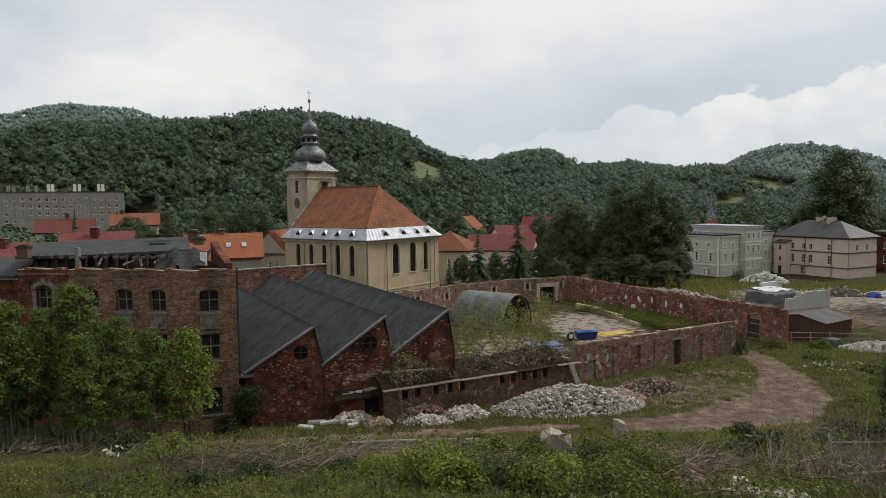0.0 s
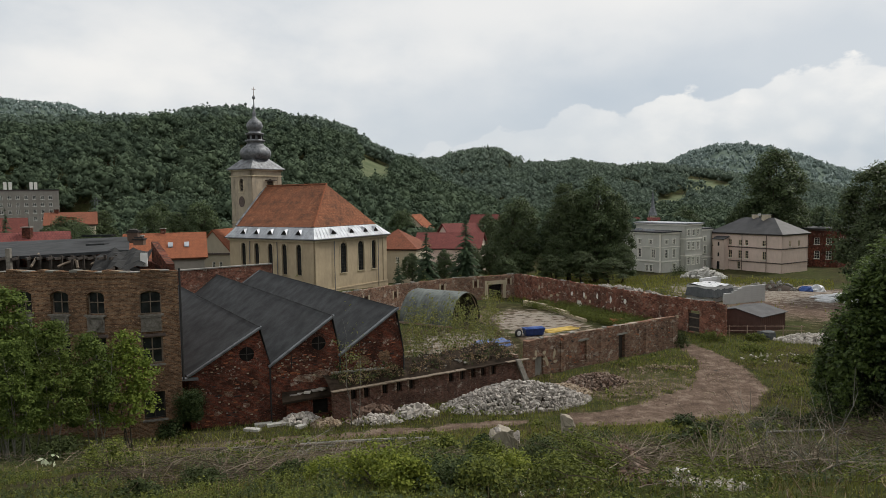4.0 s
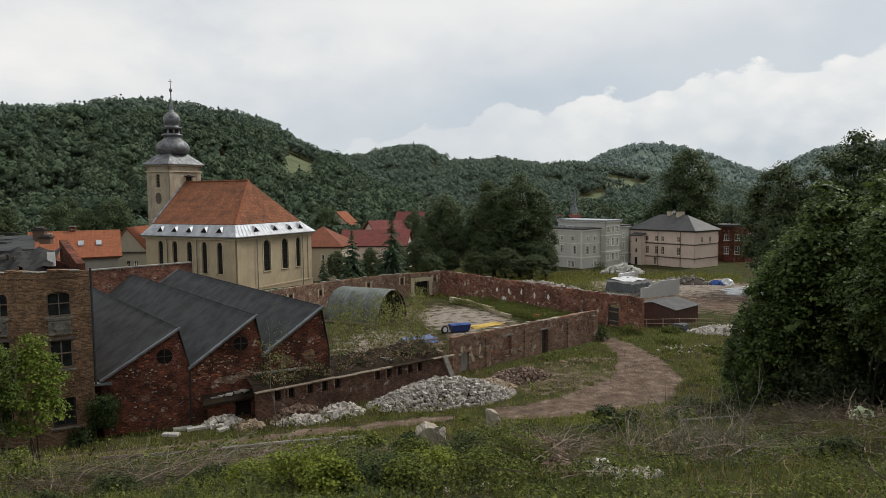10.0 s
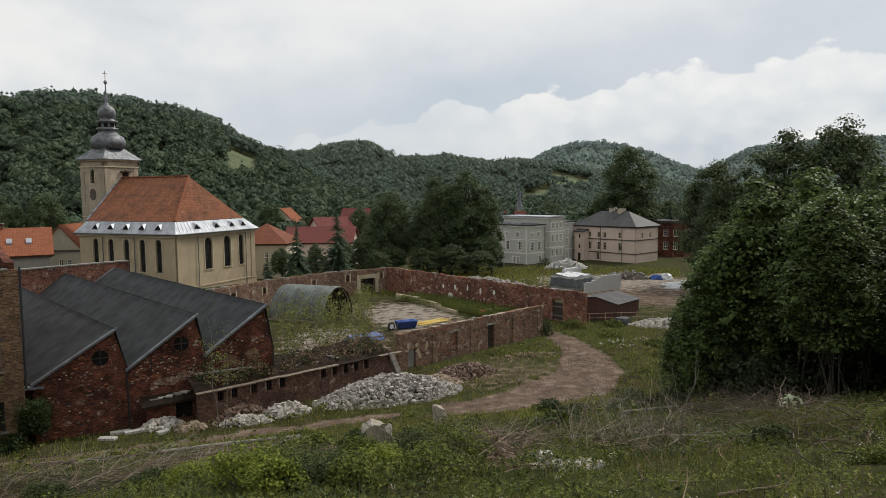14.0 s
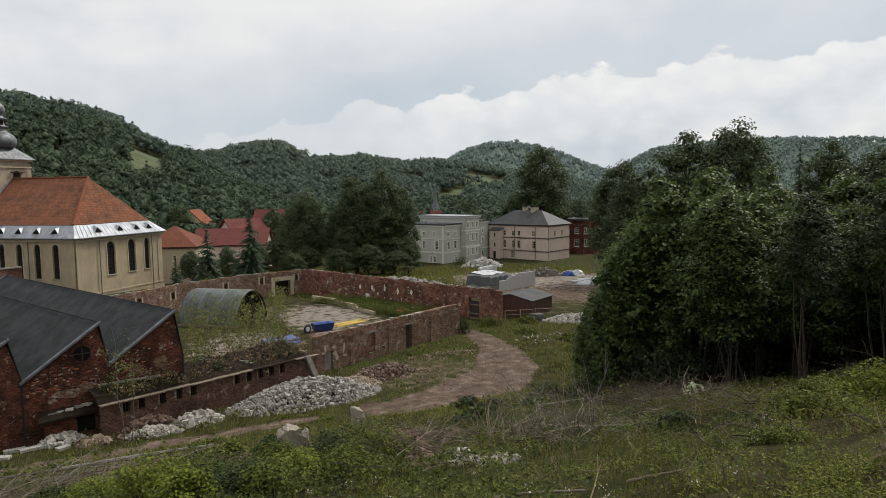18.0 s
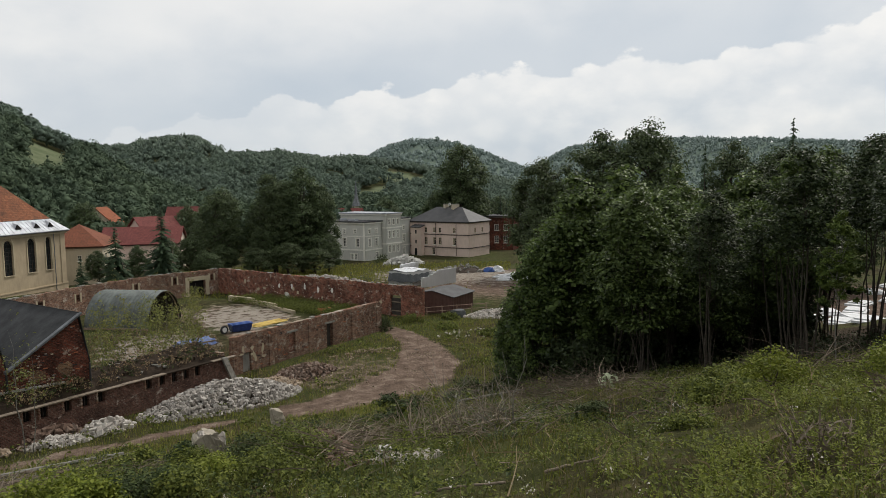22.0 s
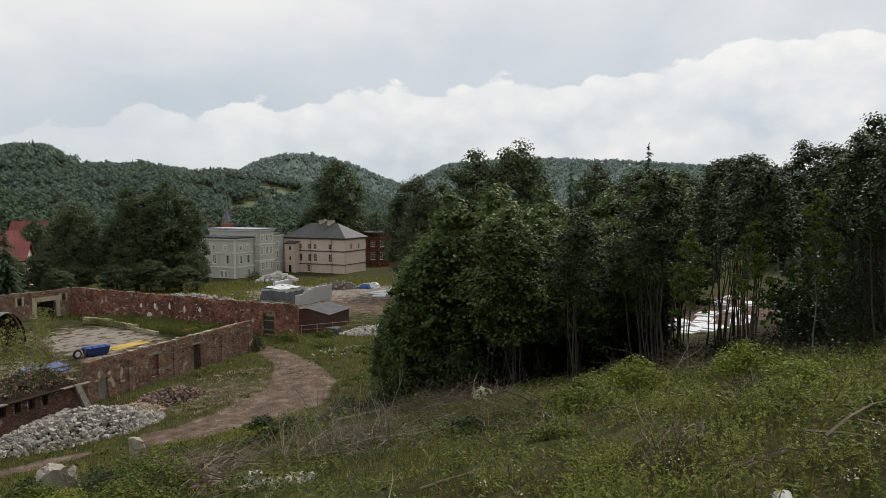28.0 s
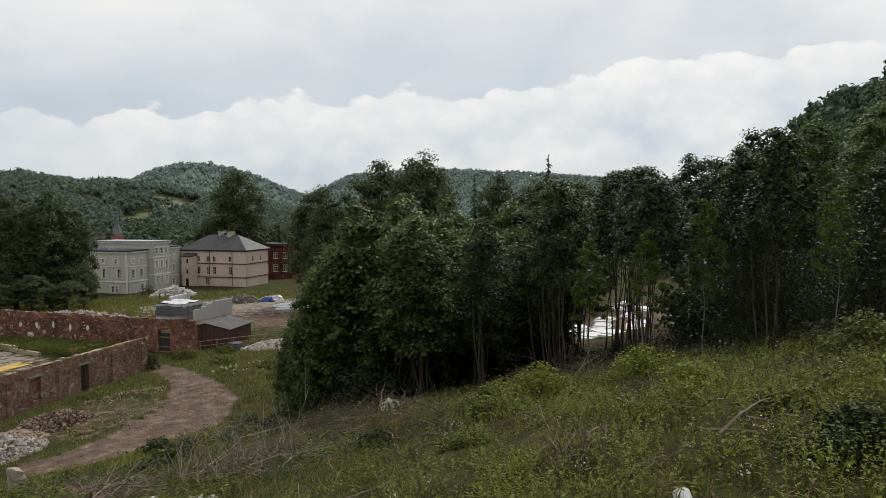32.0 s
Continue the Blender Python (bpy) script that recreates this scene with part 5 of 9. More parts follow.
for k in range(22):
    part("standing_seam", MB().tube([cp(-OV, 0.4 + k * 0.8, zb0 + 0.04), cp(BI_, 1.6 + k * 0.7, zb1 + 0.04)], [0.035, 0.035], 4), ZINC_NEW, ch, "", CI)
R0, R1 = cp(5.6, CWID / 2, 17.15), cp(CLEN + 0.5, CWID / 2, 17.15)
t4 = [Vector(p) + Vector((0, 0, 0.06)) for p in n_]


def roof_part(pts, name="roof_slope"):
    """A roof slope as a mesh whose own x runs along the eaves and whose y runs up the slope."""
    p0, p1 = Vector(pts[0]), Vector(pts[1])
    x = (p1 - p0).normalized()
    nrm = x.cross(Vector(pts[2]) - p0).normalized()
    y = nrm.cross(x)
    M = Matrix((x, -nrm, y)).transposed().to_4x4()
    M.translation = p0
    inv = M.inverted()
    loc = [inv @ Vector(p) for p in pts]
    mb = MB()
    k = len(loc)
    mb.add([tuple(p) for p in loc] + [(p.x, p.y + 0.2, p.z) for p in loc], [tuple(range(k)), tuple(range(2 * k - 1, k - 1, -1))] + [((i + 1) % k, i, k + i, k + (i + 1) % k) for i in range(k)])
    return mb, M


for pts in ([t4[1], t4[0], R0, R1], [t4[0], t4[3], R0], [t4[3], t4[2], R1, R0]):
    mb, M = roof_part(pts)
    part("roof_slope", mb, TILES_CHURCH, ch, "", CI @ M)
part("hip_tiles", MB().tube([t4[0] + Vector((0, 0, 0.1)), Vector(R0) + Vector((0, 0, 0.12))], [0.16, 0.16], 6), TILES_ORANGE, ch, "pale clay hip tiles", CI)
part("ridge_tiles", MB().tube([Vector(R0) + Vector((0, 0, 0.08)), Vector(R1) + Vector((0, 0, 0.08))], [0.17, 0.17], 6), TILES_CHURCH, ch, "", CI)
part("verge", MB().tube([t4[1] + Vector((0, 0, 0.12)), Vector(R1) + Vector((0, 0, 0.12))], [0.2, 0.2], 5), ZINC, ch, "", CI)
# tower
TA0, TA1, TB0, TB1 = CLEN + 0.3, CLEN + 5.9, 5.6, 12.7
tw = MB()
TZ = 20.35


def tower_wall(p0, p1, trim, wins):
    L = dist(p0, p1)
    hs = [(x, z, w, h) for x, z, w, h in wins]
    mb = wall_mb(L, TZ - CZ, 0.6, hs)
    for x, z, w, h in wins:
        arch_fill(mb, x, z, w, h, w / 2 * 0.98, 0.6, 7)
    m = CI @ along(p0, p1, CZ) @ Matrix.Translation((trim, 0, 0))
    part("tower_wall", mb, TOWER, ch, "", m)
    for x, z, w, h in wins:
        lou = MB()
        for k in range(int(h / 0.25)):
            lou.box(x + w / 2, 0.3, z + k * 0.25, w, 0.12, 0.14)
        part("belfry_window", lou, WOOD_DARK, ch, "", m)
        part("window_surround", MB().box(x - 0.12, -0.03, z - 0.1, 0.2, 0.1, h - w / 2 + 0.1).box(x + w + 0.12, -0.03, z - 0.1, 0.2, 0.1, h - w / 2 + 0.1).box(x + w / 2, -0.05, z - 0.28, w + 0.6, 0.18, 0.2), TRIM, ch, "", m)
    part("cornice", MB().box(L / 2, -0.1, TZ - CZ - 1.4, L + 0.16, 0.2, 0.2).box(L / 2, -0.14, TZ - CZ - 0.35, L + 0.3, 0.3, 0.35), TRIM, ch, "", m)
    for x in (0.5, L - 0.5):
        part("corner_strip", MB().box(x, -0.035, 0, 0.9, 0.07, TZ - CZ - 1.4), TOWER, ch, "", m)
    part("string_course", MB().box(L / 2, -0.08, 14.0, L + 0.1, 0.16, 0.18), TRIM, ch, "", m)
    return m


mt = tower_wall(c2(TA1, TB0), c2(TA0, TB0), 0, [(2.3, 19.7, 1.0, 2.3)])
dial = MB().add([(2.8 + 0.75 * math.cos(2 * math.pi * k / 20), -0.06, 17.8 + 1.0 * math.sin(2 * math.pi * k / 20)) for k in range(20)] + [(2.8 + 0.75 * math.cos(2 * math.pi * k / 20), 0.02, 17.8 + 1.0 * math.sin(2 * math.pi * k / 20)) for k in range(20)], [tuple(range(20)), tuple(range(39, 19, -1))] + [((k + 1) % 20, k, 20 + k, 20 + (k + 1) % 20) for k in range(20)])
part("oval_blind_window", dial, DARKTRIM, ch, "dark oval blind window", mt)
mt = tower_wall(c2(TA0, TB0), c2(TA0, TB1), 0, [(3.6, 19.7, 1.5, 2.2)])
part("window_canopy", MB().box(4.35, -0.25, 21.6, 2.4, 0.5, 0.14), WOOD_DARK, ch, "", mt)
tower_wall(c2(TA0, TB1), c2(TA1, TB1), 0, [])
tower_wall(c2(TA1, TB1), c2(TA1, TB0), 0, [])
cx, cy = c2((TA0 + TA1) / 2, (TB0 + TB1) / 2)
capo = [cp(TA0 - 0.55, TB0 - 0.55, TZ), cp(TA1 + 0.55, TB0 - 0.55, TZ), cp(TA1 + 0.55, TB1 + 0.55, TZ), cp(TA0 - 0.55, TB1 + 0.55, TZ)]
cap = MB()
n8 = 16
ring0 = [(cx + 2.3 * math.cos(2 * math.pi * k / n8), cy + 2.3 * math.sin(2 * math.pi * k / n8), 22.35) for k in range(n8)]
tops = [(cx + (p[0] - cx) * 0.42, cy + (p[1] - cy) * 0.42, 22.4) for p in capo]
for k in range(4):
    cap.slab([capo[(k + 1) % 4], capo[k], tops[k], tops[(k + 1) % 4]], 0.14)
part("tower_cap", cap, ZINC, ch, "grey metal skirt roof", CI)
prof = [(2.25, 22.2), (2.65, 22.5), (2.85, 23.0), (2.85, 23.6), (2.45, 24.2), (1.8, 24.65), (1.5, 25.0), (1.45, 25.3), (1.85, 25.45), (1.85, 25.65), (1.4, 25.8), (1.35, 26.6), (1.7, 26.75), (1.7, 26.95), (1.15, 27.1), (1.1, 27.4), (1.4, 27.8), (1.5, 28.3), (1.35, 28.9), (0.9, 29.4), (0.45, 29.7), (0.28, 30.3), (0.4, 30.6), (0.14, 31.1), (0.08, 33.2)]
part("onion_dome", MB().lathe(prof, 16, cx, cy), ZINC, ch, "tarnished metal onion dome with a lantern", CI, True)
lant = MB()
for k in range(8):
    a = 2 * math.pi * k / 8
    lant.box(cx + 1.36 * math.cos(a), cy + 1.36 * math.sin(a), 25.85, 0.12, 0.62, 0.7, a)
part("lantern_opening", lant, VOID, ch, "", CI)
part("finial_ball", MB().lathe([(0.02, 33.1), (0.22, 33.25), (0.3, 33.5), (0.22, 33.75), (0.02, 33.9)], 10, cx, cy), ZINC, ch, "", CI, True)
part("cross", MB().box(cx, cy, 33.9, 0.09, 0.09, 1.6).box(cx, cy, 34.95, 0.85, 0.08, 0.09, math.atan2(CW.y, CW.x)), RAIL, ch, "thin metal cross", CI)

# ---------------- houses of the town ----------------


def house(name, label, corner, udir, lu, lw, z0, eave, wall_mat, rows_u, rows_w, frame_mat=WHITE, roof="hip", roof_mat=SLATE, rise=3.0, ridge="u", win=(1.0, 1.7), sur=None, bands=(), band_mat=DARKTRIM, over=0.5, cat="house", sill=WHITE):
    """A house on a rectangle: corner towards the camera, udir to one side (left), w to the other (right).
    rows_u, rows_w: windows of both visible faces as (z above base, [x, ...], w, h)."""
    C = Vector(corner)
    u = Vector(udir).normalized()
    w = Vector((u.y, -u.x))
    mid = C + u * lu / 2 + w * lw / 2
    h = thing(name, (mid.x, mid.y, z0), label, cat)
    inv = Matrix.Translation((-mid.x, -mid.y, -z0))
    H = eave - z0

    def P(a, b, z=0.0):
        q = C + u * a + w * b
        return (q.x, q.y, z)

    for (p0, p1, rows, trim) in ((P(lu, 0), P(0, 0), rows_u, 0), (P(0, 0), P(0, lw), rows_w, 0.31), (P(0, lw), P(lu, lw), [], 0), (P(lu, lw), P(lu, 0), [], 0.31)):
        L = dist(p0, p1)
        hs = [(x, z, ww, hh) for z, xs, ww, hh in rows for x in xs]
        m = inv @ along(p0, p1, z0)
        mbw = wall_mb(L, H, 0.3, hs)
        if trim:
            mbw.v = [(min(max(x, trim), L - trim), y, z) for x, y, z in mbw.v]
            # the outer face keeps its full length
            mbw.add([(0, 0, 0), (trim, 0, 0), (trim, 0, H), (0, 0, H)], [(0, 1, 2, 3)])
            mbw.add([(L - trim, 0, 0), (L, 0, 0), (L, 0, H), (L - trim, 0, H)], [(0, 1, 2, 3)])
        part("wall", mbw, wall_mat, h, "", m)
        for x, z, ww, hh in hs:
            fr = window(h, m @ Matrix.Translation((x, 0, z)), ww, hh, frame_mat, 0, 2, 3 if hh > 1.4 else 2, 0.09, 0.1, sill)
            if sur:
                part("window_surround", MB().box(-0.1, -0.02, 0, 0.2, 0.08, hh).box(ww + 0.1, -0.02, 0, 0.2, 0.08, hh).box(ww / 2, -0.03, hh, ww + 0.6, 0.14, 0.2), sur, fr)
        for z, hh in bands:
            part("string_course", MB().box(L / 2, -0.05, z, L + 0.16, 0.14, hh), band_mat, h, "", m)
        part("eaves_board", MB().box(L / 2, -0.1, H - 0.3, L + 0.3, 0.28, 0.28), band_mat, h, "", m)
    e = over
    oz = eave + 0.02
    o = [P(-e, -e, oz), P(lu + e, -e, oz), P(lu + e, lw + e, oz), P(-e, lw + e, oz)]
    o = [Vector(p) for p in o]
    if roof == "flat":
        part("roof", MB().slab([o[3], o[2], o[1], o[0]][::1], 0.25), roof_mat, h, "", inv @ Matrix.Translation((0, 0, 0.25)))
    else:
        if ridge == "u":
            ins = lw / 2 if roof == "hip" else -0.001
            r0, r1 = Vector(P(ins - (e if roof != "hip" else 0), lw / 2, oz + rise)), Vector(P(lu - ins + (e if roof != "hip" else 0), lw / 2, oz + rise))
            slopes = [[o[1], o[0], r0, r1], [o[3], o[2], r1, r0]]
            ends = [[o[0], o[3], r0], [o[2], o[1], r1]]
        else:
            ins = lu / 2 if roof == "hip" else -0.001
            r0, r1 = Vector(P(lu / 2, ins - (e if roof != "hip" else 0), oz + rise)), Vector(P(lu / 2, lw - ins + (e if roof != "hip" else 0), oz + rise))
            slopes = [[o[0], o[3], r1, r0], [o[2], o[1], r0, r1]]
            ends = [[o[1], o[0], r0], [o[3], o[2], r1]]
        for pts in slopes + (ends if roof == "hip" else []):
            mb, M = roof_part(pts)
            part("roof_slope", mb, roof_mat, h, "", inv @ M)
        if roof != "hip":
            for pts in ends:
                a, b, c = [Vector(p) for p in pts]
                d = (b - a).normalized() * e
                nin = (Vector((mid.x, mid.y, 0)) - Vector(((a.x + b.x) / 2, (a.y + b.y) / 2, 0))).normalized() * e
                a, b, c = a + d + nin, b - d + nin, c + nin - Vector((0, 0, 0.25))
                q = [a, b, c]
                part("gable", MB().add([tuple(p) for p in q] + [tuple(p + nin * 0.4) for p in q], [(0, 1, 2), (5, 4, 3), (0, 3, 4, 1), (1, 4, 5, 2), (2, 5, 3, 0)]), wall_mat, h, "", inv)
    return h, inv, P


def chimney(h, inv, x, y, z, w=0.8, d=0.6, hh=1.3, mat=BRICK):
    c = part("chimney", MB().box(x, y, z, w, d, hh), mat, h, "", inv)
    part("chimney_cap", MB().box(x, y, z + hh + 0.001, w + 0.16, d + 0.16, 0.1), CONCRETE, c)


UB = (-0.464, 0.886)
# pinkish villa with a grey hip roof
hB, iB, PB = house("villa", "two-storey pinkish villa with a dark hip roof", (82.3, 137.2), UB, 17.0, 9.6, -3.4, 5.15, PINK,
                   [(5.9, [4.4, 6.9, 8.5, 12.6], 0.75, 1.2), (3.0, [4.4, 6.9, 8.5, 12.6], 0.85, 1.75), (0.6, [2.2, 3.6, 6.6], 0.8, 1.6)],
                   [(5.9, [2.6, 5.9], 0.75, 1.2)], TRIM, "hip", SLATE, 3.3, "u", bands=((5.35, 0.22), (2.3, 0.2)), sur=None)
chimney(hB, iB, *PB(6.6, 4.6)[:2], 7.6, 1.7, 0.8, 1.5, CREAM)
chimney(hB, iB, *PB(9.4, 4.9)[:2], 7.6, 1.2, 0.8, 1.5, CREAM)
dish = MB().lathe([(0.01, 0), (0.25, 0.05), (0.42, 0.16)], 12)
q = PB(8.2, 4.4)
part("satellite_dish", dish, PLASTIC_WHITE, hB, "round white satellite dish", iB @ Matrix.Translation((q[0], q[1], 9.2)) @ Matrix.Rotation(2.0, 4, "X"))
part("dish_mast", MB().tube([(q[0], q[1], 8.0), (q[0], q[1], 9.2)], [0.04, 0.04], 5), RUBBER, hB, "", iB)
# stair turret on its front
tq = PB(14.2, -1.3)
mtur = iB @ along(PB(15.4, -1.6), PB(12.6, -1.6), -3.4)
part("stair_turret", wall_mb(2.8, 7.2, 0.25, [(1.1, 5.6, 0.5, 0.9), (1.1, 3.2, 0.5, 0.9), (0.9, 0.3, 0.8, 1.8)]), PINK, hB, "small projecting stair turret", mtur)
part("turret_side", MB().box(2.665, 0.9, 0, 0.26, 1.3, 7.2), PINK, hB, "", mtur)
for z, hh in ((5.6, 0.9), (3.2, 0.9), (0.3, 1.8)):
    part("window", MB().box(1.3, 0.12, z, 0.5 if hh < 1 else 0.86, 0.05, hh), GLASS, hB, "", mtur)
part("turret_roof", MB().slab([(-0.2, -0.3, 7.25), (3.0, -0.3, 7.25), (3.0, 1.6, 7.75), (-0.2, 1.6, 7.75)], 0.2), SLATE, hB, "", mtur)
for x in (5.4 + 2.4, 13.6):
    part("downpipe", MB().tube([(x, -0.12, 0.3), (x, -0.12, 8.2)], [0.06, 0.06], 5), DARKTRIM, hB, "", iB @ along(PB(17, 0), PB(0, 0), -3.2))

# grey-green town house: lower front and taller rear block
hA, iA, PA = house("town_house", "grey-green plastered town house with white trim and a flat roof", (58.9, 143.4), UB, 13.0, 6.2, -3.2, 5.6, GREYGREEN,
                   [(6.3, [4.0, 6.6, 9.8], 0.7, 0.95), (3.3, [3.6, 6.6, 10.4], 0.9, 1.9), (0.3, [8.8, 9.9], 0.7, 1.4), (0.6, [1.6], 1.7, 1.3)],
                   [(6.3, [1.3, 3.7], 0.7, 0.95), (3.3, [1.3, 3.7], 0.85, 1.8), (0.4, [3.9], 0.8, 1.5)], WHITE, "flat", FELT, 1, bands=((2.45, 0.3), (5.6, 0.14)), band_mat=WHITE, sur=WHITE, over=0.35)
part("corner_strip", MB().box(*PA(0.2, -0.03)[:2], -3.2, 0.45, 0.1, 8.6, math.atan2(UB[1], UB[0])), WHITE, hA, "", iA)
part("roof_hatch", MB().box(*PA(6, 3)[:2], 5.85, 2.2, 1.2, 0.35, 2.05).box(*PA(9, 3)[:2], 5.85, 1.2, 1.0, 0.5, 2.05), ZINC_NEW, hA, "", iA)
ca = PA(-1.2, 6.25)
hA2, iA2, PA2 = house("town_house_rear_block", "taller rear block of the grey town house", ca[:2], UB, 14.0, 5.6, -3.2, 7.3, GREYGREEN,
                      [], [(8.0, [0.8, 2.4, 4.0], 0.75, 1.3), (4.9, [0.8, 2.4, 4.0], 0.75, 1.7), (1.6, [0.8, 2.4, 4.0], 0.75, 1.6)], WHITE, "flat", ZINC_NEW, 1, bands=((3.5, 0.25), (7.2, 0.25)), band_mat=WHITE, sur=WHITE, over=0.4)
cb = PA2(1.5, 5.65)
hA3, iA3, PA3 = house("town_house_side_wing", "grey side wing joining the villas", cb[:2], UB, 10.0, 5.5, -3.2, 5.9, GREYGREEN,
                      [], [(6.4, [0.8, 2.6], 0.7, 1.0), (3.6, [0.8, 2.6], 0.75, 1.7), (0.6, [0.8, 2.6], 0.75, 1.5)], WHITE, "flat", SLATE, 1, bands=((2.6, 0.25),), band_mat=WHITE, sur=WHITE, over=0.3)
for h_ in (hA, hA2, hA3, hB):
    h_.matrix_basis = Matrix.Translation((-1.0, 0.6, 0.75)) @ h_.matrix_basis
# brown house half hidden by the trees
house("brown_house", "dark brown brick house half hidden by trees", (103.8, 152.8), (-0.7, 0.71), 9, 9, -5, 5.9, BRICK, [(7.3, [1.5, 4, 6.5], 1.2, 1.6), (3.9, [1.5, 4, 6.5], 1.2, 1.9)], [(7.3, [1.0, 3.2, 5.4], 1.3, 1.7), (3.9, [1.0, 3.2, 5.4], 1.3, 1.9)], WHITE, "flat", SLATE)
# little gabled house and spire behind
hG, iG, PG = house("gabled_house", "small house with a steep red roof", (73.5, 187), (-0.8, 0.6), 8, 6, -5, 4.6, CREAM, [], [(8.0, [1.8, 3.5], 0.7, 1.1)], WHITE, "gable", TILES_RED, 3.6, "u")
sp = thing("far_chapel_spire", (119, 306, ground(119, 306)), "thin grey chapel spire among trees", "spire")
part("shaft", MB().box(0, 0, 0, 3.0, 3.0, 13), CREAM, sp)
part("spire_roof", MB().lathe([(2.2, 13), (0.9, 17), (0.05, 25)], 8), ZINC, sp)

# lattice mast on the hillside
ms = thing("lattice_mast", (-124, 302, ground(-124, 302)), "thin grey steel lattice mast on the hillside", "mast")
for sx in (-1, 1):
    part("leg", MB().tube([(sx * 1.6, 0, 0), (sx * 0.35, 0, 17)], [0.16, 0.12], 5), FLASH, ms)
for k in range(7):
    w0, w1 = 1.6 - 0.18 * k, 1.6 - 0.18 * (k + 1)
    part("brace", MB().tube([(-w0, 0, 2.3 * k + 0.6), (w1, 0, 2.3 * k + 2.9)], [0.09, 0.09], 4), FLASH, ms)
part("cross_arm", MB().tube([(-2.2, 0, 15.5), (2.2, 0, 15.5)], [0.1, 0.1], 5), FLASH, ms)
# houses left of the church
UD = (-0.9, -0.43)
hD, iD, PD = house("orange_roofed_house", "grey house with an orange tiled gable roof and roof windows", (-24.4, 91.9), (-0.962, -0.274), 9.5, 9.0, -2.5, 7.3, GREY_PLASTER,
                   [(6.7, [5.7, 7.9], 0.8, 1.35), (3.6, [5.7, 7.9], 0.8, 1.35)], [], WHITE, "gable", TILES_ORANGE, 3.1, "u", over=0.45)
for k, a in enumerate((2.9, 0.9)):
    qd = PD(a + 1.2, 1.5)
    part("roof_window", MB().slab([PD(a + 1.5, 1.5, 8.75), PD(a + 0.9, 1.5, 8.75), PD(a + 0.9, 2.3, 9.26), PD(a + 1.5, 2.3, 9.26)], 0.14), ZINC_NEW, hD, "bright roof window", iD)
for a in (8.6, 5.0):
    chimney(hD, iD, *PD(a, 4.5)[:2], 9.8, 0.55, 0.5, 1.15)
hE, iE, PE = house("narrow_gabled_house", "narrow ochre house with an orange roof", (-29.5, 129.5), (-0.9, 0.2), 7.0, 11.0, -4, 5.0, CREAM, [(6.1, [1.0, 3.1, 4.5], 0.7, 1.25), (8.9, [3.1], 0.7, 1.0)], [], WHITE, "gable", TILES_ORANGE, 4.3, "w", over=0.3)
# red-roofed houses behind the factory
for nm, lab, c, ud, lu, lw, e, rs, mt in (("red_roofed_house", "house with a bright red sheet roof and brick chimneys", (-33.2, 72.6), (-0.93, -0.36), 6.4, 8, 9.2, 2.7, TILES_RED),
                                          ("red_roofed_house", "low house with a bright red sheet roof", (-40.6, 68.6), (-0.93, -0.36), 7, 8, 8.9, 2.1, TILES_RED)):
    hh, ih, ph = house(nm, lab, c, ud, lu, lw, 0, e - 0.3, CREAM, [], [], WHITE, "gable", mt, rs, "u")
    chimney(hh, ih, *ph(3.4, lw / 2 - 0.8)[:2], e + rs - 1.1, 0.8, 0.6, 1.3)
hF, iF, PF = house("farmhouse", "cream house with a dark maroon tiled roof", (-90.4, 178.4), (-0.9, -0.43), 13, 9, -4, 7.7, CREAM, [(8.6, [2, 5, 9], 1.0, 1.4)], [(8.6, [2, 6], 1.0, 1.4)], WHITE, "gable", TILES_MAROON, 3.4, "u")
chimney(hF, iF, *PF(6, 4.5)[:2], 11.2, 0.8, 0.7, 1.3)
hK, iK, PK = house("farmhouse", "cream house with an orange-brown tiled roof and dormer", (-64.9, 157.1), (-0.93, -0.37), 9.5, 8.5, -4, 9.9, CREAM, [(10.0, [2, 6], 1.0, 1.4)], [], WHITE, "gable", TILES_OLD, 2.7, "u")
part("dormer", MB().box(*PK(5, 2.0)[:2], 10.9, 2.0, 1.4, 0.7, 0.37), TILES_OLD, hK, "", iK)
chimney(hK, iK, *PK(7.5, 4.2)[:2], 12.1, 0.8, 0.7, 1.2)
# long flats block below the hill
ap, ia, pa = house("apartment_block", "long grey four-storey apartment block with white roof stacks", (-138, 300), (-0.88, -0.475), 46, 12, ground(-158, 292) - 1, 20.2, GREY_PLASTER,
                   [(z, [1.6 + 2.9 * k for k in range(15)], 1.3, 1.5) for z in (17.4 - ground(-158, 292), 14.5 - ground(-158, 292), 11.6 - ground(-158, 292), 8.7 - ground(-158, 292)) if z > 0.8], [(14.5 - ground(-158, 292), [2, 5, 8], 1.3, 1.5)], WHITE, "flat", FELT, 1, over=0.3)
for k, a in enumerate((8, 9.6, 17, 18.8, 27, 28.5, 33, 36, 41, 43)):
    part("roof_stack", MB().box(*pa(a, 5)[:2], 20.45, 1.2, 1.2, 3.2 if k < 6 else 2.6, 0.49), WHITE if k < 6 else GREY_PLASTER, ap, "", ia)
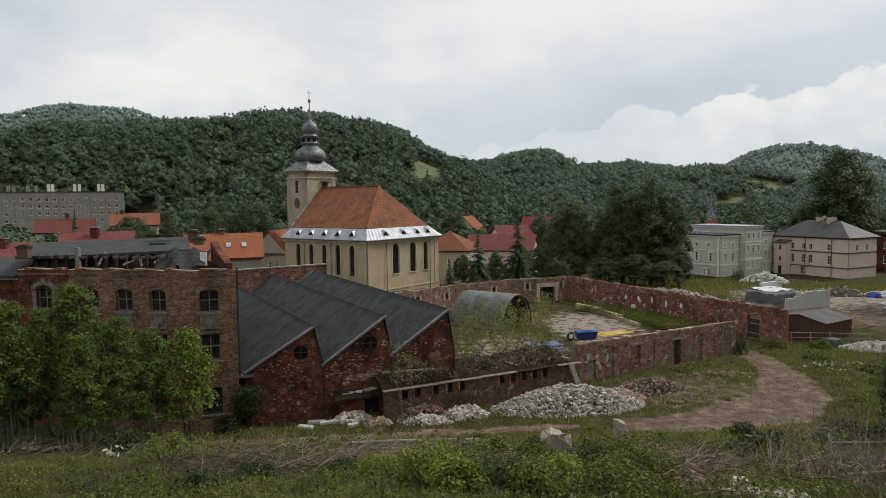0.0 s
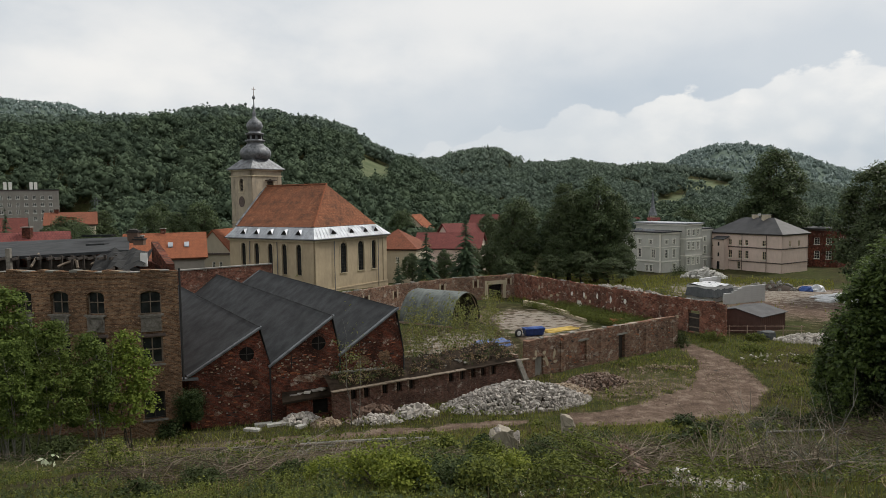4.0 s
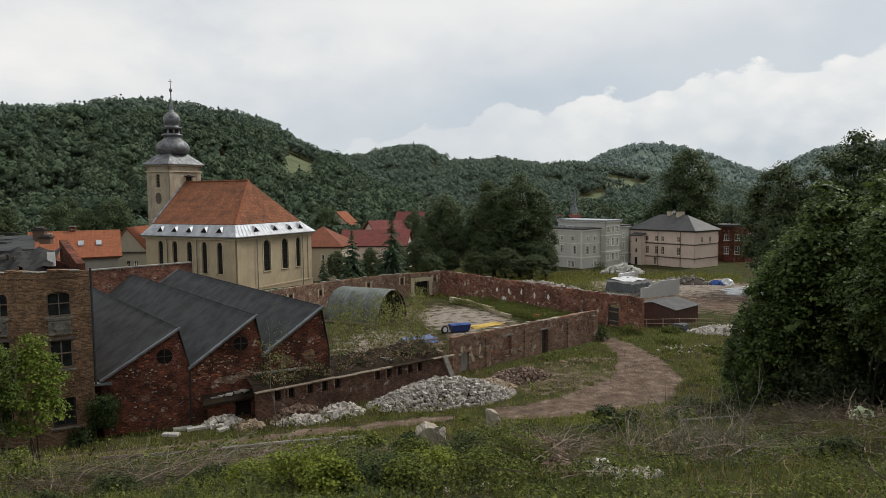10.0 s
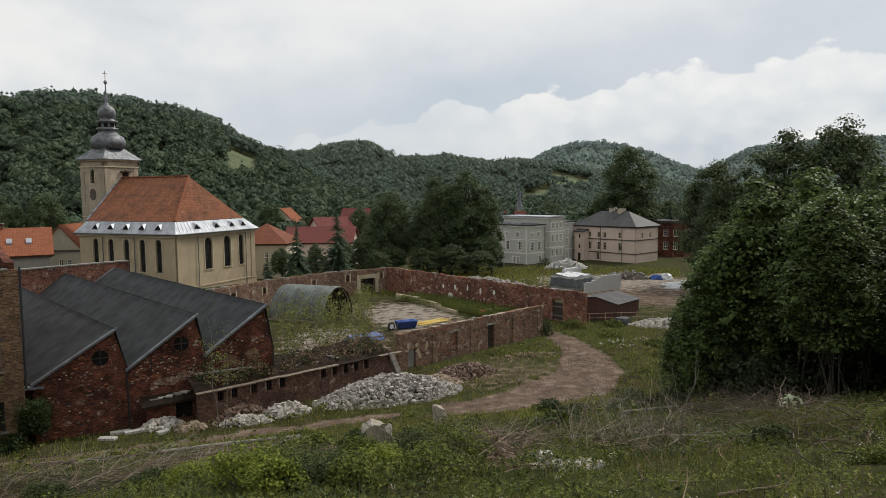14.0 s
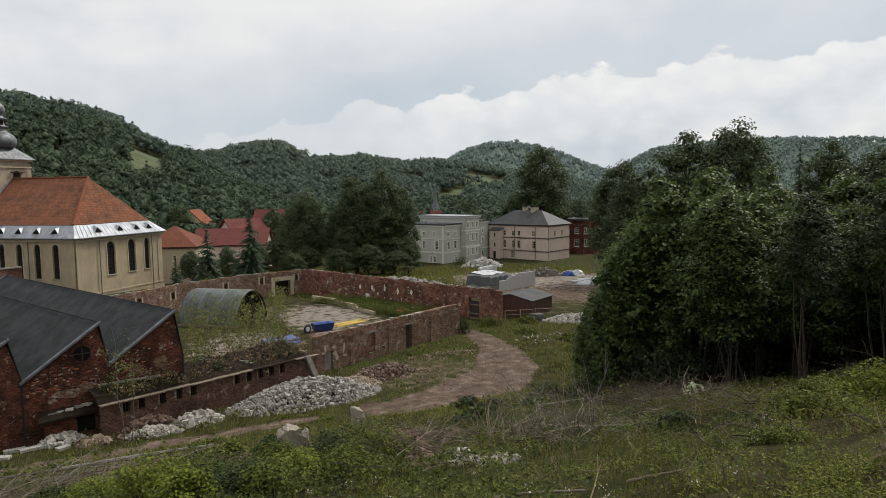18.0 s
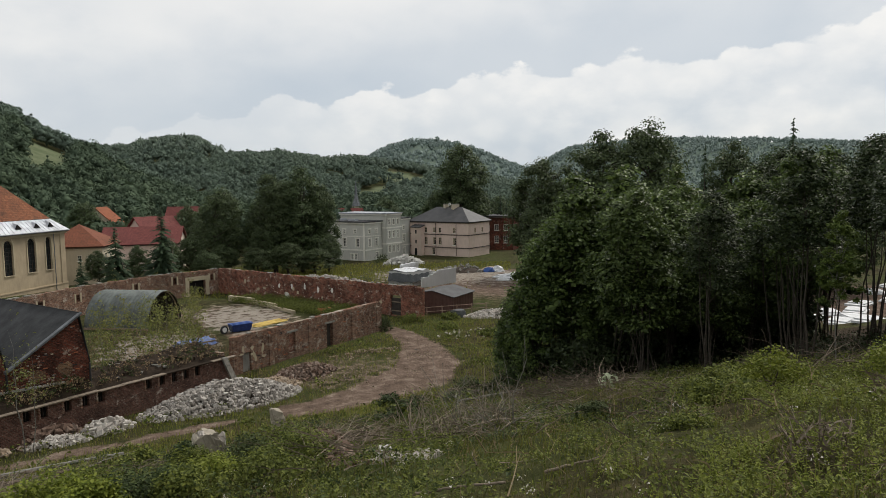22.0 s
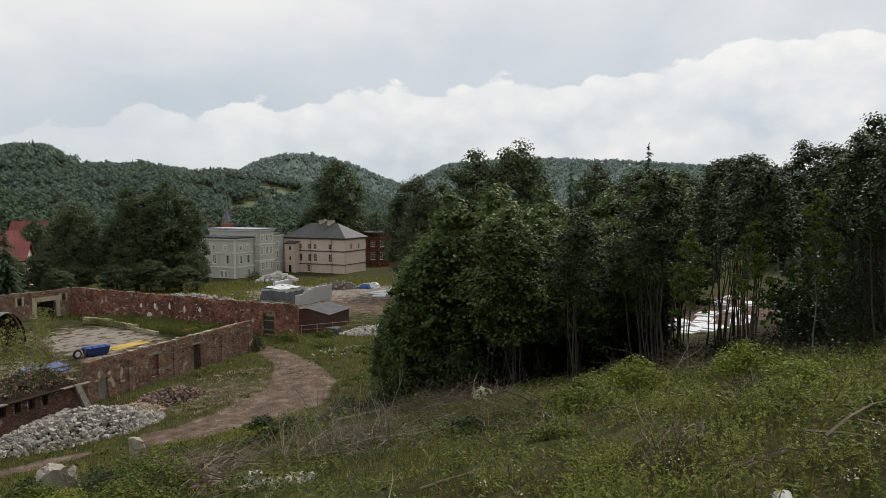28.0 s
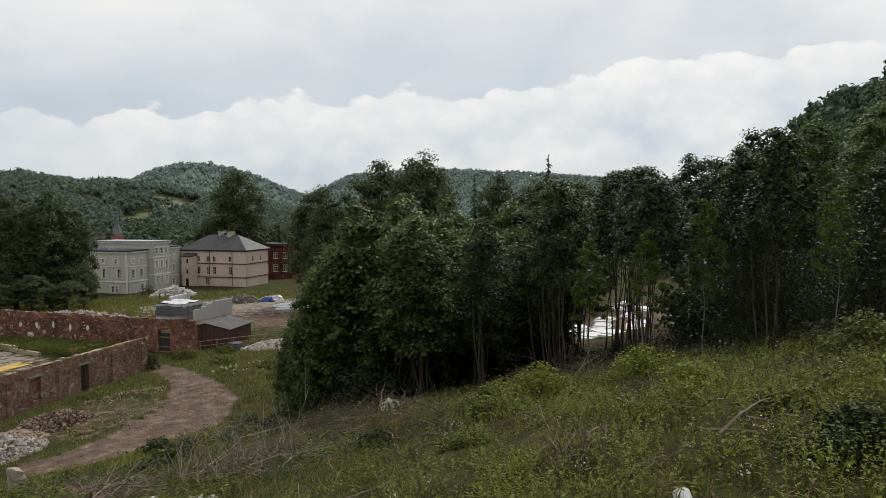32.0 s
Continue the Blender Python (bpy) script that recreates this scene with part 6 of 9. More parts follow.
# red-roofed group right of the church
for c, ud, lu, lw, e, rs, mt, rg in (((6.5, 139), (-0.99, 0.1), 9, 14, 1.6, 2.3, TILES_RED, "u"), ((19.5, 152), (-0.95, 0.3), 15, 9, 3.2, 3.4, TILES_RED, "u"), ((14.5, 160), (-0.3, 0.95), 12, 8, 4.4, 4.0, TILES_RED, "w")):
    house("red_roofed_house", "low house with a red sheet-metal roof", c, ud, lu, lw, -6, e, PINK, [(4.4, [1.5, 4.5], 1.0, 1.3)], [(4.4, [1.5, 5], 1.0, 1.3)], WHITE, "gable", mt, rs, rg)
hO, iO, PO = house("old_tiled_house", "pale house with a weathered red tiled roof beside the church", (4.6, 131), (-0.95, 0.31), 10, 10, -6, 4.9, CREAM, [(8.4, [6.0, 7.6], 0.7, 1.0)], [(8.4, [1.5, 4], 0.8, 1.1)], WHITE, "hip", TILES_OLD, 3.6, "u")
house("small_orange_house", "little house with an orange roof among trees", (9.5, 196), (-0.9, 0.4), 8, 7, -6, 5.8, CREAM, [(8.5, [2, 4.5], 0.9, 1.2)], [], WHITE, "gable", TILES_ORANGE, 4.2, "w")
house("small_orange_house", "little house with an orange roof among trees", (31, 205), (-0.9, 0.4), 8, 7, -6, 5.4, CREAM, [], [], WHITE, "gable", TILES_RED, 4.0, "u")

# ---------------- things in the yard ----------------
hut = thing("arched_metal_hut", (5.6, 80.6, ground(5.6, 80.6)), "rusting grey arched corrugated metal shelter open at one end", "shelter", rz=math.atan2(-0.6, 0.8))
sk = MB()
nA, nL = 22, 30
vs, fs = [], []
for i in range(nL + 1):
    for k in range(nA + 1):
        a = math.pi * k / nA
        rad = 3.3 + 0.035 * (1 if i % 2 else -1)
        vs.append((-3.6 + 7.2 * i / nL, rad * math.cos(a), 1.12 * rad * math.sin(a)))
for i in range(nL):
    for k in range(nA):
        a = i * (nA + 1) + k
        fs.append((a, a + nA + 1, a + nA + 2, a + 1))
sk.add(vs, fs)
part("shell", sk, plain_mat("grey_green_corrugated", (0.13, 0.145, 0.135), 0.6, 0.2, 0.5, 1.0), hut)
part("shell_lining", MB().add([(x, y * 0.985, z * 0.985) for x, y, z in vs], [f[::-1] for f in fs]), WOOD_DARK, hut)
part("back_wall", MB().add([(-3.5, 3.15 * math.cos(math.pi * k / 16), 3.5 * math.sin(math.pi * k / 16)) for k in range(17)] + [(-3.4, 3.15 * math.cos(math.pi * k / 16), 3.5 * math.sin(math.pi * k / 16)) for k in range(17)], [tuple(range(16, -1, -1)), tuple(range(17, 34))]), VOID, hut)
for k in range(3):
    part("arch_rib", MB().tube([(-3.3 + 3.3 * k, 3.2 * math.cos(math.pi * j / 14), 3.6 * math.sin(math.pi * j / 14)) for j in range(15)], [0.06] * 15, 5), RAIL, hut)
part("bottom_rail", MB().box(0, -3.3, 0, 7.2, 0.12, 0.25), RAIL, hut)

lor_scale = 0.8
lor = thing("blue_skip", (14.7, 70.6, ground(14.7, 70.6)), "small blue metal skip with a ribbed lid", "skip", rz=0.2)
part("body", MB().add([(-1.15, -0.6, 0.1), (1.15, -0.6, 0.1), (1.15, 0.6, 0.1), (-1.15, 0.6, 0.1), (-1.35, -0.72, 0.95), (1.35, -0.72, 0.95), (1.35, 0.72, 0.95), (-1.35, 0.72, 0.95)], [(3, 2, 1, 0), (0, 1, 5, 4), (1, 2, 6, 5), (2, 3, 7, 6), (3, 0, 4, 7), (4, 5, 6, 7)]), plain_mat("dark_blue_paint", (0.02, 0.04, 0.14), 0.5, 0, 0.3, 3), lor)
for k in range(5):
    part("lid_rib", MB().box(0, -0.62 + 0.31 * k, 0.96 + 0.05 * (k % 2), 2.75, 0.29, 0.06), BLUE, lor)
lor.scale = (lor_scale,) * 3
part("frame_bar", MB().tube([(-1.5, -0.7, 0.0), (-1.5, -0.7, 0.85), (-1.3, -0.7, 0.95)], [0.04] * 3, 5), FLASH, lor)
for k in range(4):
    part("skid", MB().box(-1.0 + 0.66 * k, 0, 0, 0.12, 1.1, 0.1), WOOD_DARK, lor)
spare = thing("loose_wheel", (13.0, 70.0, ground(13.0, 70.0) + 0.4), "white-rimmed wheel leaning on scrap", "wheel", rz=0.4)
part("tyre", MB().lathe([(0.24, -0.1), (0.4, -0.1), (0.43, 0), (0.4, 0.1), (0.24, 0.1)], 16), RUBBER, spare, "", Matrix.Rotation(math.pi / 2, 4, "X"))
part("rim", MB().lathe([(0.01, 0.11), (0.26, 0.1), (0.26, -0.1), (0.01, -0.11)], 14), PLASTIC_WHITE, spare, "", Matrix.Rotation(math.pi / 2, 4, "X"))
sc = thing("scrap_metal_heap", (13.6, 70.5, ground(13.6, 70.5)), "small heap of grey scrap metal", "scrap")
rr = random.Random(6)
for k in range(9):
    part("scrap_piece", MB().box(rr.uniform(-0.5, 0.5), rr.uniform(-0.4, 0.4), 0.12 * k * 0.6, rr.uniform(0.3, 0.7), 0.12, 0.1, rr.uniform(0, 3)), FLASH if k % 2 else TARP_WHITE, sc)
bt = thing("tarpaulin_stack", (9.6, 66.0, ground(9.6, 66.0)), "low stack covered by a pale blue tarpaulin", "stack", rz=0.35)
part("stack_core", MB().box(0, 0, 0, 3.6, 1.7, 0.45), WOOD, bt)
tp = MB()
pts = [(-2.0 + 4.0 * i / 10, -1.0 + 2.0 * j / 6, (0.55 if 0 < j < 6 and 0 < i < 10 else 0.12) + 0.09 * math.sin(i * 2.1 + j * 1.7)) for i in range(11) for j in range(7)]
tp.add(pts, [(i * 7 + j, (i + 1) * 7 + j, (i + 1) * 7 + j + 1, i * 7 + j + 1) for i in range(10) for j in range(6)])
part("tarpaulin", tp, plain_mat("faded_blue_tarpaulin", (0.1, 0.15, 0.32), 0.5, 0, 0.5, 2), bt)
yb = thing("timber_boards", (18.4, 73.2, ground(18.4, 73.2)), "stack of yellow shuttering boards", "boards", rz=0.46)
rr = random.Random(8)
for k in range(14):
    part("board", MB().box(rr.uniform(-0.5, 0.5), -0.7 + 0.24 * (k % 7), 0.06 * (k // 7) + 0.02, 4.2, 0.22, 0.05, rr.uniform(-0.05, 0.05)), YELLOW, yb)
cw = thing("concrete_kerb_wall", (20.5, 84.0, ground(20.5, 84)), "low pale concrete kerb wall in the yard", "wall")
KI = Matrix.Translation((-20.5, -84, -ground(20.5, 84)))
for p0, p1, hh in (((17.6, 90.5), (19.8, 86.6), 0.75), ((19.9, 85.8), (21.3, 81.6), 0.6), ((20.6, 83.4), (22.2, 77.2), 0.38)):
    part("wall_panel", MB().box(dist(p0, p1) / 2, 0, -0.1, dist(p0, p1), 0.35, hh + 0.1), TRIM, cw, "", KI @ along(p0, p1, ground(20.5, 84)))
tb = thing("terracotta_blocks", (25.6, 74.6, ground(25.6, 74.6)), "pile of orange terracotta blocks by the wall", "blocks")
rr = random.Random(12)
for k in range(10):
    part("block", MB().box(rr.uniform(-1.1, 1.1), rr.uniform(-0.6, 0.6), 0.36 * (k // 6), 0.8, 0.4, 0.36, rr.uniform(0, 3)), TERRACOTTA, tb)

# ---------------- shed, block wall, site clutter ----------------
sh = thing("metal_garage", (37.5, 70.3, ground(37.5, 70.3)), "dark maroon sheet-metal garage with a grey pitched roof", "garage", rz=0.0)
SI = Matrix.Translation((-37.5, -70.3, 0))
S0, S1, S2, S3 = (34.6, 69.9), (37.8, 67.6), (42.1, 70.4), (38.9, 72.7)
for p0, p1, nm in ((S0, S1, "wall"), (S1, S2, "wall"), (S2, S3, "wall"), (S3, S0, "wall")):
    L = dist(p0, p1)
    wv = MB()
    n = int(L / 0.2)
    vs, fs = [], []
    for k in range(n + 1):
        off = 0.02 if k % 2 else 0.0
        for z in (0, 1.8):
            vs += [(L * k / n, off, z), (L * k / n, off + 0.05, z)]
    for k in range(n):
        a, b = 4 * k, 4 * (k + 1)
        fs += [(a, b, b + 2, a + 2), (a + 3, b + 3, b + 1, a + 1)]
    part(nm, wv.add(vs, fs), MAROON, sh, "", SI @ along(p0, p1, 0))
e1, e2 = Vector((S1[0] - S0[0], S1[1] - S0[1])).normalized() * 0.2, Vector((S3[0] - S0[0], S3[1] - S0[1])).normalized() * 0.2
c0, c1, c2_, c3 = Vector(S0) - e1 - e2, Vector(S1) + e1 - e2, Vector(S2) + e1 + e2, Vector(S3) - e1 + e2
m01, m32 = c0 + (c1 - c0) * 0.42, c3 + (c2_ - c3) * 0.42
part("roof_sheet", MB().slab([(*c0, 2.36), (*m01, 2.62), (*m32, 2.62), (*c3, 2.36)], 0.06), SLATE, sh, "", SI)
part("roof_sheet", MB().slab([(*m01, 2.62), (*c1, 1.84), (*c2_, 1.84), (*m32, 2.62)], 0.06), GARAGE_ROOF, sh, "", SI)
part("gable", MB().add([(*S0, 1.79), (*S1, 1.79), (*(Vector(S0) + (Vector(S1) - Vector(S0)) * 0.42), 2.55), (*S0, 2.3)], [(0, 1, 2, 3)]).add([(*S0, 1.79), (*S3, 1.79), (*S3, 2.3), (*S0, 2.3)], [(3, 2, 1, 0)]), MAROON, sh, "", SI)
fn = thing("pipe_fence", (37.6, 66.6, ground(37.6, 66.6)), "low fence of rusty pipe rails", "fence")
for k in range(5):
    part("post", MB().tube([(-3.4 + 1.75 * k, 0.5 - 0.28 * k, -0.2), (-3.4 + 1.75 * k, 0.5 - 0.28 * k, 1.15)], [0.05, 0.05], 6), RAIL, fn)
part("rail", MB().tube([(-3.6, 0.55, 1.08), (3.9, -0.66, 1.08)], [0.035, 0.035], 5), RAIL, fn)
part("rail", MB().tube([(-3.6, 0.55, 0.6), (3.9, -0.66, 0.6)], [0.03, 0.03], 5), RAIL, fn)

bl = thing("block_walls", (45, 93, ground(45, 93)), "half-built walls of pale aerated blocks", "wall")
BLI = Matrix.Translation((-45, -93, -ground(45, 93)))
rr = random.Random(3)
for (p0, p1, rows) in (((43.5, 86.8), (50.5, 89.3), 9), ((44.5, 97.8), (49.0, 99.0), 9), ((50.5, 89.6), (49.2, 96.5), 5)):
    L = dist(p0, p1)
    mm = BLI @ along(p0, p1, ground(45, 93))
    for j in range(rows):
        x = 0.0 if j % 2 else -0.3
        while x < L:
            a, b = max(x, 0), min(x + 0.6, L)
            if b - a > 0.1 and not (j > rows - 4 and a < (j - rows + 4) * 1.1):
                part("block", MB().box((a + b) / 2, 0.12, 0.25 * j, b - a - 0.012, 0.24, 0.24), BLOCK, bl, "", mm)
            x += 0.6
tc_ = thing("tarpaulin_cover", (43.8, 91.6, ground(43.8, 91.6)), "grey and white tarpaulin over a stack of blocks", "tarpaulin", rz=0.47)
tc_.scale = (0.78, 0.78, 0.95)
part("stack_core", MB().box(0, 0, 0, 5.6, 5.4, 2.1), BLOCK, tc_)
tp = MB()
pts = []
for i in range(15):
    for j in range(13):
        x, y = -3.2 + 6.4 * i / 14, -3.1 + 6.2 * j / 12
        edge = min(i, 14 - i, j, 12 - j)
        pts.append((x, y, (0.6 if edge == 0 else 2.15 if edge > 1 else 2.05) + 0.1 * math.sin(i * 1.7 + j * 0.9) + 0.05 * math.sin(3.1 * j)))
tp.add(pts, [(i * 13 + j, (i + 1) * 13 + j, (i + 1) * 13 + j + 1, i * 13 + j + 1) for i in range(14) for j in range(12)])
part("grey_sheet", tp, TARP_GREY, tc_, "dark grey tarpaulin hanging down the sides")
part("white_sheet", MB().add([(x * 0.86, y * 0.86, 2.24 + 0.09 * math.sin(x * 2 + y)) for x, y, z in pts], [(i * 13 + j, (i + 1) * 13 + j, (i + 1) * 13 + j + 1, i * 13 + j + 1) for i in range(14) for j in range(12)]), TARP_WHITE, tc_, "pale sheet on top")
part("slab_cover", MB().box(4.0, 3.4, 2.2, 5.0, 0.5, 0.5, 0.1), TARP_WHITE, tc_)


def heap(name, label, cx, cy, rx, ry, h, n, size, mat, seed, cat="rubble", rz=0.0, as_parts=300, flat=1.0, power=1.0):
    """A heap of loose stones, each a piece of its own."""
    r = random.Random(seed)
    z0 = ground(cx, cy)
    t = thing(name, (cx, cy, z0), label, cat)
    shapes = []
    for k in range(7):
        bm = bmesh.new()
        bmesh.ops.create_cube(bm, size=1.0)
        for v in bm.verts:
            v.co += Vector((r.uniform(-0.16, 0.16), r.uniform(-0.16, 0.16), r.uniform(-0.16, 0.16)))
        bmesh.ops.bevel(bm, geom=list(bm.edges), offset=0.09, segments=1, affect="EDGES")
        me = bpy.data.meshes.new("stone")
        bm.to_mesh(me)
        bm.free()
        me.materials.append(mat)
        shapes.append(me)
    rest = MB()
    core = MB()
    c, s = math.cos(rz), math.sin(rz)
    nr_, na_ = 8, 20
    vs = [(0, 0, h * 0.82)]
    fs = []
    for i in range(1, nr_ + 1):
        for k in range(na_):
            a = 2 * math.pi * k / na_
            q = i / nr_ * 0.97
            X, Y = rx * q * math.cos(a), ry * q * math.sin(a)
            gx, gy = X * c - Y * s, X * s + Y * c
            vs.append((gx, gy, h * 0.82 * (1 - q ** 2) ** power - 0.06 + ground(cx + gx, cy + gy) - z0))
    for k in range(na_):
        fs.append((0, 1 + k, 1 + (k + 1) % na_))
    for i in range(nr_ - 1):
        for k in range(na_):
            a, b = 1 + i * na_ + k, 1 + i * na_ + (k + 1) % na_
            fs.append((a, a + na_, b + na_, b))
    # the core's dark colour stands in for shade between the stones
    part("heap_core", core.add(vs, fs), HEAP_GAP, t)
    for k in range(n):
        q, a = math.sqrt(r.random()) * 1.06, r.uniform(0, 6.283)
        X, Y = rx * q * math.cos(a), ry * q * math.sin(a)
        gx, gy = X * c - Y * s, X * s + Y * c
        z = h * max(1 - q * q, 0) ** power * r.uniform(0.86, 1.04) + ground(cx + gx, cy + gy) - z0
        sz = size * r.uniform(0.6, 1.45)
        M = Matrix.LocRotScale((gx, gy, z + sz * 0.12), Euler((r.uniform(0, 6), r.uniform(0, 6), r.uniform(0, 6))), (sz * r.uniform(0.8, 1.5), sz, sz * flat * r.uniform(0.6, 1.0)))
        if k < as_parts:
            part("stone", shapes[k % 7], mat, t, "", M)
        else:
            me = shapes[k % 7]
            rest.add([tuple(M @ v.co) for v in me.vertices], [tuple(p.vertices) for p in me.polygons])
    if rest.v:
        ob = part("rubble_fill", rest, mat, t)
        ob["kind"] = "stuff"
    return t


heap("rubble_heap", "large heap of pale granite cobbles", 8.6, 46.9, 5.2, 2.3, 1.4, 2700, 0.185, STONE, 1, rz=0.16)
heap("rubble_heap", "brownish heap of broken cobbles", 12.0, 48.4, 2.4, 1.4, 0.75, 500, 0.17, STONE_BROWN, 15, rz=0.3)
heap("brick_rubble_heap", "dark heap of broken bricks and earth", 15.2, 51.0, 2.9, 1.5, 0.8, 520, 0.18, STONE_DARK, 2, rz=0.35)
heap("cobble_pile", "small pile of pale cut blocks", 1.4, 45.0, 1.35, 0.8, 0.6, 150, 0.28, STONE, 3, rz=0.1)
heap("cobble_pile", "low heap of grey gravel stones", -1.2, 43.9, 1.6, 0.8, 0.4, 330, 0.14, STONE, 4)
heap("stacked_stones", "weathered stacked bricks by the annex wall", -1.5, 44.8, 1.7, 0.45, 0.75, 150, 0.26, STONE_DARK, 5, rz=0.45)
heap("cobble_pile", "broken slabs and cobbles beside the wall", -6.0, 44.3, 1.2, 0.7, 0.5, 130, 0.24, STONE, 6)
heap("brick_debris", "broken bricks and yellow stones by the lean-to", -4.4, 43.6, 0.9, 0.6, 0.35, 90, 0.2, STONE_BROWN, 16)
heap("brick_debris", "scattered stones and broken bricks on the grass", 22.0, 55.2, 3.2, 1.2, 0.06, 110, 0.12, STONE_BROWN, 7, rz=0.1)
heap("path_stones", "stones strewn over the dirt lot", 18.0, 48.5, 5.5, 3.2, 0.04, 170, 0.08, STONE_BROWN, 17)
heap("path_stones", "stones and gravel strewn along the path", 26.5, 54.0, 3.2, 7.5, 0.03, 150, 0.07, STONE_BROWN, 19, rz=0.25)
heap("white_rubble_bank", "bank of pale broken stone behind the yard wall", 29.2, 83.6, 9.5, 1.6, 2.95, 1300, 0.2, STONE, 8, rz=-1.12, power=0.28)
heap("white_rubble_bank", "low heap of pale debris beside the garage", 41.0, 63.4, 2.8, 1.2, 0.55, 240, 0.24, STONE, 9, rz=-0.3)
heap("debris_pile", "pile of pale slabs and timber near the houses", 62.5, 133.5, 4.0, 1.8, 1.4, 180, 0.6, STONE_WHITE, 10, rz=-0.3)
heap("fallen_masonry", "broken masonry and earth along the slope", 6.0, 18.5, 7.2, 0.5, 0.35, 420, 0.16, STONE_DARK, 11, rz=1.36)
heap("fallen_masonry", "pale broken bricks in the grass", 5.5, 11.9, 0.9, 0.6, 0.12, 80, 0.12, STONE, 18, rz=0.3)
heap("gravel_heap", "grey gravel heap on the building site", 60.5, 105, 5, 2.5, 1.3, 90, 0.3, CONCRETE, 12)
sb = thing("covered_material_pile", (66.0, 102.8, ground(66, 102.8)), "pile under white and blue sheets with sand behind", "pile")
sb.scale = (0.62, 0.62, 0.62)
for nm, x, y, rx, rz_, mat, lab in (("white_sheet", 1.0, 0, 2.0, 1.9, TARP_WHITE, "bright white sheet"), ("blue_sheet", -1.4, 0.6, 1.9, 1.7, BLUE, "blue sheet"), ("sand_heap", 1.8, 4.0, 3.4, 1.2, STONE_BROWN, "brown sand heap")):
    pr = [(rx * math.cos(a), rz_ * math.sin(a)) for a in (k * math.pi / 2 / 6 for k in range(7))]
    lump = MB().lathe(pr, 18, x, y)
    rl_ = random.Random(nm)
    lump.v = [(a + rl_.uniform(-0.22, 0.22), b + rl_.uniform(-0.22, 0.22), c * (0.75 + 0.25 * math.sin(2.3 * a + 1.7 * b))) for a, b, c in lump.v]
    part(nm, lump, mat, sb, lab)
for k, (x, y, a) in enumerate(((60.5, 91.5, 0.3), (63.5, 89, 0.1), (58.8, 88, 0.5), (65, 94, 0.2), (61, 85.5, 0.4), (64, 46, 0.4), (67, 44, 0.2), (69, 48, 0.6), (63, 50, 0.1), (72, 45, 0.9), (66.5, 40.5, 0.3), (66, 37.5, 0.3), (70, 41, 1.0), (75, 44, 0.4), (80, 46.5, 0.2), (90, 50.5, 0.7), (98, 53, 0.1), (73, 38.5, 0.5), (85, 45.5, 0.2), (92, 47, 0.9), (79, 41, 0.3))):
    solo("pallet_sheet", MB().box(0, 0, 0, 3.4, 2.2, 0.22).box(0.3, 0.1, 0.22, 2.6, 1.8, 0.14), TARP_WHITE, "flat stack of white sheets on the ground", "sheets", Matrix.Translation((x, y, ground(x, y))) @ Matrix.Rotation(a, 4, "Z"), group="flat sheets")

# ---------------- concrete remains and logs on the slope ----------------


def chunk(name, label, x, y, pts, h, lean, seed, mat=CONCRETE, rough=0.03):
    r = random.Random(seed)
    bm = bmesh.new()
    lo = [bm.verts.new((p[0], p[1], -0.4)) for p in pts]
    md = [bm.verts.new((p[0] * 0.97 + lean[0] * 0.5, p[1] * 0.97 + lean[1] * 0.5, h * 0.55 + r.uniform(-0.08, 0.08))) for p in pts]
    up = [bm.verts.new((p[0] * 0.86 + lean[0], p[1] * 0.86 + lean[1], h * r.uniform(0.82, 1.06))) for p in pts]
    n = len(pts)
    for a, b in ((lo, md), (md, up)):
        for k in range(n):
            bm.faces.new((a[k], a[(k + 1) % n], b[(k + 1) % n], b[k]))
    bm.faces.new(up)
    bmesh.ops.bevel(bm, geom=list(bm.edges), offset=0.05, segments=1, affect="EDGES")
    bmesh.ops.subdivide_edges(bm, edges=list(bm.edges), cuts=1)
    for v in bm.verts:
        v.co += Vector((r.uniform(-1, 1), r.uniform(-1, 1), r.uniform(-1, 1))) * rough
    me = bpy.data.meshes.new(name)
    bm.to_mesh(me)
    bm.free()
    me.materials.append(mat)
    return solo(name, me, mat, label, "concrete", Matrix.Translation((x, y, ground(x, y))))


def broken_slab(x, y, rz, outline, T, label, seed, mat):
    """An upright remnant of a concrete wall with a ragged top and chipped faces."""
    r = random.Random(seed)
    bm = bmesh.new()
    a = [bm.verts.new((p[0], -T / 2, p[1])) for p in outline]
    b = [bm.verts.new((p[0] * 0.97, T / 2, p[1] * 0.97)) for p in outline]
    n = len(outline)
    bm.faces.new(a), bm.faces.new(b[::-1])
    for k in range(n):
        bm.faces.new((a[(k + 1) % n], a[k], b[k], b[(k + 1) % n]))
    bmesh.ops.triangulate(bm, faces=list(bm.faces))
    bmesh.ops.subdivide_edges(bm, edges=list(bm.edges), cuts=3, use_grid_fill=True)
    for v in bm.verts:
        v.co += Vector((r.uniform(-1, 1), r.uniform(-1, 1), r.uniform(-1, 1))) * 0.032
    me = bpy.data.meshes.new("concrete_stump")
    bm.to_mesh(me)
    bm.free()
    me.materials.append(mat)
    return solo("concrete_stump", me, mat, label, "concrete", Matrix.Translation((x, y, ground(x, y))) @ Matrix.Rotation(rz, 4, "Z"))


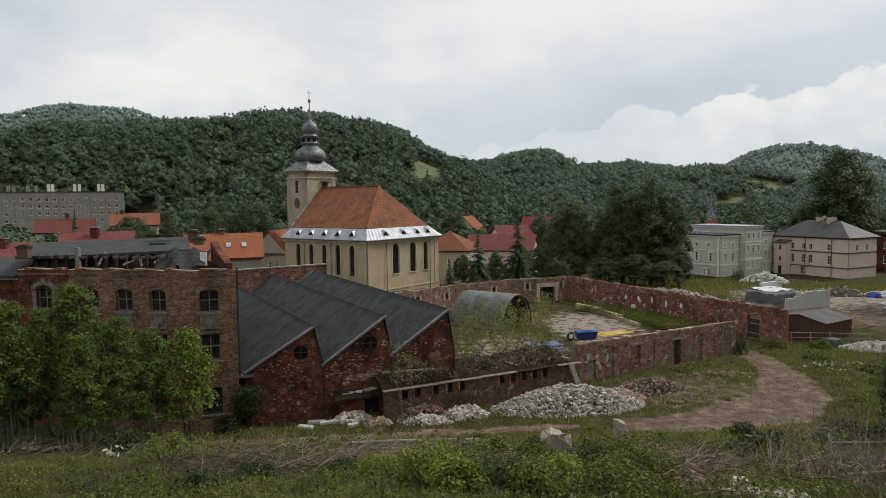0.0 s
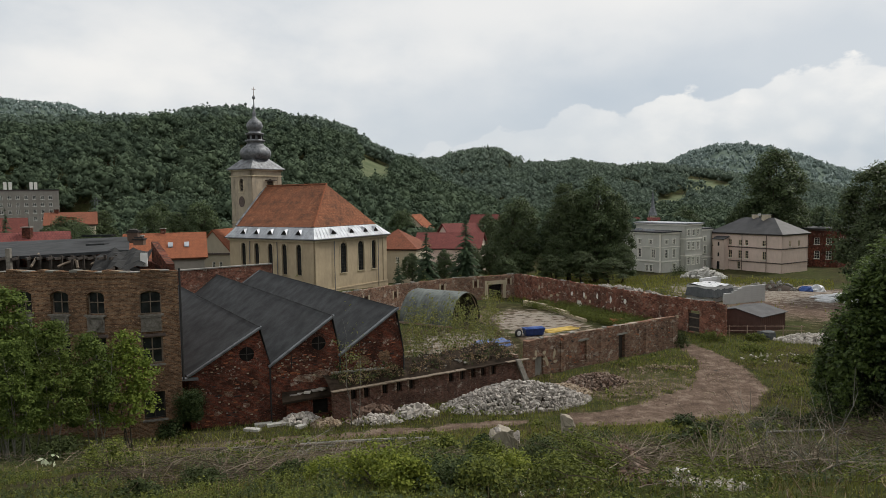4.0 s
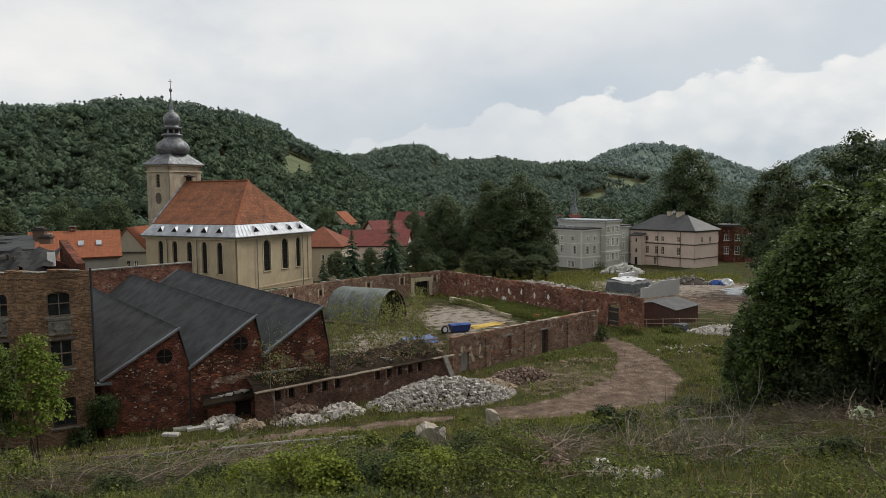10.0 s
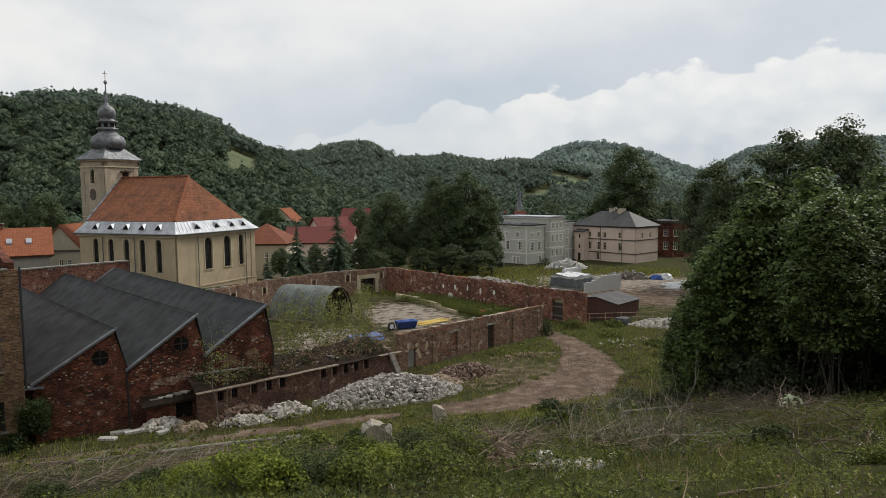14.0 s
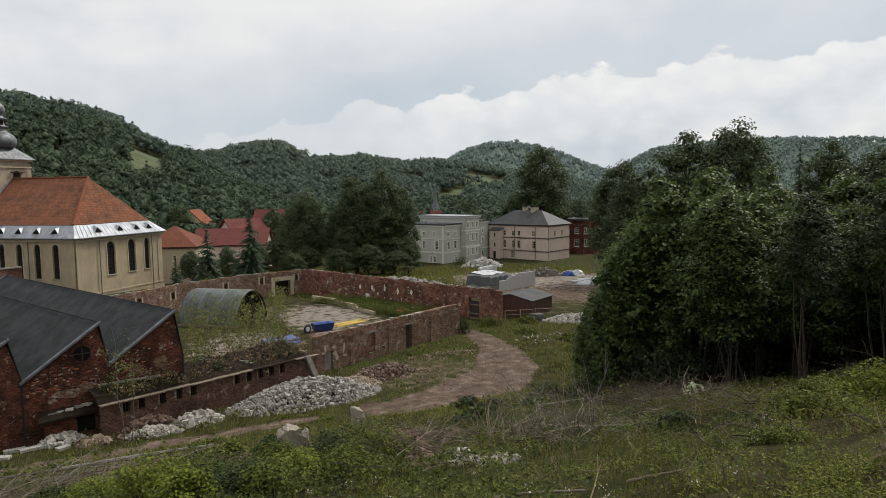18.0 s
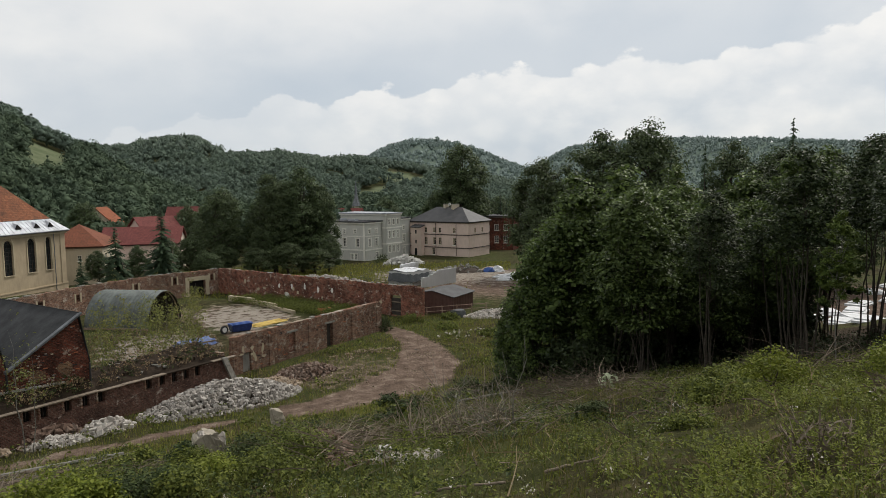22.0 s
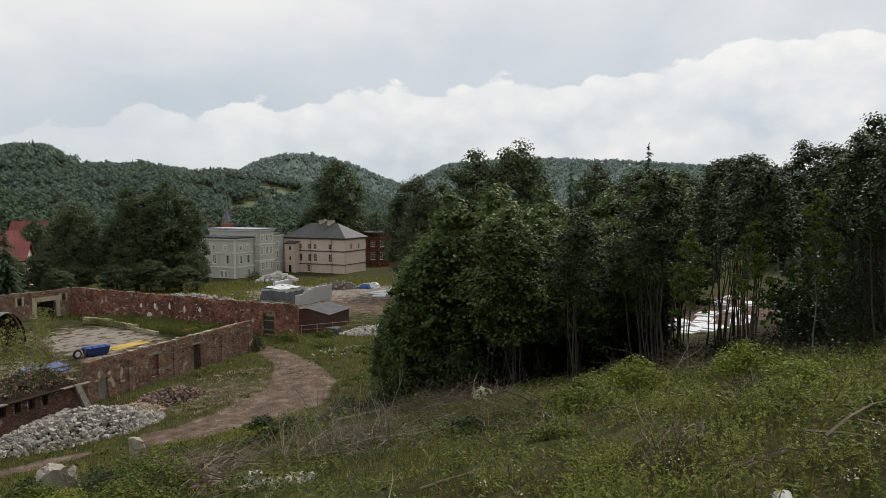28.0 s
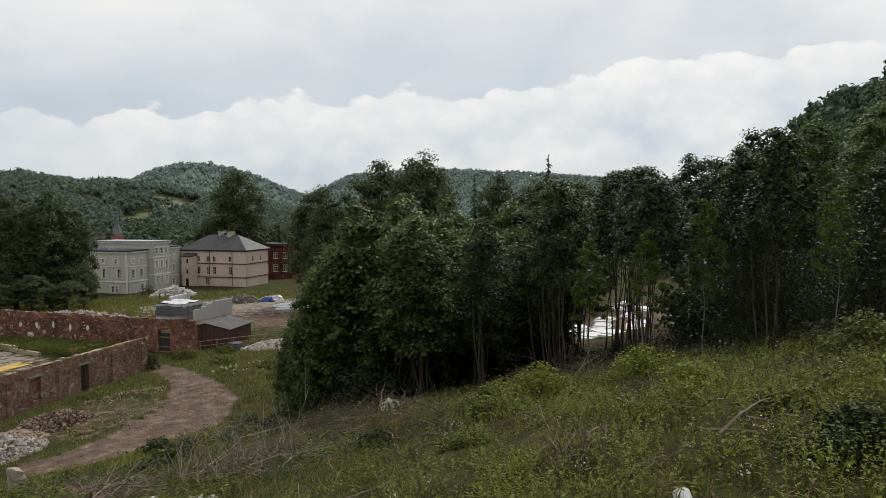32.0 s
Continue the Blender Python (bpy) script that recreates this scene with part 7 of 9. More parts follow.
broken_slab(2.95, 18.8, 0.12, [(-0.66, -0.4), (0.5, -0.4), (0.56, 0.1), (0.5, 0.62), (0.36, 0.7), (0.3, 0.92), (0.02, 0.98), (-0.12, 0.86), (-0.2, 0.9), (-0.38, 0.55), (-0.6, 0.42)], 0.5, "broken weathered concrete stump standing in the weeds", 1, STUMP)
chunk("stone_block", "pale loose stone lying on the concrete stump", 2.86, 18.75, [(-0.13, -0.12), (0.12, -0.13), (0.13, 0.1), (-0.12, 0.12)], 1.04, (0.03, 0.0), 7, STONE, rough=0.03)
chunk("stone_block", "pale loose stone lying on the concrete stump", 3.28, 18.8, [(-0.16, -0.14), (0.14, -0.15), (0.16, 0.12), (-0.14, 0.14)], 0.92, (0.1, 0.0), 8, STONE, rough=0.03)
chunk("concrete_stump", "narrow concrete post remnant on the slope", 8.0, 30.5, [(-0.26, -0.2), (0.3, -0.2), (0.26, 0.2), (-0.3, 0.2)], 1.2, (-0.14, 0.0), 3, STUMP, rough=0.05)
chunk("stone_block", "pale loose stone block", 5.35, 12.2, [(-0.14, -0.12), (0.14, -0.12), (0.14, 0.12), (-0.14, 0.12)], 0.34, (0.0, 0.0), 4, STONE_WHITE)
for k, (x, y, a, L) in enumerate(((-8.4, 44.0, 0.2, 1.1), (-7.2, 43.9, 0.35, 1.9), (-8.9, 43.0, -0.3, 1.0), (-5.9, 43.2, 0.6, 0.7))):
    solo("concrete_slab", MB().box(0, 0, 0, L, 0.42, 0.16), STONE_WHITE, "pale concrete slab lying in the grass", "slab", Matrix.Translation((x, y, ground(x, y) + 0.02)) @ Matrix.Rotation(a, 4, "Z"), group="slabs on the grass")


def log(x0, y0, x1, y1, r0, r1, label, mat=TWIG, lift=0.08, seed=0):
    r = random.Random(seed)
    pts, rad = [], []
    for k in range(14):
        t = k / 13
        x, y = x0 + (x1 - x0) * t, y0 + (y1 - y0) * t
        pts.append((x + r.uniform(-0.01, 0.01) + (x1 - x0) * 0.02 * math.sin(5 * t + seed), y + r.uniform(-0.01, 0.01) + (y1 - y0) * 0.05 * math.sin(4 * t + 2 * seed), (1 - t) * ground(x0, y0) + t * ground(x1, y1) + lift + r.uniform(-0.006, 0.006)))
        rad.append(r0 + (r1 - r0) * t)
    c = Vector(pts[0])
    return solo("fallen_branch", MB().tube([Vector(p) - c for p in pts], rad, 7), mat, label, "branch", Matrix.Translation(c))


log(4.1, 8.4, 4.9, 7.2, 0.024, 0.016, "brown fallen branch lying in the grass", TWIG, 0.12, 1)
log(5.2, 6.8, 5.8, 6.4, 0.022, 0.014, "thin fallen branch lying in the grass", TWIG, 0.1, 2)
log(-4.6, 33.0, 1.6, 34.4, 0.13, 0.07, "long grey fallen trunk across the slope's foot", BARK_PALE, 0.2, 3)
log(-9.0, 30.0, -2.0, 33.2, 0.08, 0.04, "grey fallen branch lying on the slope", TWIG, 0.25, 4)
log(18.5, 33.0, 24.0, 34.8, 0.16, 0.1, "pale felled trunk at the wood's edge", BARK_PALE, 0.25, 5)
log(19.0, 34.5, 22.5, 33.2, 0.07, 0.04, "grey branch at the wood's edge", TWIG, 0.5, 6)
log(14.0, 24.5, 18.6, 25.5, 0.05, 0.03, "bare pole lying under the trees", BARK_PALE, 0.35, 7)
log(-2.6, 26.0, 0.8, 28.4, 0.06, 0.03, "grey fallen branch lying on the slope", TWIG, 0.3, 8)
wp = solo("white_plastic_pipe", MB().tube([(0, 0, 0), (0.05, 0.06, 0.06), (0.09, 0.1, 0.1)], [0.065, 0.065, 0.065], 12), PLASTIC_WHITE, "short white plastic pipe end in the grass", "pipe", Matrix.Translation((5.0, 2.25, ground(5.0, 2.25) - 0.03)))
# patches of old plaster on the hall's gables and on the yard wall by the gate
rp = random.Random(41)
for sx, zz, rx, rz_, mt in ((7.3, 2.75, 0.9, 0.35, BRICK_PATCH), (8.3, 3.0, 0.7, 0.3, BRICK_PATCH), (8.0, 2.9, 0.5, 0.13, TRIM), (2.4, 2.2, 0.35, 0.2, BRICK_PATCH), (3.4, 1.4, 0.3, 0.18, BRICK_PATCH), (1.6, 1.0, 0.25, 0.15, BRICK_PATCH), (4.0, 2.8, 0.25, 0.2, BRICK_FAC), (11.2, 3.6, 0.6, 0.4, BRICK_FAC), (12.6, 3.8, 0.5, 0.5, BRICK_FAC)):
    part("plaster_patch", blob(rp, sx, zz, rx, rz_, 0.02), mt, hall, "", mg)
part("iron_tie", MB().box(6.35, -0.04, 3.55, 0.07, 0.06, 0.75), RUBBER, hall, "black iron wall tie", mg)
part("iron_tie", MB().box(2.9, -0.04, 2.0, 0.5, 0.06, 0.07), RUBBER, hall, "", mg)
heap("white_rubble_bank", "pale debris heap at the wood's edge", 40.9, 63.4, 3.4, 1.3, 0.7, 260, 0.24, STONE, 51, rz=-0.4)
heap("white_rubble_bank", "pale stones scattered in the grass", 33.6, 57.2, 3.0, 2.4, 0.02, 45, 0.14, STONE, 52)
heap("brick_debris", "clods and stones in the middle of the path", 26.4, 52.0, 2.2, 1.3, 0.02, 45, 0.075, STONE_BROWN, 53)
chunk("tarpaulin_mound", "small mound under a grey sheet by the fence", 37.2, 65.5, [(-0.8, -0.5), (0.0, -0.75), (0.8, -0.5), (0.85, 0.4), (0.0, 0.7), (-0.85, 0.4)], 0.85, (0.0, 0.0), 9, TARP_GREY)
# chipped, pale and burnt bricks and a washed-out patch of lime on the red yard wall
for sx, zz, rx, rz_ in ((14.0, 1.25, 0.45, 0.5), (14.9, 0.95, 0.6, 0.35), (13.3, 1.0, 0.4, 0.3), (16.9, 2.4, 0.4, 0.3)):
    part("plaster_patch", blob(rp, sx, zz, rx, rz_, 0.02, -0.016), WHITE if rz_ > 0.4 else BRICK_PATCH, we)
CHIPS = [MB().box(0, 0, 0, w, 0.03, h).mesh("chipped_brick", mt) for w, h, mt in ((0.26, 0.08, TRIM), (0.14, 0.09, WHITE), (0.5, 0.15, BRICK), (0.3, 0.24, BRICK_PATCH), (0.34, 0.16, BRICK), (0.2, 0.1, BRICK_PATCH))]
GABLE_CHIPS = [MB().box(0, 0, 0, w, 0.03, h).mesh("chipped_brick", mt) for w, h, mt in ((0.24, 0.07, BRICK_FAC), (0.13, 0.07, TRIM), (0.24, 0.07, RUBBER), (0.25, 0.14, BRICK_YARD), (0.24, 0.07, TERRACOTTA), (0.12, 0.07, GREY_PLASTER))]
for i, (s0, s1, zl, zp, sp_) in enumerate(BAYS):
    so, zo = [(3.55, 4.7), (8.15, 5.05), (12.62, 5.4)][i]
    for k in range(95):
        sx = rp.uniform(s0 + 0.15, sp_ - 0.1)
        zz = rp.uniform(0.25 if i == 0 else 2.6, zl - 0.35 + (zp - zl) * (sx - s0) / (sp_ - s0))
        if math.hypot(sx - so, zz - zo) > 0.85:
            part("chipped_brick", GABLE_CHIPS[rp.randrange(6)], None, hall, "", mg @ Matrix.Translation((sx, -0.006, zz)))
for k in range(110):
    sx, zz = rp.uniform(0.3, WL - 0.8), rp.uniform(0.5, 3.1)
    if not any(a - 0.3 < sx < a + 1.3 for a in (10.76, 5.98, 0.9)):
        part("chipped_brick", GABLE_CHIPS[rp.randrange(6)], None, wn1, "", Matrix.Translation((sx, -0.006, zz)))
for k in range(150):
    part("chipped_brick", CHIPS[rp.randrange(6)], None, we, "", Matrix.Translation((rp.uniform(1, 30.5), -0.008, 0.5 + 2.8 * rp.random())))

# ---------------- vegetation ----------------


def leaf_quads(rs, centres, n, spread, size, flat=0.5, droop=0.0):
    """Folded leaves, n round each centre: arrays of vertices and triangles."""
    k = len(centres) * n
    c = np.repeat(centres, n, 0)
    v = rs.normal(size=(k, 3))
    v /= np.linalg.norm(v, axis=1)[:, None] + 1e-9
    sp = np.repeat(spread, n)[:, None] if np.ndim(spread) else spread
    c = c + v * sp * rs.uniform(0.3, 1.0, (k, 1)) ** 0.5 * (1, 1, 0.8)
    nrm = rs.normal(size=(k, 3)) * flat * 0.75 + v * 0.95 + (0, 0, 0.4)
    nrm /= np.linalg.norm(nrm, axis=1)[:, None]
    a = np.cross(nrm, rs.normal(size=(k, 3)))
    a /= np.linalg.norm(a, axis=1)[:, None] + 1e-9
    a[:, 2] -= droop
    b = np.cross(nrm, a)
    s = size * rs.uniform(0.55, 1.35, (k, 1))
    tip, base = c + a * s, c - a * s
    l, r = c + b * s * 0.62 + nrm * s * 0.18, c - b * s * 0.62 + nrm * s * 0.18
    verts = np.stack([base, l, tip, r], 1).reshape(-1, 3)
    o = np.arange(k)[:, None] * 4
    tris = np.concatenate([o + (0, 2, 1), o + (0, 3, 2)], 0)
    tris = np.stack([o + (0, 2, 1), o + (0, 3, 2)], 1).reshape(-1, 3)
    return verts, tris


def crooked(rs, p0, p1, n, wob):
    t = np.linspace(0, 1, n)[:, None]
    p = p0 + (p1 - p0) * t
    off = np.cumsum(rs.normal(size=(n, 3)) * wob, 0) * (1, 1, 0.3)
    return p + off * np.minimum(t * 3, 1)


def tree_meshes(seed, h, crown_r, base, trunk_r, clumps, leaves, leaf, leaf_m, bark, stems=1, squash=1.0, top=0.0, spread=0.9, droop=0.0):
    """Trunk and crown meshes of a leafy tree of height h with its crown from base (share of h) up."""
    rs = np.random.RandomState(seed)
    mb = MB()
    cents = []
    for s in range(stems):
        lean = rs.normal(size=2) * (0.05 if stems == 1 else 0.16) * h
        off = rs.normal(size=2) * (0 if stems == 1 else 0.35)
        hh = h * ((0.93 if stems > 1 else 0.88) if s == 0 else rs.uniform(0.7, 0.95))
        tr = crooked(rs, np.array([off[0], off[1], -0.3]), np.array([lean[0] + off[0], lean[1] + off[1], hh]), 8, 0.012 * h)
        mb.tube([tuple(p) for p in tr], [trunk_r * (1 - 0.93 * k / 7) * (1.25 if k == 0 else 1) for k in range(8)], 7)
        limbs = max(6, int(14 / stems) + 3)
        for k in range(limbs):
            f = base * 0.8 + ((0.93 if stems > 1 else 0.78) - base * 0.8) * (k + rs.uniform(0, 0.8)) / limbs
            i = min(int(f * 7), 6)
            p = tr[i] + (tr[i + 1] - tr[i]) * (f * 7 - i)
            a = rs.uniform(0, 6.283)
            reach = crown_r * (0.45 + 0.65 * math.sin(math.pi * min(max((f - base) / (1 - base), 0.12), 0.9) ** 0.8)) * rs.uniform(0.7, 1.1)
            q = p + np.array([math.cos(a) * reach, math.sin(a) * reach, reach * rs.uniform(0.15, 0.7)])
            br = crooked(rs, p, q, 5, 0.02 * h * 0.5)
            mb.tube([tuple(x) for x in br], [trunk_r * 0.34 * (1 - f * 0.5) * (1 - 0.85 * j / 4) for j in range(5)], 5, False)
            cents += [br[2], br[3], br[4]]
    # crown: clumps within an egg-shaped, lumpy volume, denser outside
    m = clumps
    v = rs.normal(size=(m, 3))
    v /= np.linalg.norm(v, axis=1)[:, None]
    rad = rs.uniform(0.25, 1.0, (m, 1)) ** 0.45
    lump = 1 + 0.16 * np.sin(v[:, :1] * 5 + seed) + 0.14 * np.sin(v[:, 1:2] * 6 + seed * 2) + 0.1 * np.sin(v[:, 2:] * 7)
    ch_ = h * (1 - base)
    ctr = np.array([0, 0, h * base + ch_ * 0.46])
    cc = ctr + v * rad * lump * np.array([crown_r, crown_r, ch_ * 0.54 * squash])
    wid = np.clip(1.15 - 0.75 * np.clip((cc[:, 2] - ctr[2]) / (ch_ * 0.54), 0, 1) ** 2 * (1 - top), 0.2, 1.2)
    cc[:, 0] *= wid
    cc[:, 1] *= wid
    cents = np.concatenate([np.array(cents), cc])
    vv, tt = leaf_quads(rs, cents, leaves, spread * rs.uniform(0.6, 1.3, len(cents)), leaf, droop=droop)
    crown = mesh_np("crown", vv, tt, leaf_m)
    return mb.mesh("trunk", bark, True), crown


def leafset(rs, c, nrm, size, wide=0.62):
    """One folded leaf at each place c, facing nrm."""
    k = len(c)
    nrm = nrm / (np.linalg.norm(nrm, axis=1)[:, None] + 1e-9)
    a = np.cross(nrm, rs.normal(size=(k, 3)))
    a /= np.linalg.norm(a, axis=1)[:, None] + 1e-9
    b = np.cross(nrm, a)
    q = size * rs.uniform(0.6, 1.35, (k, 1))
    V = np.stack([c - a * q, c + b * q * wide + nrm * q * 0.2, c + a * q, c - b * q * wide + nrm * q * 0.2], 1).reshape(-1, 3)
    o = np.arange(k)[:, None] * 4
    return V, np.stack([o + (0, 2, 1), o + (0, 3, 2)], 1).reshape(-1, 3)


def lobed_tree(seed, h, r, base, trunk_r, lobes, per, leaf, leaf_m, bark, stems=1, lobe_r=0.3, up=0.5, egg=0.25):
    """A broadleaf tree whose crown is heaped from many leafy lobes round limbs, with shade between them."""
    rs = np.random.RandomState(seed)
    mb = MB()
    k = np.arange(lobes) + 0.5
    u = 1 - 1.72 * k / lobes
    al = 2.39996 * k + rs.normal(size=lobes) * 0.25 + seed
    ch_ = h * (1 - base) / 2
    deep = np.where(rs.uniform(size=lobes) < 0.25, rs.uniform(0.35, 0.75, lobes), rs.uniform(0.84, 1.06, lobes))
    size = r * lobe_r * rs.uniform(0.7, 1.3, lobes)
    ring = np.where(u > 0, np.sqrt(np.clip(1 - u ** 2, 0, 1)), 1 - 0.35 * u ** 2) * (1 - egg * np.clip(u, 0, 1)) * deep
    lc = np.stack([np.cos(al) * ring * (r - size * 0.8), np.sin(al) * ring * (r - size * 0.8), h * (1 - (1 - base) / 2) + u * deep * (ch_ - size * 0.8)], -1)
    trunks = []
    for q in range(stems):
        off = rs.normal(size=2) * (0 if stems == 1 else 0.13 * r)
        lean = rs.normal(size=2) * (0.03 * h if stems == 1 else 0.3 * r)
        tr = crooked(rs, np.array([*off, -0.4]), np.array([*(off + lean), h * rs.uniform(0.72, 0.86)]), 9, 0.008 * h)
        trunks.append(tr)
        mb.tube([tuple(p) for p in tr], [trunk_r * (1 - 0.9 * j / 8) * (1.3 if j == 0 else 1) for j in range(9)], 7)
    for j in range(0, lobes, 2 if stems == 1 else 3):
        tr = trunks[rs.randint(stems)]
        i = int(np.clip(np.searchsorted(tr[:, 2], lc[j, 2] - 0.12 * h - 0.3 * np.hypot(*lc[j, :2])), 1, 7))
        br = crooked(rs, tr[i], lc[j], 5, 0.006 * h)
        mb.tube([tuple(p) for p in br], [trunk_r * 0.3 * (1 - 0.8 * m / 4) for m in range(5)], 5, False)
    n = lobes * per
    v = rs.normal(size=(n, 3))
    v /= np.linalg.norm(v, axis=1)[:, None]
    v[:, 2] = np.where(v[:, 2] < -0.3, -v[:, 2], v[:, 2])
    sz = np.repeat(size, per)[:, None]
    within = rs.uniform(size=(n, 1)) < 0.3
    c = np.repeat(lc, per, 0) + v * sz * np.where(within, rs.uniform(0.1, 0.7, (n, 1)), rs.uniform(0.72, 1.18, (n, 1))) * (1, 1, 0.85)
    V, T = leafset(rs, c, v * 0.7 + (0, 0, up) + rs.normal(size=(n, 3)) * 0.42, leaf * np.where(within, 1.7, 1.0))
    crown = mesh_np("crown", V, T, leaf_m)
    return mb.mesh("trunk", bark, True), crown


def conifer_meshes(seed, h, r, leaf_m, tiers=26, per=15):
    rs = np.random.RandomState(seed)
    mb = MB().tube([(0, 0, -0.3), (0, 0, h * 0.5), (0, 0, h)], [h * 0.016 + 0.08, h * 0.01, 0.02], 6)
    V, T = [], []
    o = 0
    for k in range(tiers):
        f = 0.06 + 0.94 * k / (tiers - 1)
        rr_ = r * (1 - f) ** 0.85 * rs.uniform(0.75, 1.15) + 0.12
        z = h * f
        for j in range(max(5, int(per * (1 - f * 0.55)))):
            a = rs.uniform(0, 6.283)
            ln = rr_ * rs.uniform(0.7, 1.15)
            dx, dy = math.cos(a), math.sin(a)
            w = ln * 0.2 + 0.09
            dz = -ln * rs.uniform(0.15, 0.5)
            z_ = z + rs.uniform(-0.3, 0.3)
            segs = 3
            for s in range(segs):
                f0, f1 = s / segs, (s + 1.25) / segs
                w0 = w * (1.15 - f0)
                p0 = np.array([dx * ln * f0, dy * ln * f0, z_ + dz * f0 ** 1.5])
                p1 = np.array([dx * ln * f1, dy * ln * f1, z_ + dz * f1 ** 1.5 - 0.05])
                side = np.array([-dy, dx, 0]) * w0
                V += [p0, p1 + side + (0, 0, -w0 * 0.6), p1 + np.array([dx, dy, -0.2]) * w0 * 0.4, p1 - side + (0, 0, -w0 * 0.6)]
                T += [(o, o + 1, o + 2), (o, o + 2, o + 3)]
                o += 4
    return mb.mesh("trunk", BARK, True), mesh_np("crown", np.array(V), np.array(T), leaf_m)


def plant_tree(name, meshes, x, y, label, rz=0.0, s=1.0, group="", cat="tree", sz=None, lean=(0, 0)):
    t = thing(name, (x, y, ground(x, y) - 0.05), label, cat, group)
    t.matrix_basis = Matrix.Translation((x, y, ground(x, y) - 0.05)) @ Euler((lean[0], lean[1], rz)).to_matrix().to_4x4()
    t.scale = (s, s, sz or s)
    part("trunk", meshes[0], None, t)
    part("crown", meshes[1], None, t)
    return t


RT = random.Random(21)
# young maples at the wood's edge, many thin stems
MAPLE = [lobed_tree(100 + k, 11.5, 2.9, 0.06, 0.06, 84, 125, 0.118, LEAF_MAPLE, BARK, 7, 0.27, 0.75, 0.35) for k in range(4)]
MAPLE_TALL = [lobed_tree(120 + k, 13.0, 2.5, 0.3, 0.07, 52, 130, 0.095, LEAF_MAPLE if k == 1 else LEAF_SHADE, BARK, 5, 0.3, 0.6, 0.5) for k in range(3)]
MAPLE_POLE = [lobed_tree(130 + k, 13.0, 2.4, 0.4, 0.06, 56, 110, 0.1, LEAF_SHADE, BARK, 5, 0.33, 0.6, 0.4) for k in range(2)]
EDGE = [(22.5, 32.8, 0.5), (22.9, 30.4, 0.74), (23.9, 29.0, 0.96), (26.5, 31.4, 0.98), (26.3, 28.3, 1.0), (28.5, 30.8, 1.0), (29.1, 27.6, 0.97), (23.7, 25.6, 0.83), (26.1, 24.6, 0.81), (28.7, 24.0, 0.76), (31.5, 28.4, 0.86), (31.9, 24.6, 0.76), (22.0, 22.0, 0.72), (24.4, 20.8, 0.6), (27.2, 20.4, 0.62), (30.2, 20.6, 0.66), (24.7, 32.0, 0.85), (34.3, 26.5, 0.95), (34.0, 22, 0.87)]
for k, (x, y, s) in enumerate(EDGE):
    plant_tree("young_maple", MAPLE[k % 4], x, y, "dense young maple with many thin stems at the wood's edge", RT.uniform(0, 6), s, "maples at the wood's edge", lean=(RT.uniform(-0.05, 0.05), RT.uniform(-0.05, 0.05)))
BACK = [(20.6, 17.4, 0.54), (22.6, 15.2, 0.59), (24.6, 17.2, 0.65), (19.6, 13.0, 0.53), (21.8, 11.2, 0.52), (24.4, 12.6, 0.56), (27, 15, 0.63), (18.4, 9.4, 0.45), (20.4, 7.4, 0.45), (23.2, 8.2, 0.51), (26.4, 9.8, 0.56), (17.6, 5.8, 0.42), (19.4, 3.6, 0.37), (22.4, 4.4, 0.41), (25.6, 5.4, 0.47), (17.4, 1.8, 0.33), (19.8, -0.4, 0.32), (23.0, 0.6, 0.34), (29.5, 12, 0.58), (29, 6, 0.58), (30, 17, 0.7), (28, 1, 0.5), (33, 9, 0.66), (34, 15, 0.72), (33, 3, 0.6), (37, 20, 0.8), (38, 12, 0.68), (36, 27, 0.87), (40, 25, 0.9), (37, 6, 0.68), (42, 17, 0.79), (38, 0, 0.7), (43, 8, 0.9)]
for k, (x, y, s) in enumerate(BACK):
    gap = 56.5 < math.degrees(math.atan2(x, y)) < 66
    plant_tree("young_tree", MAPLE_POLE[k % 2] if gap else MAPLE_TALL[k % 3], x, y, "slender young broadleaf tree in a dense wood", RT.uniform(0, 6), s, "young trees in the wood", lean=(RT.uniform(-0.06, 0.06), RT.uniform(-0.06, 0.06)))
BIRCH = [lobed_tree(140 + k, 9.0, 1.25, 0.3, 0.05, 48, 80, 0.07, LEAF_WILLOW, BARK_PALE, 1, 0.24, 0.4, 0.6) for k in range(2)]
for k, (x, y, s) in enumerate(((20.6, 6.7, 0.68), (18.7, 7.9, 0.5), (17.2, 8.8, 0.45), (18.3, 11.2, 0.5), (16.6, 4.2, 0.38))):
    plant_tree("young_birch", BIRCH[k % 2], x, y, "young pale-stemmed birch at the wood's edge", k * 1.3, s, "young birches")
# thin sapling in front of the maples and a leaf-bearing one by the path
SAP = [tree_meshes(150 + k, 5.0, 1.1, 0.15, 0.04, 40, 12, 0.13, LEAF_MAPLE, BARK, 1, 1.1, 0.1, 0.45) for k in range(2)]
for x, y, s in ((22.3, 31.4, 1.1), (23.0, 33.6, 0.9), (21.0, 29.6, 0.55), (23.6, 35.6, 0.7)):
    plant_tree("sapling", SAP[0], x, y, "thin leafy sapling at the wood's edge", x, s, "saplings")
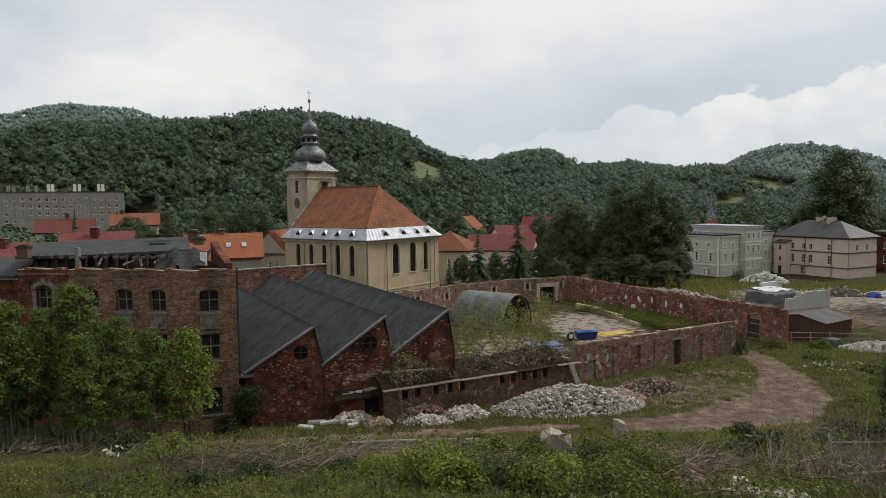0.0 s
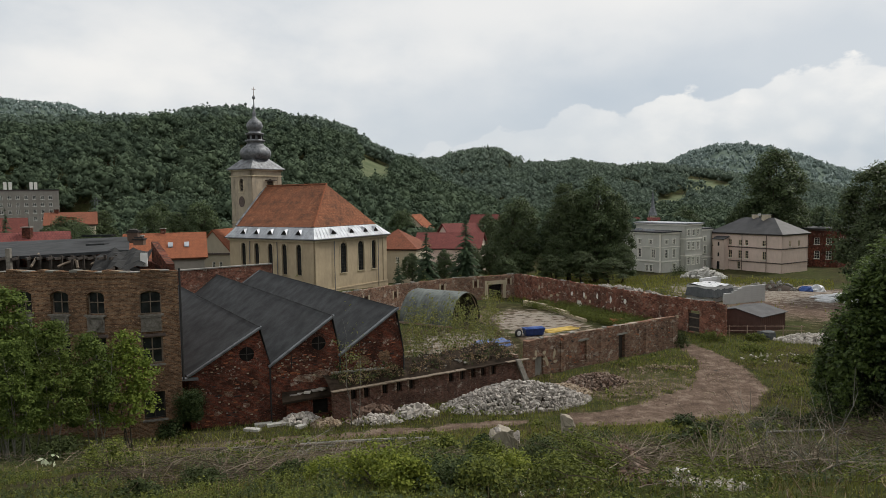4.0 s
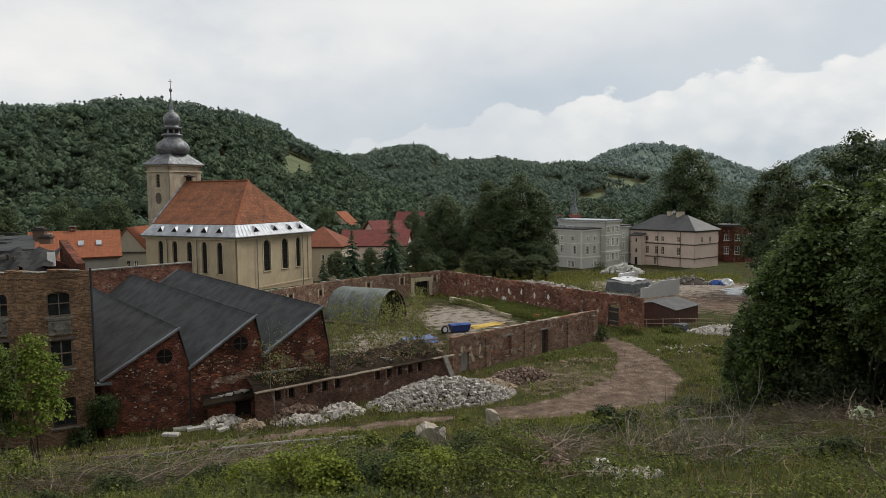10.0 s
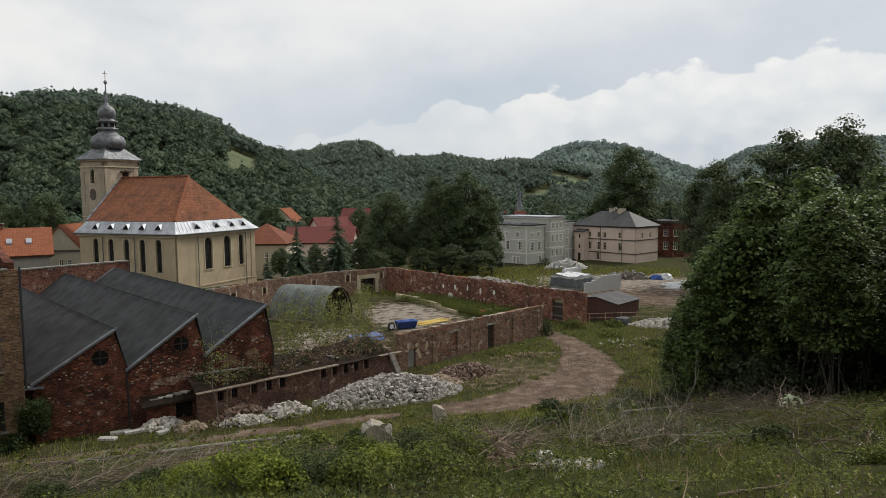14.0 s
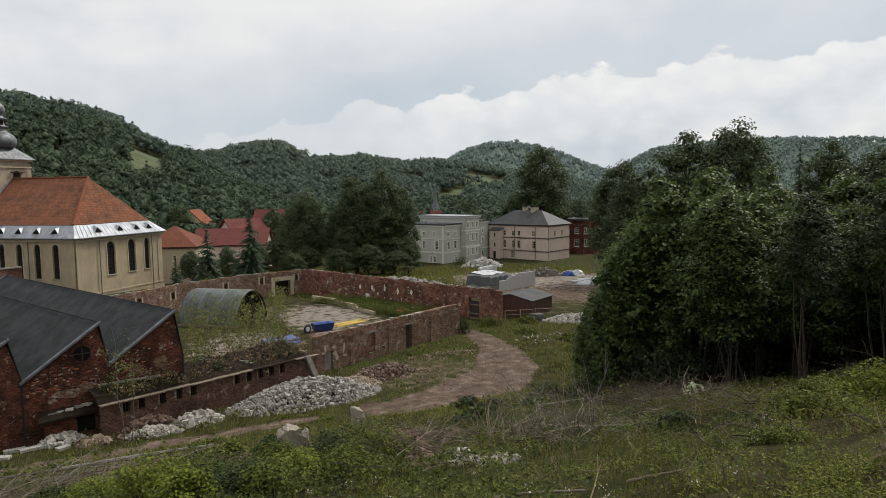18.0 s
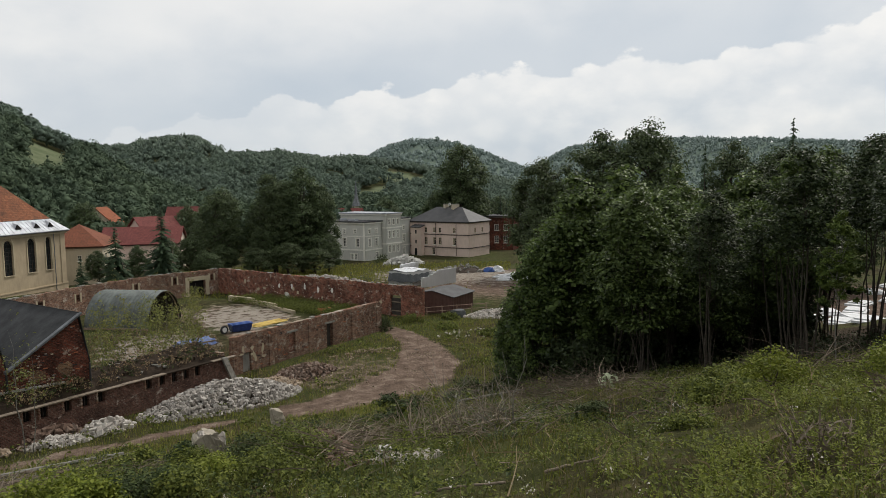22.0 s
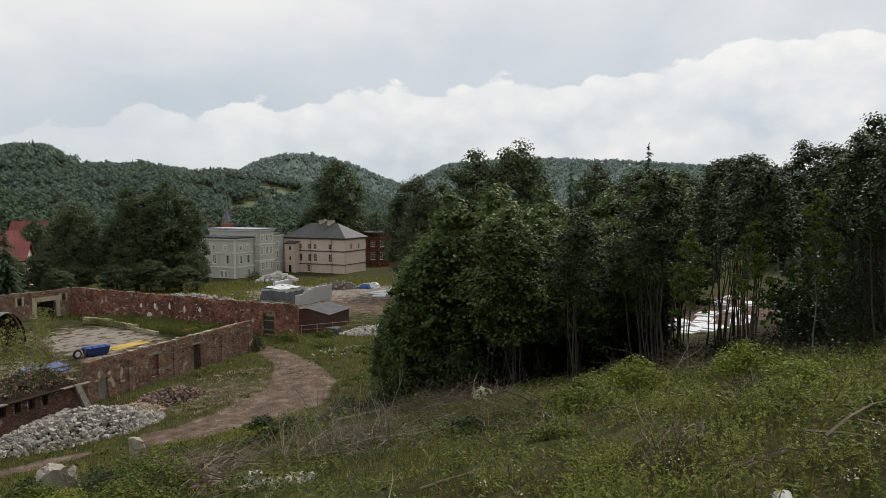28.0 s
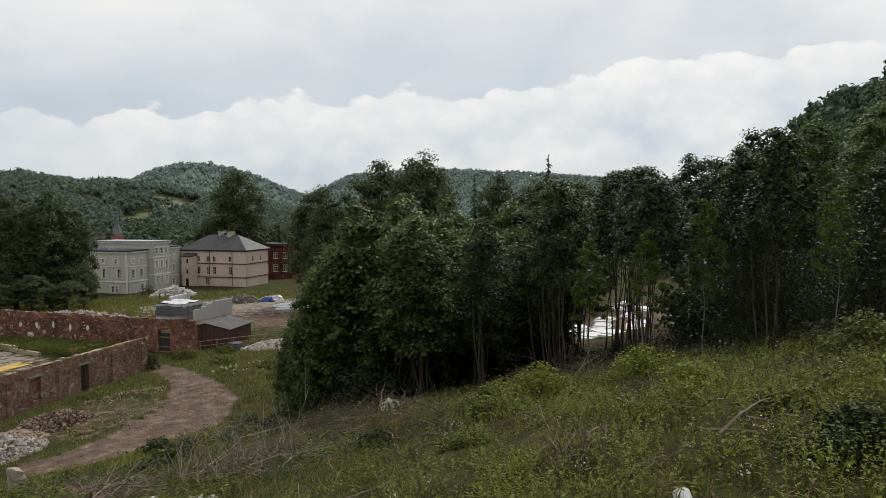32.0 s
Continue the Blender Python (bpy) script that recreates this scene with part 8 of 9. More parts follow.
# willow thicket before the factory
WIL = [lobed_tree(160 + k, 9.4, 2.2, 0.03, 0.05, 100, 120, 0.075, LEAF_WILLOW, BARK_PALE, 5, 0.28, 0.4, 0.62) for k in range(3)]
WILF = lobed_tree(166, 7.0, 1.9, 0.1, 0.05, 46, 110, 0.085, LEAF_SPRING, BARK, 3, 0.3, 0.5, 0.4)
for k, (x, y, s) in enumerate(((-18.2, 33.4, 0.95), (-20.4, 32.0, 0.8), (-16.0, 33.2, 0.72), (-22.4, 33.6, 0.82), (-18.6, 35.4, 0.72), (-14.9, 34.6, 0.68), (-24.4, 34.0, 0.8), (-20.8, 35.4, 0.82), (-16.9, 31.6, 0.62), (-22.0, 30.6, 0.6))):
    plant_tree("willow_bush", WIL[k % 3], x, y, "tall feathery willow bush before the factory", k * 1.1, s, "willow thicket")
plant_tree("fresh_green_maple", WILF, -13.7, 36.0, "fresh yellow-green young maple before the factory", 0.4, 0.92)
# birch saplings growing on the annex and in the yard
YB = [tree_meshes(170 + k, 5.5, 0.7, 0.4, 0.026, 12, 6, 0.085, LEAF_BIRCH, BARK_PALE, 1, 1.1, 0.1, 0.36) for k in range(3)]
for k, (x, y, s) in enumerate(((1.6, 55.0, 0.85), (2.8, 56.6, 0.9), (4.4, 57.2, 1.0), (5.4, 55.6, 0.85), (6.4, 58.6, 1.1), (7.4, 56.4, 0.9), (8.8, 60.0, 1.0), (3.4, 60.4, 1.05), (1.8, 62.5, 0.9), (5.8, 64.0, 1.0), (9.6, 64.0, 0.95), (2.0, 69.0, 0.9), (6.2, 70.0, 0.9), (10.6, 75.5, 0.9), (11.6, 79.0, 0.9), (4.2, 53.6, 0.7), (0.9, 52.0, 0.6), (7.6, 54.4, 0.8), (4.6, 74.2, 0.75), (7.2, 74.6, 0.8), (8.6, 73.0, 0.7), (3.0, 73.0, 0.7), (9.8, 70.5, 0.8), (5.4, 72.0, 0.6), (7.9, 66.5, 0.8))):
    plant_tree("birch_sapling", YB[k % 3], x, y, "thin pale birch sapling growing in the ruined yard", k * 0.9, s * 1.1, "birch saplings in the yard")
YP = tree_meshes(176, 7.5, 0.6, 0.62, 0.035, 6, 4, 0.06, LEAF_BIRCH, BARK_PALE, 1, 1.1, 0.1, 0.36)
t = plant_tree("birch_sapling", YP, -2.75, 43.2, "tall thin pale birch sapling before the gable", 0.3, 1.1, "birch saplings in the yard")
plant_tree("birch_sapling", YP, -2.4, 43.1, "slim pale birch sapling before the gable", 1.3, 0.95, "birch saplings in the yard")
for k, (x, y, s, m_) in enumerate(((21.5, 101, 0.8, YB[0]), (33.5, 101.5, 0.8, YB[1]), (4.5, 97, 0.8, YB[2]), (10, 98.5, 0.75, YB[0]), (-12.9, 93.5, 0.9, YB[1]))):
    plant_tree("self_sown_tree", m_, x, y, "slim self-sown tree by the yard wall", k, s, "self-sown trees")

# large trees of the town
BIGT = [lobed_tree(180 + k, 20.0, 6.6, 0.0, 0.45, 90, 210, 0.2, LEAF_TOWN, BARK, 1, 0.25, 0.5, 0.2) for k in range(4)]
for k, (x, y, s, sz) in enumerate(((24.6, 132.7, 0.8, 0.82), (34.2, 130.6, 0.86, 0.95), (39.0, 129.2, 0.9, 1.0), (42.4, 128.6, 0.62, 0.86), (37, 135, 0.7, 0.9), (30.5, 126, 0.45, 0.45), (42.0, 122.5, 0.42, 0.36), (92.4, 160.4, 1.3, 1.42), (97, 164, 0.95, 0.95), (87.5, 166, 0.7, 0.8),
                                   (73.0, 84.0, 1.05, 1.13), (66.5, 90.0, 0.85, 0.95), (79.0, 79.0, 1.0, 1.22), (71, 92, 0.6, 0.66), (90, 73, 0.85, 1.05), (63.0, 85.0, 0.45, 0.5), (88.0, 63, 0.85, 0.97), (93, 57, 0.8, 0.84), (84, 55, 0.7, 0.75),
                                   (-50, 92, 0.5, 0.5), (-46, 108, 0.55, 0.58), (-38, 124, 0.6, 0.72), (-60, 130, 0.7, 0.72), (-48, 142, 0.75, 0.8), (-66, 150, 0.7, 0.7), (-70, 172, 0.75, 0.8), (-54, 165, 0.8, 0.85), (-41, 152, 0.8, 0.85), (-108, 196, 0.75, 0.65), (13, 172, 0.5, 0.55), (24, 168, 0.6, 0.65), (3, 180, 0.7, 0.72), (44, 184, 0.65, 0.7), (112, 172, 0.75, 0.8), (120, 152, 0.75, 0.8), (-36, 106, 0.4, 0.38), (78, 178, 0.75, 0.75), (3.5, 118, 0.32, 0.3), (9.5, 121, 0.34, 0.32), (14.5, 126, 0.4, 0.36), (18.5, 128, 0.42, 0.4), (24, 127, 0.45, 0.3), (29, 122, 0.5, 0.26), (34, 121, 0.5, 0.3), (38.5, 119, 0.5, 0.24), (20, 121, 0.4, 0.26))):
    plant_tree("broadleaf_tree", BIGT[k % 4], x, y, "large dark green broadleaf tree", k * 1.7, s, "large trees", sz=sz)
SPR = [conifer_meshes(200 + k, 14.0, 3.4, NEEDLE) for k in range(2)]
for k, (x, y, s, sz) in enumerate(((12.4, 114.5, 0.95, 0.9), (5.6, 110.0, 0.75, 0.72), (5.0, 108.6, 0.45, 0.4), (1.0, 107, 0.4, 0.4), (104, 159, 0.9, 1.1), (108, 162, 0.8, 1.0), (75.6, 65.4, 0.85, 1.4), (72.7, 68.6, 0.8, 1.37), (90.3, 62.8, 1.35, 1.68), (82.0, 60.0, 0.8, 1.0), (96, 72, 0.9, 1.3), (65, 78, 0.9, 1.2), (-30, 160, 1.0, 1.2), (-88, 165, 1.0, 1.2))):
    plant_tree("spruce", SPR[k % 2], x, y, "dark green spruce with drooping boughs", k * 2.1, s, "spruces", "conifer", sz)

# forest on the hills: rounded leafy crowns and spires, too many to count


def forest(name, label, mat, n, dmin, dmax, blo, bhi, hmin, hmax, lobes, tufts, seed, tri_size, keep=None, conif=0.15, rmul=1.0):
    """Crowns of rounded, lumpy lobes with ragged tufts of leaves on their outside."""
    rs = np.random.RandomState(seed)
    b = np.radians(rs.uniform(blo, bhi, n))
    d = np.sqrt(rs.uniform(dmin ** 2, dmax ** 2, n))
    x, y = d * np.sin(b), d * np.cos(b)
    ok = np.ones(n, bool) if keep is None else keep(x, y, d, np.degrees(b))
    x, y = x[ok], y[ok]
    n = len(x)
    z = gz(x, y)
    h = rs.uniform(hmin, hmax, n) * (1 + 0.18 * waves(x, y, 45, seed + 3))
    con = rs.uniform(size=n) < conif * (1 + 1.4 * waves(x, y, 110, seed + 1))
    h = np.where(con, h * 1.12, h)
    r = np.where(con, h * 0.19, h * rs.uniform(0.3, 0.46, n)) * rmul
    C = con[:, None, None]
    k = (np.arange(lobes)[None, :, None] + rs.uniform(0.2, 0.8, (n, lobes, 1))) / lobes
    ul = -0.25 + 1.2 * k
    al = 2.4 * np.arange(lobes)[None, :, None] + rs.uniform(0, 6.283, (n, 1, 1)) + rs.uniform(-0.5, 0.5, (n, lobes, 1))
    fl_ = np.where(C, 0.16 + 0.78 * k, 0.42 + 0.36 * ul)
    rl = np.where(C, 0.06, 0.55 * np.sqrt(np.clip(1 - ul ** 2, 0.03, 1)) * (1 if lobes > 1 else 0))
    R_ = r[:, None, None]
    lc = np.concatenate([R_ * rl * np.cos(al), R_ * rl * np.sin(al), fl_ * h[:, None, None]], 2) + np.stack([x, y, z], -1)[:, None]
    ls = np.where(C, (1.12 - fl_) * 0.95, rs.uniform(0.45, 0.68, (n, lobes, 1)) * (1 if lobes > 2 else 1.5)) * R_
    tall = np.where(C, 1.5 + 3.0 / lobes, 0.82 if lobes > 2 else 1.1)
    iv = np.array([(1, 0, 0), (-0.5, 0.87, 0), (-0.5, -0.87, 0), (0, 0, 1), (0, 0, -1)]) * 0.86
    jf = np.array([(0, 1, 3), (1, 2, 3), (2, 0, 3), (1, 0, 4), (2, 1, 4), (0, 2, 4)])
    m = len(iv)
    V = lc[:, :, None] + iv * rs.uniform(0.72, 1.18, (n, lobes, m, 1)) * ls[:, :, None] * np.stack([np.ones_like(tall[..., 0]), np.ones_like(tall[..., 0]), tall[..., 0]], -1)[:, :, None]
    V = V.reshape(-1, 3)
    T = (np.arange(n * lobes)[:, None, None] * m + jf).reshape(-1, 3)
    tint = np.clip(np.where(con, 0.1, 0.5) + rs.normal(size=n) * 0.2 + 0.3 * waves(x, y, 90, seed), 0, 1)
    tv = np.repeat(tint, lobes * m)
    if tufts:
        v = rs.normal(size=(n, lobes, tufts, 3))
        v /= np.linalg.norm(v, axis=3)[..., None]
        v[..., 2] = np.abs(v[..., 2]) * 1.25 - 0.25
        c = (lc[:, :, None] + v * ls[:, :, None] * rs.uniform(0.9, 1.12, (n, lobes, tufts, 1)) * np.array([1, 1, 0.9])).reshape(-1, 3)
        nrm = v.reshape(-1, 3) + rs.normal(size=c.shape) * 0.3
        nrm /= np.linalg.norm(nrm, axis=1)[:, None]
        a = np.cross(nrm, rs.normal(size=c.shape))
        a /= np.linalg.norm(a, axis=1)[:, None] + 1e-9
        bb = np.cross(nrm, a)
        q = (tri_size * np.repeat(r / r.mean(), lobes * tufts) * rs.uniform(0.6, 1.3, len(c)))[:, None]
        V2 = np.stack([c + a * q, c - a * 0.5 * q + bb * 0.87 * q, c - a * 0.5 * q - bb * 0.87 * q], 1).reshape(-1, 3)
        T = np.concatenate([T, np.arange(len(V2)).reshape(-1, 3) + len(V)])
        V = np.concatenate([V, V2])
        tv = np.concatenate([tv, np.repeat(tint, lobes * tufts * 3)])
    me = mesh_np(name, V, T, mat, True)
    at_ = me.attributes.new("tint", "FLOAT", "POINT")
    at_.data.foreach_set("value", tv.astype(np.float32))
    return solo(name, me, mat, label, "forest", kind="stuff")


def keep_hill(x, y, d, b):
    return ~meadows(x, y) & ~((b < -22.5) & (d < 352))


def keep_valley(x, y, d, b):
    clear = np.zeros_like(d, bool)
    for cx_, cy_, r_ in ((-158, 292, 34), (-88, 183, 20), (85, 145, 22), (62, 150, 16), (64, 203, 9), (107, 155, 12), (10, 150, 22), (-22, 122, 26), (-28, 92, 16), (14, 158, 16), (10, 197, 8), (32, 207, 8), (-33, 130, 10)):
        clear |= np.hypot(x - cx_, y - cy_) < r_
    site = (b > 13) & (b < 48) & (d < 150)
    return ~clear & ~site


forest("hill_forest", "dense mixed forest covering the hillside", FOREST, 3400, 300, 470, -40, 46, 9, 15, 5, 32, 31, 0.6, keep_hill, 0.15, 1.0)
forest("upper_hill_forest", "dense mixed forest on the upper hillside", FOREST_HAZE_MID, 6200, 470, 700, -40, 46, 9, 14, 3, 24, 36, 0.8, keep_hill, 0.15, 1.0)
forest("ridge_forest", "mixed forest on the ridge behind", FOREST_HAZE_MID, 7500, 700, 960, -20, 46, 9, 13, 1, 22, 37, 1.05, keep_hill, 0.15, 1.0)
forest("valley_trees", "trees and gardens between the houses of the valley", FOREST, 1000, 165, 320, -42, 60, 7, 14, 9, 42, 32, 0.55, keep_valley, 0.12)
forest("far_forest", "forest on the distant hills with haze in its colour", FOREST_HAZE_FAR, 23000, 960, 1850, -42, 76, 10, 14, 1, 9, 33, 2.0, lambda x, y, d, b: ~meadows(x, y), 0.3, 1.05)
forest("side_hill_forest", "dark forest on the near hillside", FOREST, 1100, 80, 330, 46, 100, 9, 15, 7, 24, 34, 0.6, lambda x, y, d, b: (gz(x, y) > -1) & ((b > 67) | (d > 170)), 0.3)

# ---------------- grass, weeds and brush ----------------


def blades(name, label, mat, n, region, hmin, hmax, w, seed, lean=0.35, keep=None):
    rs = np.random.RandomState(seed)
    x, y = region(rs, n)
    k = rs.uniform(size=len(x)) > bare(x, y) * 1.15
    if keep is not None:
        k &= keep(x, y)
    x, y = x[k], y[k]
    n = len(x)
    z = gz(x, y)
    h = rs.uniform(hmin, hmax, n) * (0.65 + 0.5 * (0.5 + 0.5 * waves(x, y, 2.6, 41)))
    a = rs.uniform(0, 6.283, n)
    ln = np.abs(rs.normal(size=n)) * lean * h
    b = rs.uniform(0, 6.283, n)
    wd = w * rs.uniform(0.6, 1.4, n)
    p0 = np.stack([x - np.cos(a) * wd, y - np.sin(a) * wd, z - 0.03], -1)
    p1 = np.stack([x + np.cos(a) * wd, y + np.sin(a) * wd, z - 0.03], -1)
    p2 = np.stack([x + np.cos(b) * ln, y + np.sin(b) * ln, z + h], -1)
    V = np.stack([p0, p1, p2], 1).reshape(-1, 3)
    return solo(name, mesh_np(name, V, np.arange(len(V)).reshape(-1, 3), mat), mat, label, "grass", kind="stuff")


def fan(dmin, dmax, blo, bhi, power=0.5):
    def f(rs, n):
        b = np.radians(rs.uniform(blo, bhi, n))
        d = (rs.uniform(0, 1, n) * (dmax ** (1 / power) - dmin ** (1 / power)) + dmin ** (1 / power)) ** power
        return d * np.sin(b), d * np.cos(b)
    return f


def open_slope(x, y):
    return ~((x - 13.5) * 0.87 - (y - 2) * 0.5 > 2.5)


blades("meadow_grass", "rough grass on the slope", GRASS, 42000, fan(3.2, 28, -36, 82, 0.62), 0.06, 0.26, 0.007, 51, 0.6, lambda x, y: open_slope(x, y) & (waves(x, y, 3.5, 66) > -0.25))
blades("green_grass", "fresh green grass tufts on the slope", GRASS_GREEN, 42000, fan(3.2, 32, -36, 82, 0.62), 0.1, 0.36, 0.009, 52, 0.6, lambda x, y: open_slope(x, y) & (waves(x, y, 5, 61) > -0.05))
blades("dry_grass", "dry straw-coloured stalks on the slope", DRY, 15000, fan(4, 32, -36, 82, 0.62), 0.1, 0.42, 0.005, 53, 0.9, lambda x, y: open_slope(x, y) & (waves(x, y, 4, 62) > 0.1))
inside = lambda x, y: ~(((y - 53.6) > (x - 10.6) * 0.577 + 0.3) & (y < 66 + (33 - x) * 2.1) & (x > -6)) | (((x - 33.2) * 0.9 + (y - 66.3) * 0.435 > -4.5) & ((x - 33.2) * 0.9 + (y - 66.3) * 0.435 < -0.6))
clearb = lambda x, y: (y < 43.5 + (x + 12.8) * 0.25) | (x > 10) & (y < 53 + (x - 10.6) * 0.577) | (x > 27)
blades("lower_grass", "grass at the foot of the slope and by the walls", GRASS_LAWN, 80000, fan(30, 76, -22, 38, 0.5), 0.1, 0.42, 0.022, 54, 0.5, lambda x, y: inside(x, y) & clearb(x, y))
blades("lower_dry_grass", "dry yellow grass at the slope's foot", DRY, 30000, fan(28, 74, -22, 38, 0.5), 0.1, 0.4, 0.016, 58, 0.7, lambda x, y: inside(x, y) & clearb(x, y) & (waves(x, y, 6, 67) > -0.15))
blades("ruin_weeds", "weeds growing over the ruined yard", DRY, 4500, lambda rs, n: (rs.uniform(1.0, 12.0, n), rs.uniform(54, 76, n)), 0.15, 0.6, 0.025, 56, 0.5)
blades("field_grass", "rough field beyond the yard", GRASS_LAWN, 15000, fan(95, 150, 8, 34, 0.5), 0.2, 0.7, 0.07, 57, 0.5)


def weeds(name, label, mat, n, region, h, leaves, size, seed, keep=None, spread=0.3):
    """Leafy weeds: small clusters of broad leaves on the ground."""
    rs = np.random.RandomState(seed)
    x, y = region(rs, n)
    k = rs.uniform(size=len(x)) > bare(x, y) * 1.2
    if keep is not None:
        k &= keep(x, y)
    x, y = x[k], y[k]
    hh = rs.uniform(0.35, 1.0, len(x)) * h
    c = np.stack([x, y, gz(x, y) + hh * 0.6], -1)
    vv, tt = leaf_quads(rs, c, leaves, spread * (0.5 + hh / h), size)
    low = np.repeat(gz(x, y), leaves * 4)
    vv[:, 2] = np.maximum(vv[:, 2], low + 0.02)
    return solo(name, mesh_np(name, vv, tt, mat), mat, label, "weeds", kind="stuff")




def clumps(x, y):
    """How high the herbs stand: mounds and hollows a metre or two across."""
    return np.clip(0.42 + 0.62 * waves(x, y, 1.9, 141) + 0.35 * waves(x, y, 5.5, 142), 0, 1.25)


def cover(name, label, mat, n, region, h, leaf, seed, keep, wide=0.5):
    """A thick, uneven cover of small herb leaves that follows the mounds."""
    rs = np.random.RandomState(seed)
    x, y = region(rs, n)
    k = (rs.uniform(size=len(x)) > np.maximum(bare(x, y) * 1.2, 0.8 * np.exp(-(((x + 5) / 6.5) ** 2 + ((y - 20) / 5) ** 2) ** 2))) & open_slope(x, y) & keep(x, y)
    x, y = x[k], y[k]
    n = len(x)
    q = clumps(x, y)
    z = gz(x, y) + 0.02 + h * q * rs.uniform(0, 1, n) ** 0.6
    nrm = rs.normal(size=(n, 3)) * 0.55 + (0, 0, 0.8)
    V, T = leafset(rs, np.stack([x, y, z], -1), nrm, leaf * (0.75 + 0.5 * q)[:, None], wide)
    return solo(name, mesh_np(name, V, T, mat), mat, label, "weeds", kind="stuff")


cover("slope_weeds", "thick low herbs in mounds on the slope", WEED, 90000, fan(4.5, 30, -36, 82, 0.62), 0.42, 0.034, 71, lambda x, y: waves(x, y, 4, 63) > -0.35)
cover("fresh_weeds", "fresh yellow-green herbs on the slope", LEAF_FRESH, 30000, fan(5, 24, -10, 82, 0.62), 0.5, 0.03, 72, lambda x, y: (waves(x, y, 4.2, 64) + 0.012 * (np.degrees(np.arctan2(x, y)) - 30) > 0.2) & (clumps(x, y) > 0.4), 0.34)
cover("shade_weeds", "dark green creeping plants on the slope", LEAF_DARK, 46000, fan(9, 38, -30, 48, 0.6), 0.4, 0.046, 78, lambda x, y: waves(x, y, 5.2, 79) > 0.0)
weeds("yard_weeds", "tall green weeds along the inside of the yard wall", WEED, 1900, lambda rs, n: (lambda t, s: (33.2 - 0.435 * t - 0.9 * s, 66.3 + 0.9 * t - 0.435 * s))(rs.uniform(6, 27, n), rs.uniform(0.5, 5.0, n)), 1.3, 22, 0.065, 55, None, 0.4)


def tall_weeds(name, label, mat, n, region, h, leaf, seed, keep=None, leaves=16, wide=0.3):
    """Upright leafy stems: small pointed leaves set round thin stalks."""
    rs = np.random.RandomState(seed)
    x, y = region(rs, n)
    k = rs.uniform(size=len(x)) > bare(x, y) * 1.2
    if keep is not None:
        k &= keep(x, y)
    x, y = x[k], y[k]
    n = len(x)
    hh = h * rs.uniform(0.45, 1.0, n) * (0.75 + 0.35 * waves(x, y, 3.0, seed + 5))
    lean = rs.normal(size=(n, 2)) * 0.22
    z = gz(x, y)
    f = (np.arange(leaves)[None, :] + rs.uniform(0, 1, (n, leaves))) / leaves
    f = 0.12 + 0.88 * f
    c = np.stack([x[:, None] + lean[:, :1] * f * hh[:, None], y[:, None] + lean[:, 1:] * f * hh[:, None], z[:, None] + f * hh[:, None]], -1)
    a = rs.uniform(0, 6.283, (n, leaves))
    el = rs.uniform(-0.5, 0.7, (n, leaves))
    L = leaf * rs.uniform(0.6, 1.3, (n, leaves)) * (1.25 - 0.7 * f)
    d = np.stack([np.cos(a) * np.cos(el), np.sin(a) * np.cos(el), np.sin(el)], -1)
    side = np.stack([-np.sin(a), np.cos(a), rs.uniform(-0.4, 0.4, (n, leaves))], -1)
    up = np.cross(d, side)
    L3 = L[..., None]
    base, tip = c, c + d * L3
    l, r_ = c + d * L3 * 0.45 + side * L3 * wide + up * L3 * 0.08, c + d * L3 * 0.45 - side * L3 * wide + up * L3 * 0.08
    V = np.stack([base, l, tip, r_], 2).reshape(-1, 3)
    o = np.arange(n * leaves)[:, None] * 4
    T = np.stack([o + (0, 2, 1), o + (0, 3, 2)], 1).reshape(-1, 3)
    # stalks
    w = 0.004 + 0.003 * rs.uniform(size=n)
    p0 = np.stack([x - w, y, z - 0.02], -1)
    p1 = np.stack([x + w, y, z - 0.02], -1)
    p2 = np.stack([x + lean[:, 0] * hh, y + lean[:, 1] * hh, z + hh], -1)
    V2 = np.stack([p0, p1, p2], 1).reshape(-1, 3)
    T2 = np.arange(len(V2)).reshape(-1, 3) + len(V)
    return solo(name, mesh_np(name, np.concatenate([V, V2]), np.concatenate([T, T2]), mat), mat, label, "weeds", kind="stuff")


lush = lambda x, y: open_slope(x, y) & (waves(x, y, 6, 81) + 0.06 * (np.degrees(np.arctan2(x, y)) - 46) > 0.25) & (waves(x, y, 3.2, 89) > -0.1)
tall_weeds("nettles", "tall leafy green weeds in clumps on the slope", WEED, 8500, fan(4.5, 24, -36, 84, 0.62), 0.55, 0.055, 82, lambda x, y: open_slope(x, y) & (clumps(x, y) > 0.5), 16, 0.28)
tall_weeds("goldenrod", "lush yellow-green upright weeds on the slope", LEAF_FRESH, 8000, fan(4.5, 20, 20, 86, 0.62), 0.6, 0.05, 84, lush, 18, 0.2)
tall_weeds("dark_nettles", "dark green leafy weeds below the rubble", LEAF_DARK, 3800, fan(13, 34, -30, 40, 0.6), 0.65, 0.09, 86, lambda x, y: open_slope(x, y) & (waves(x, y, 5, 85) > 0.1), 14, 0.3)
tall_weeds("brown_stalks", "withered brown weeds on the slope", DRY, 2600, fan(4.5, 24, -20, 86, 0.62), 0.42, 0.05, 88, lambda x, y: open_slope(x, y) & (waves(x, y, 4, 87) > 0.2), 12, 0.14)
weeds("foot_weeds", "dark weeds by the rubble and walls", WEED, 2200, fan(26, 72, -24, 38, 0.5), 0.6, 12, 0.11, 73, lambda x, y: inside(x, y) & clearb(x, y) & (waves(x, y, 5, 65) > 0.1), 0.35)
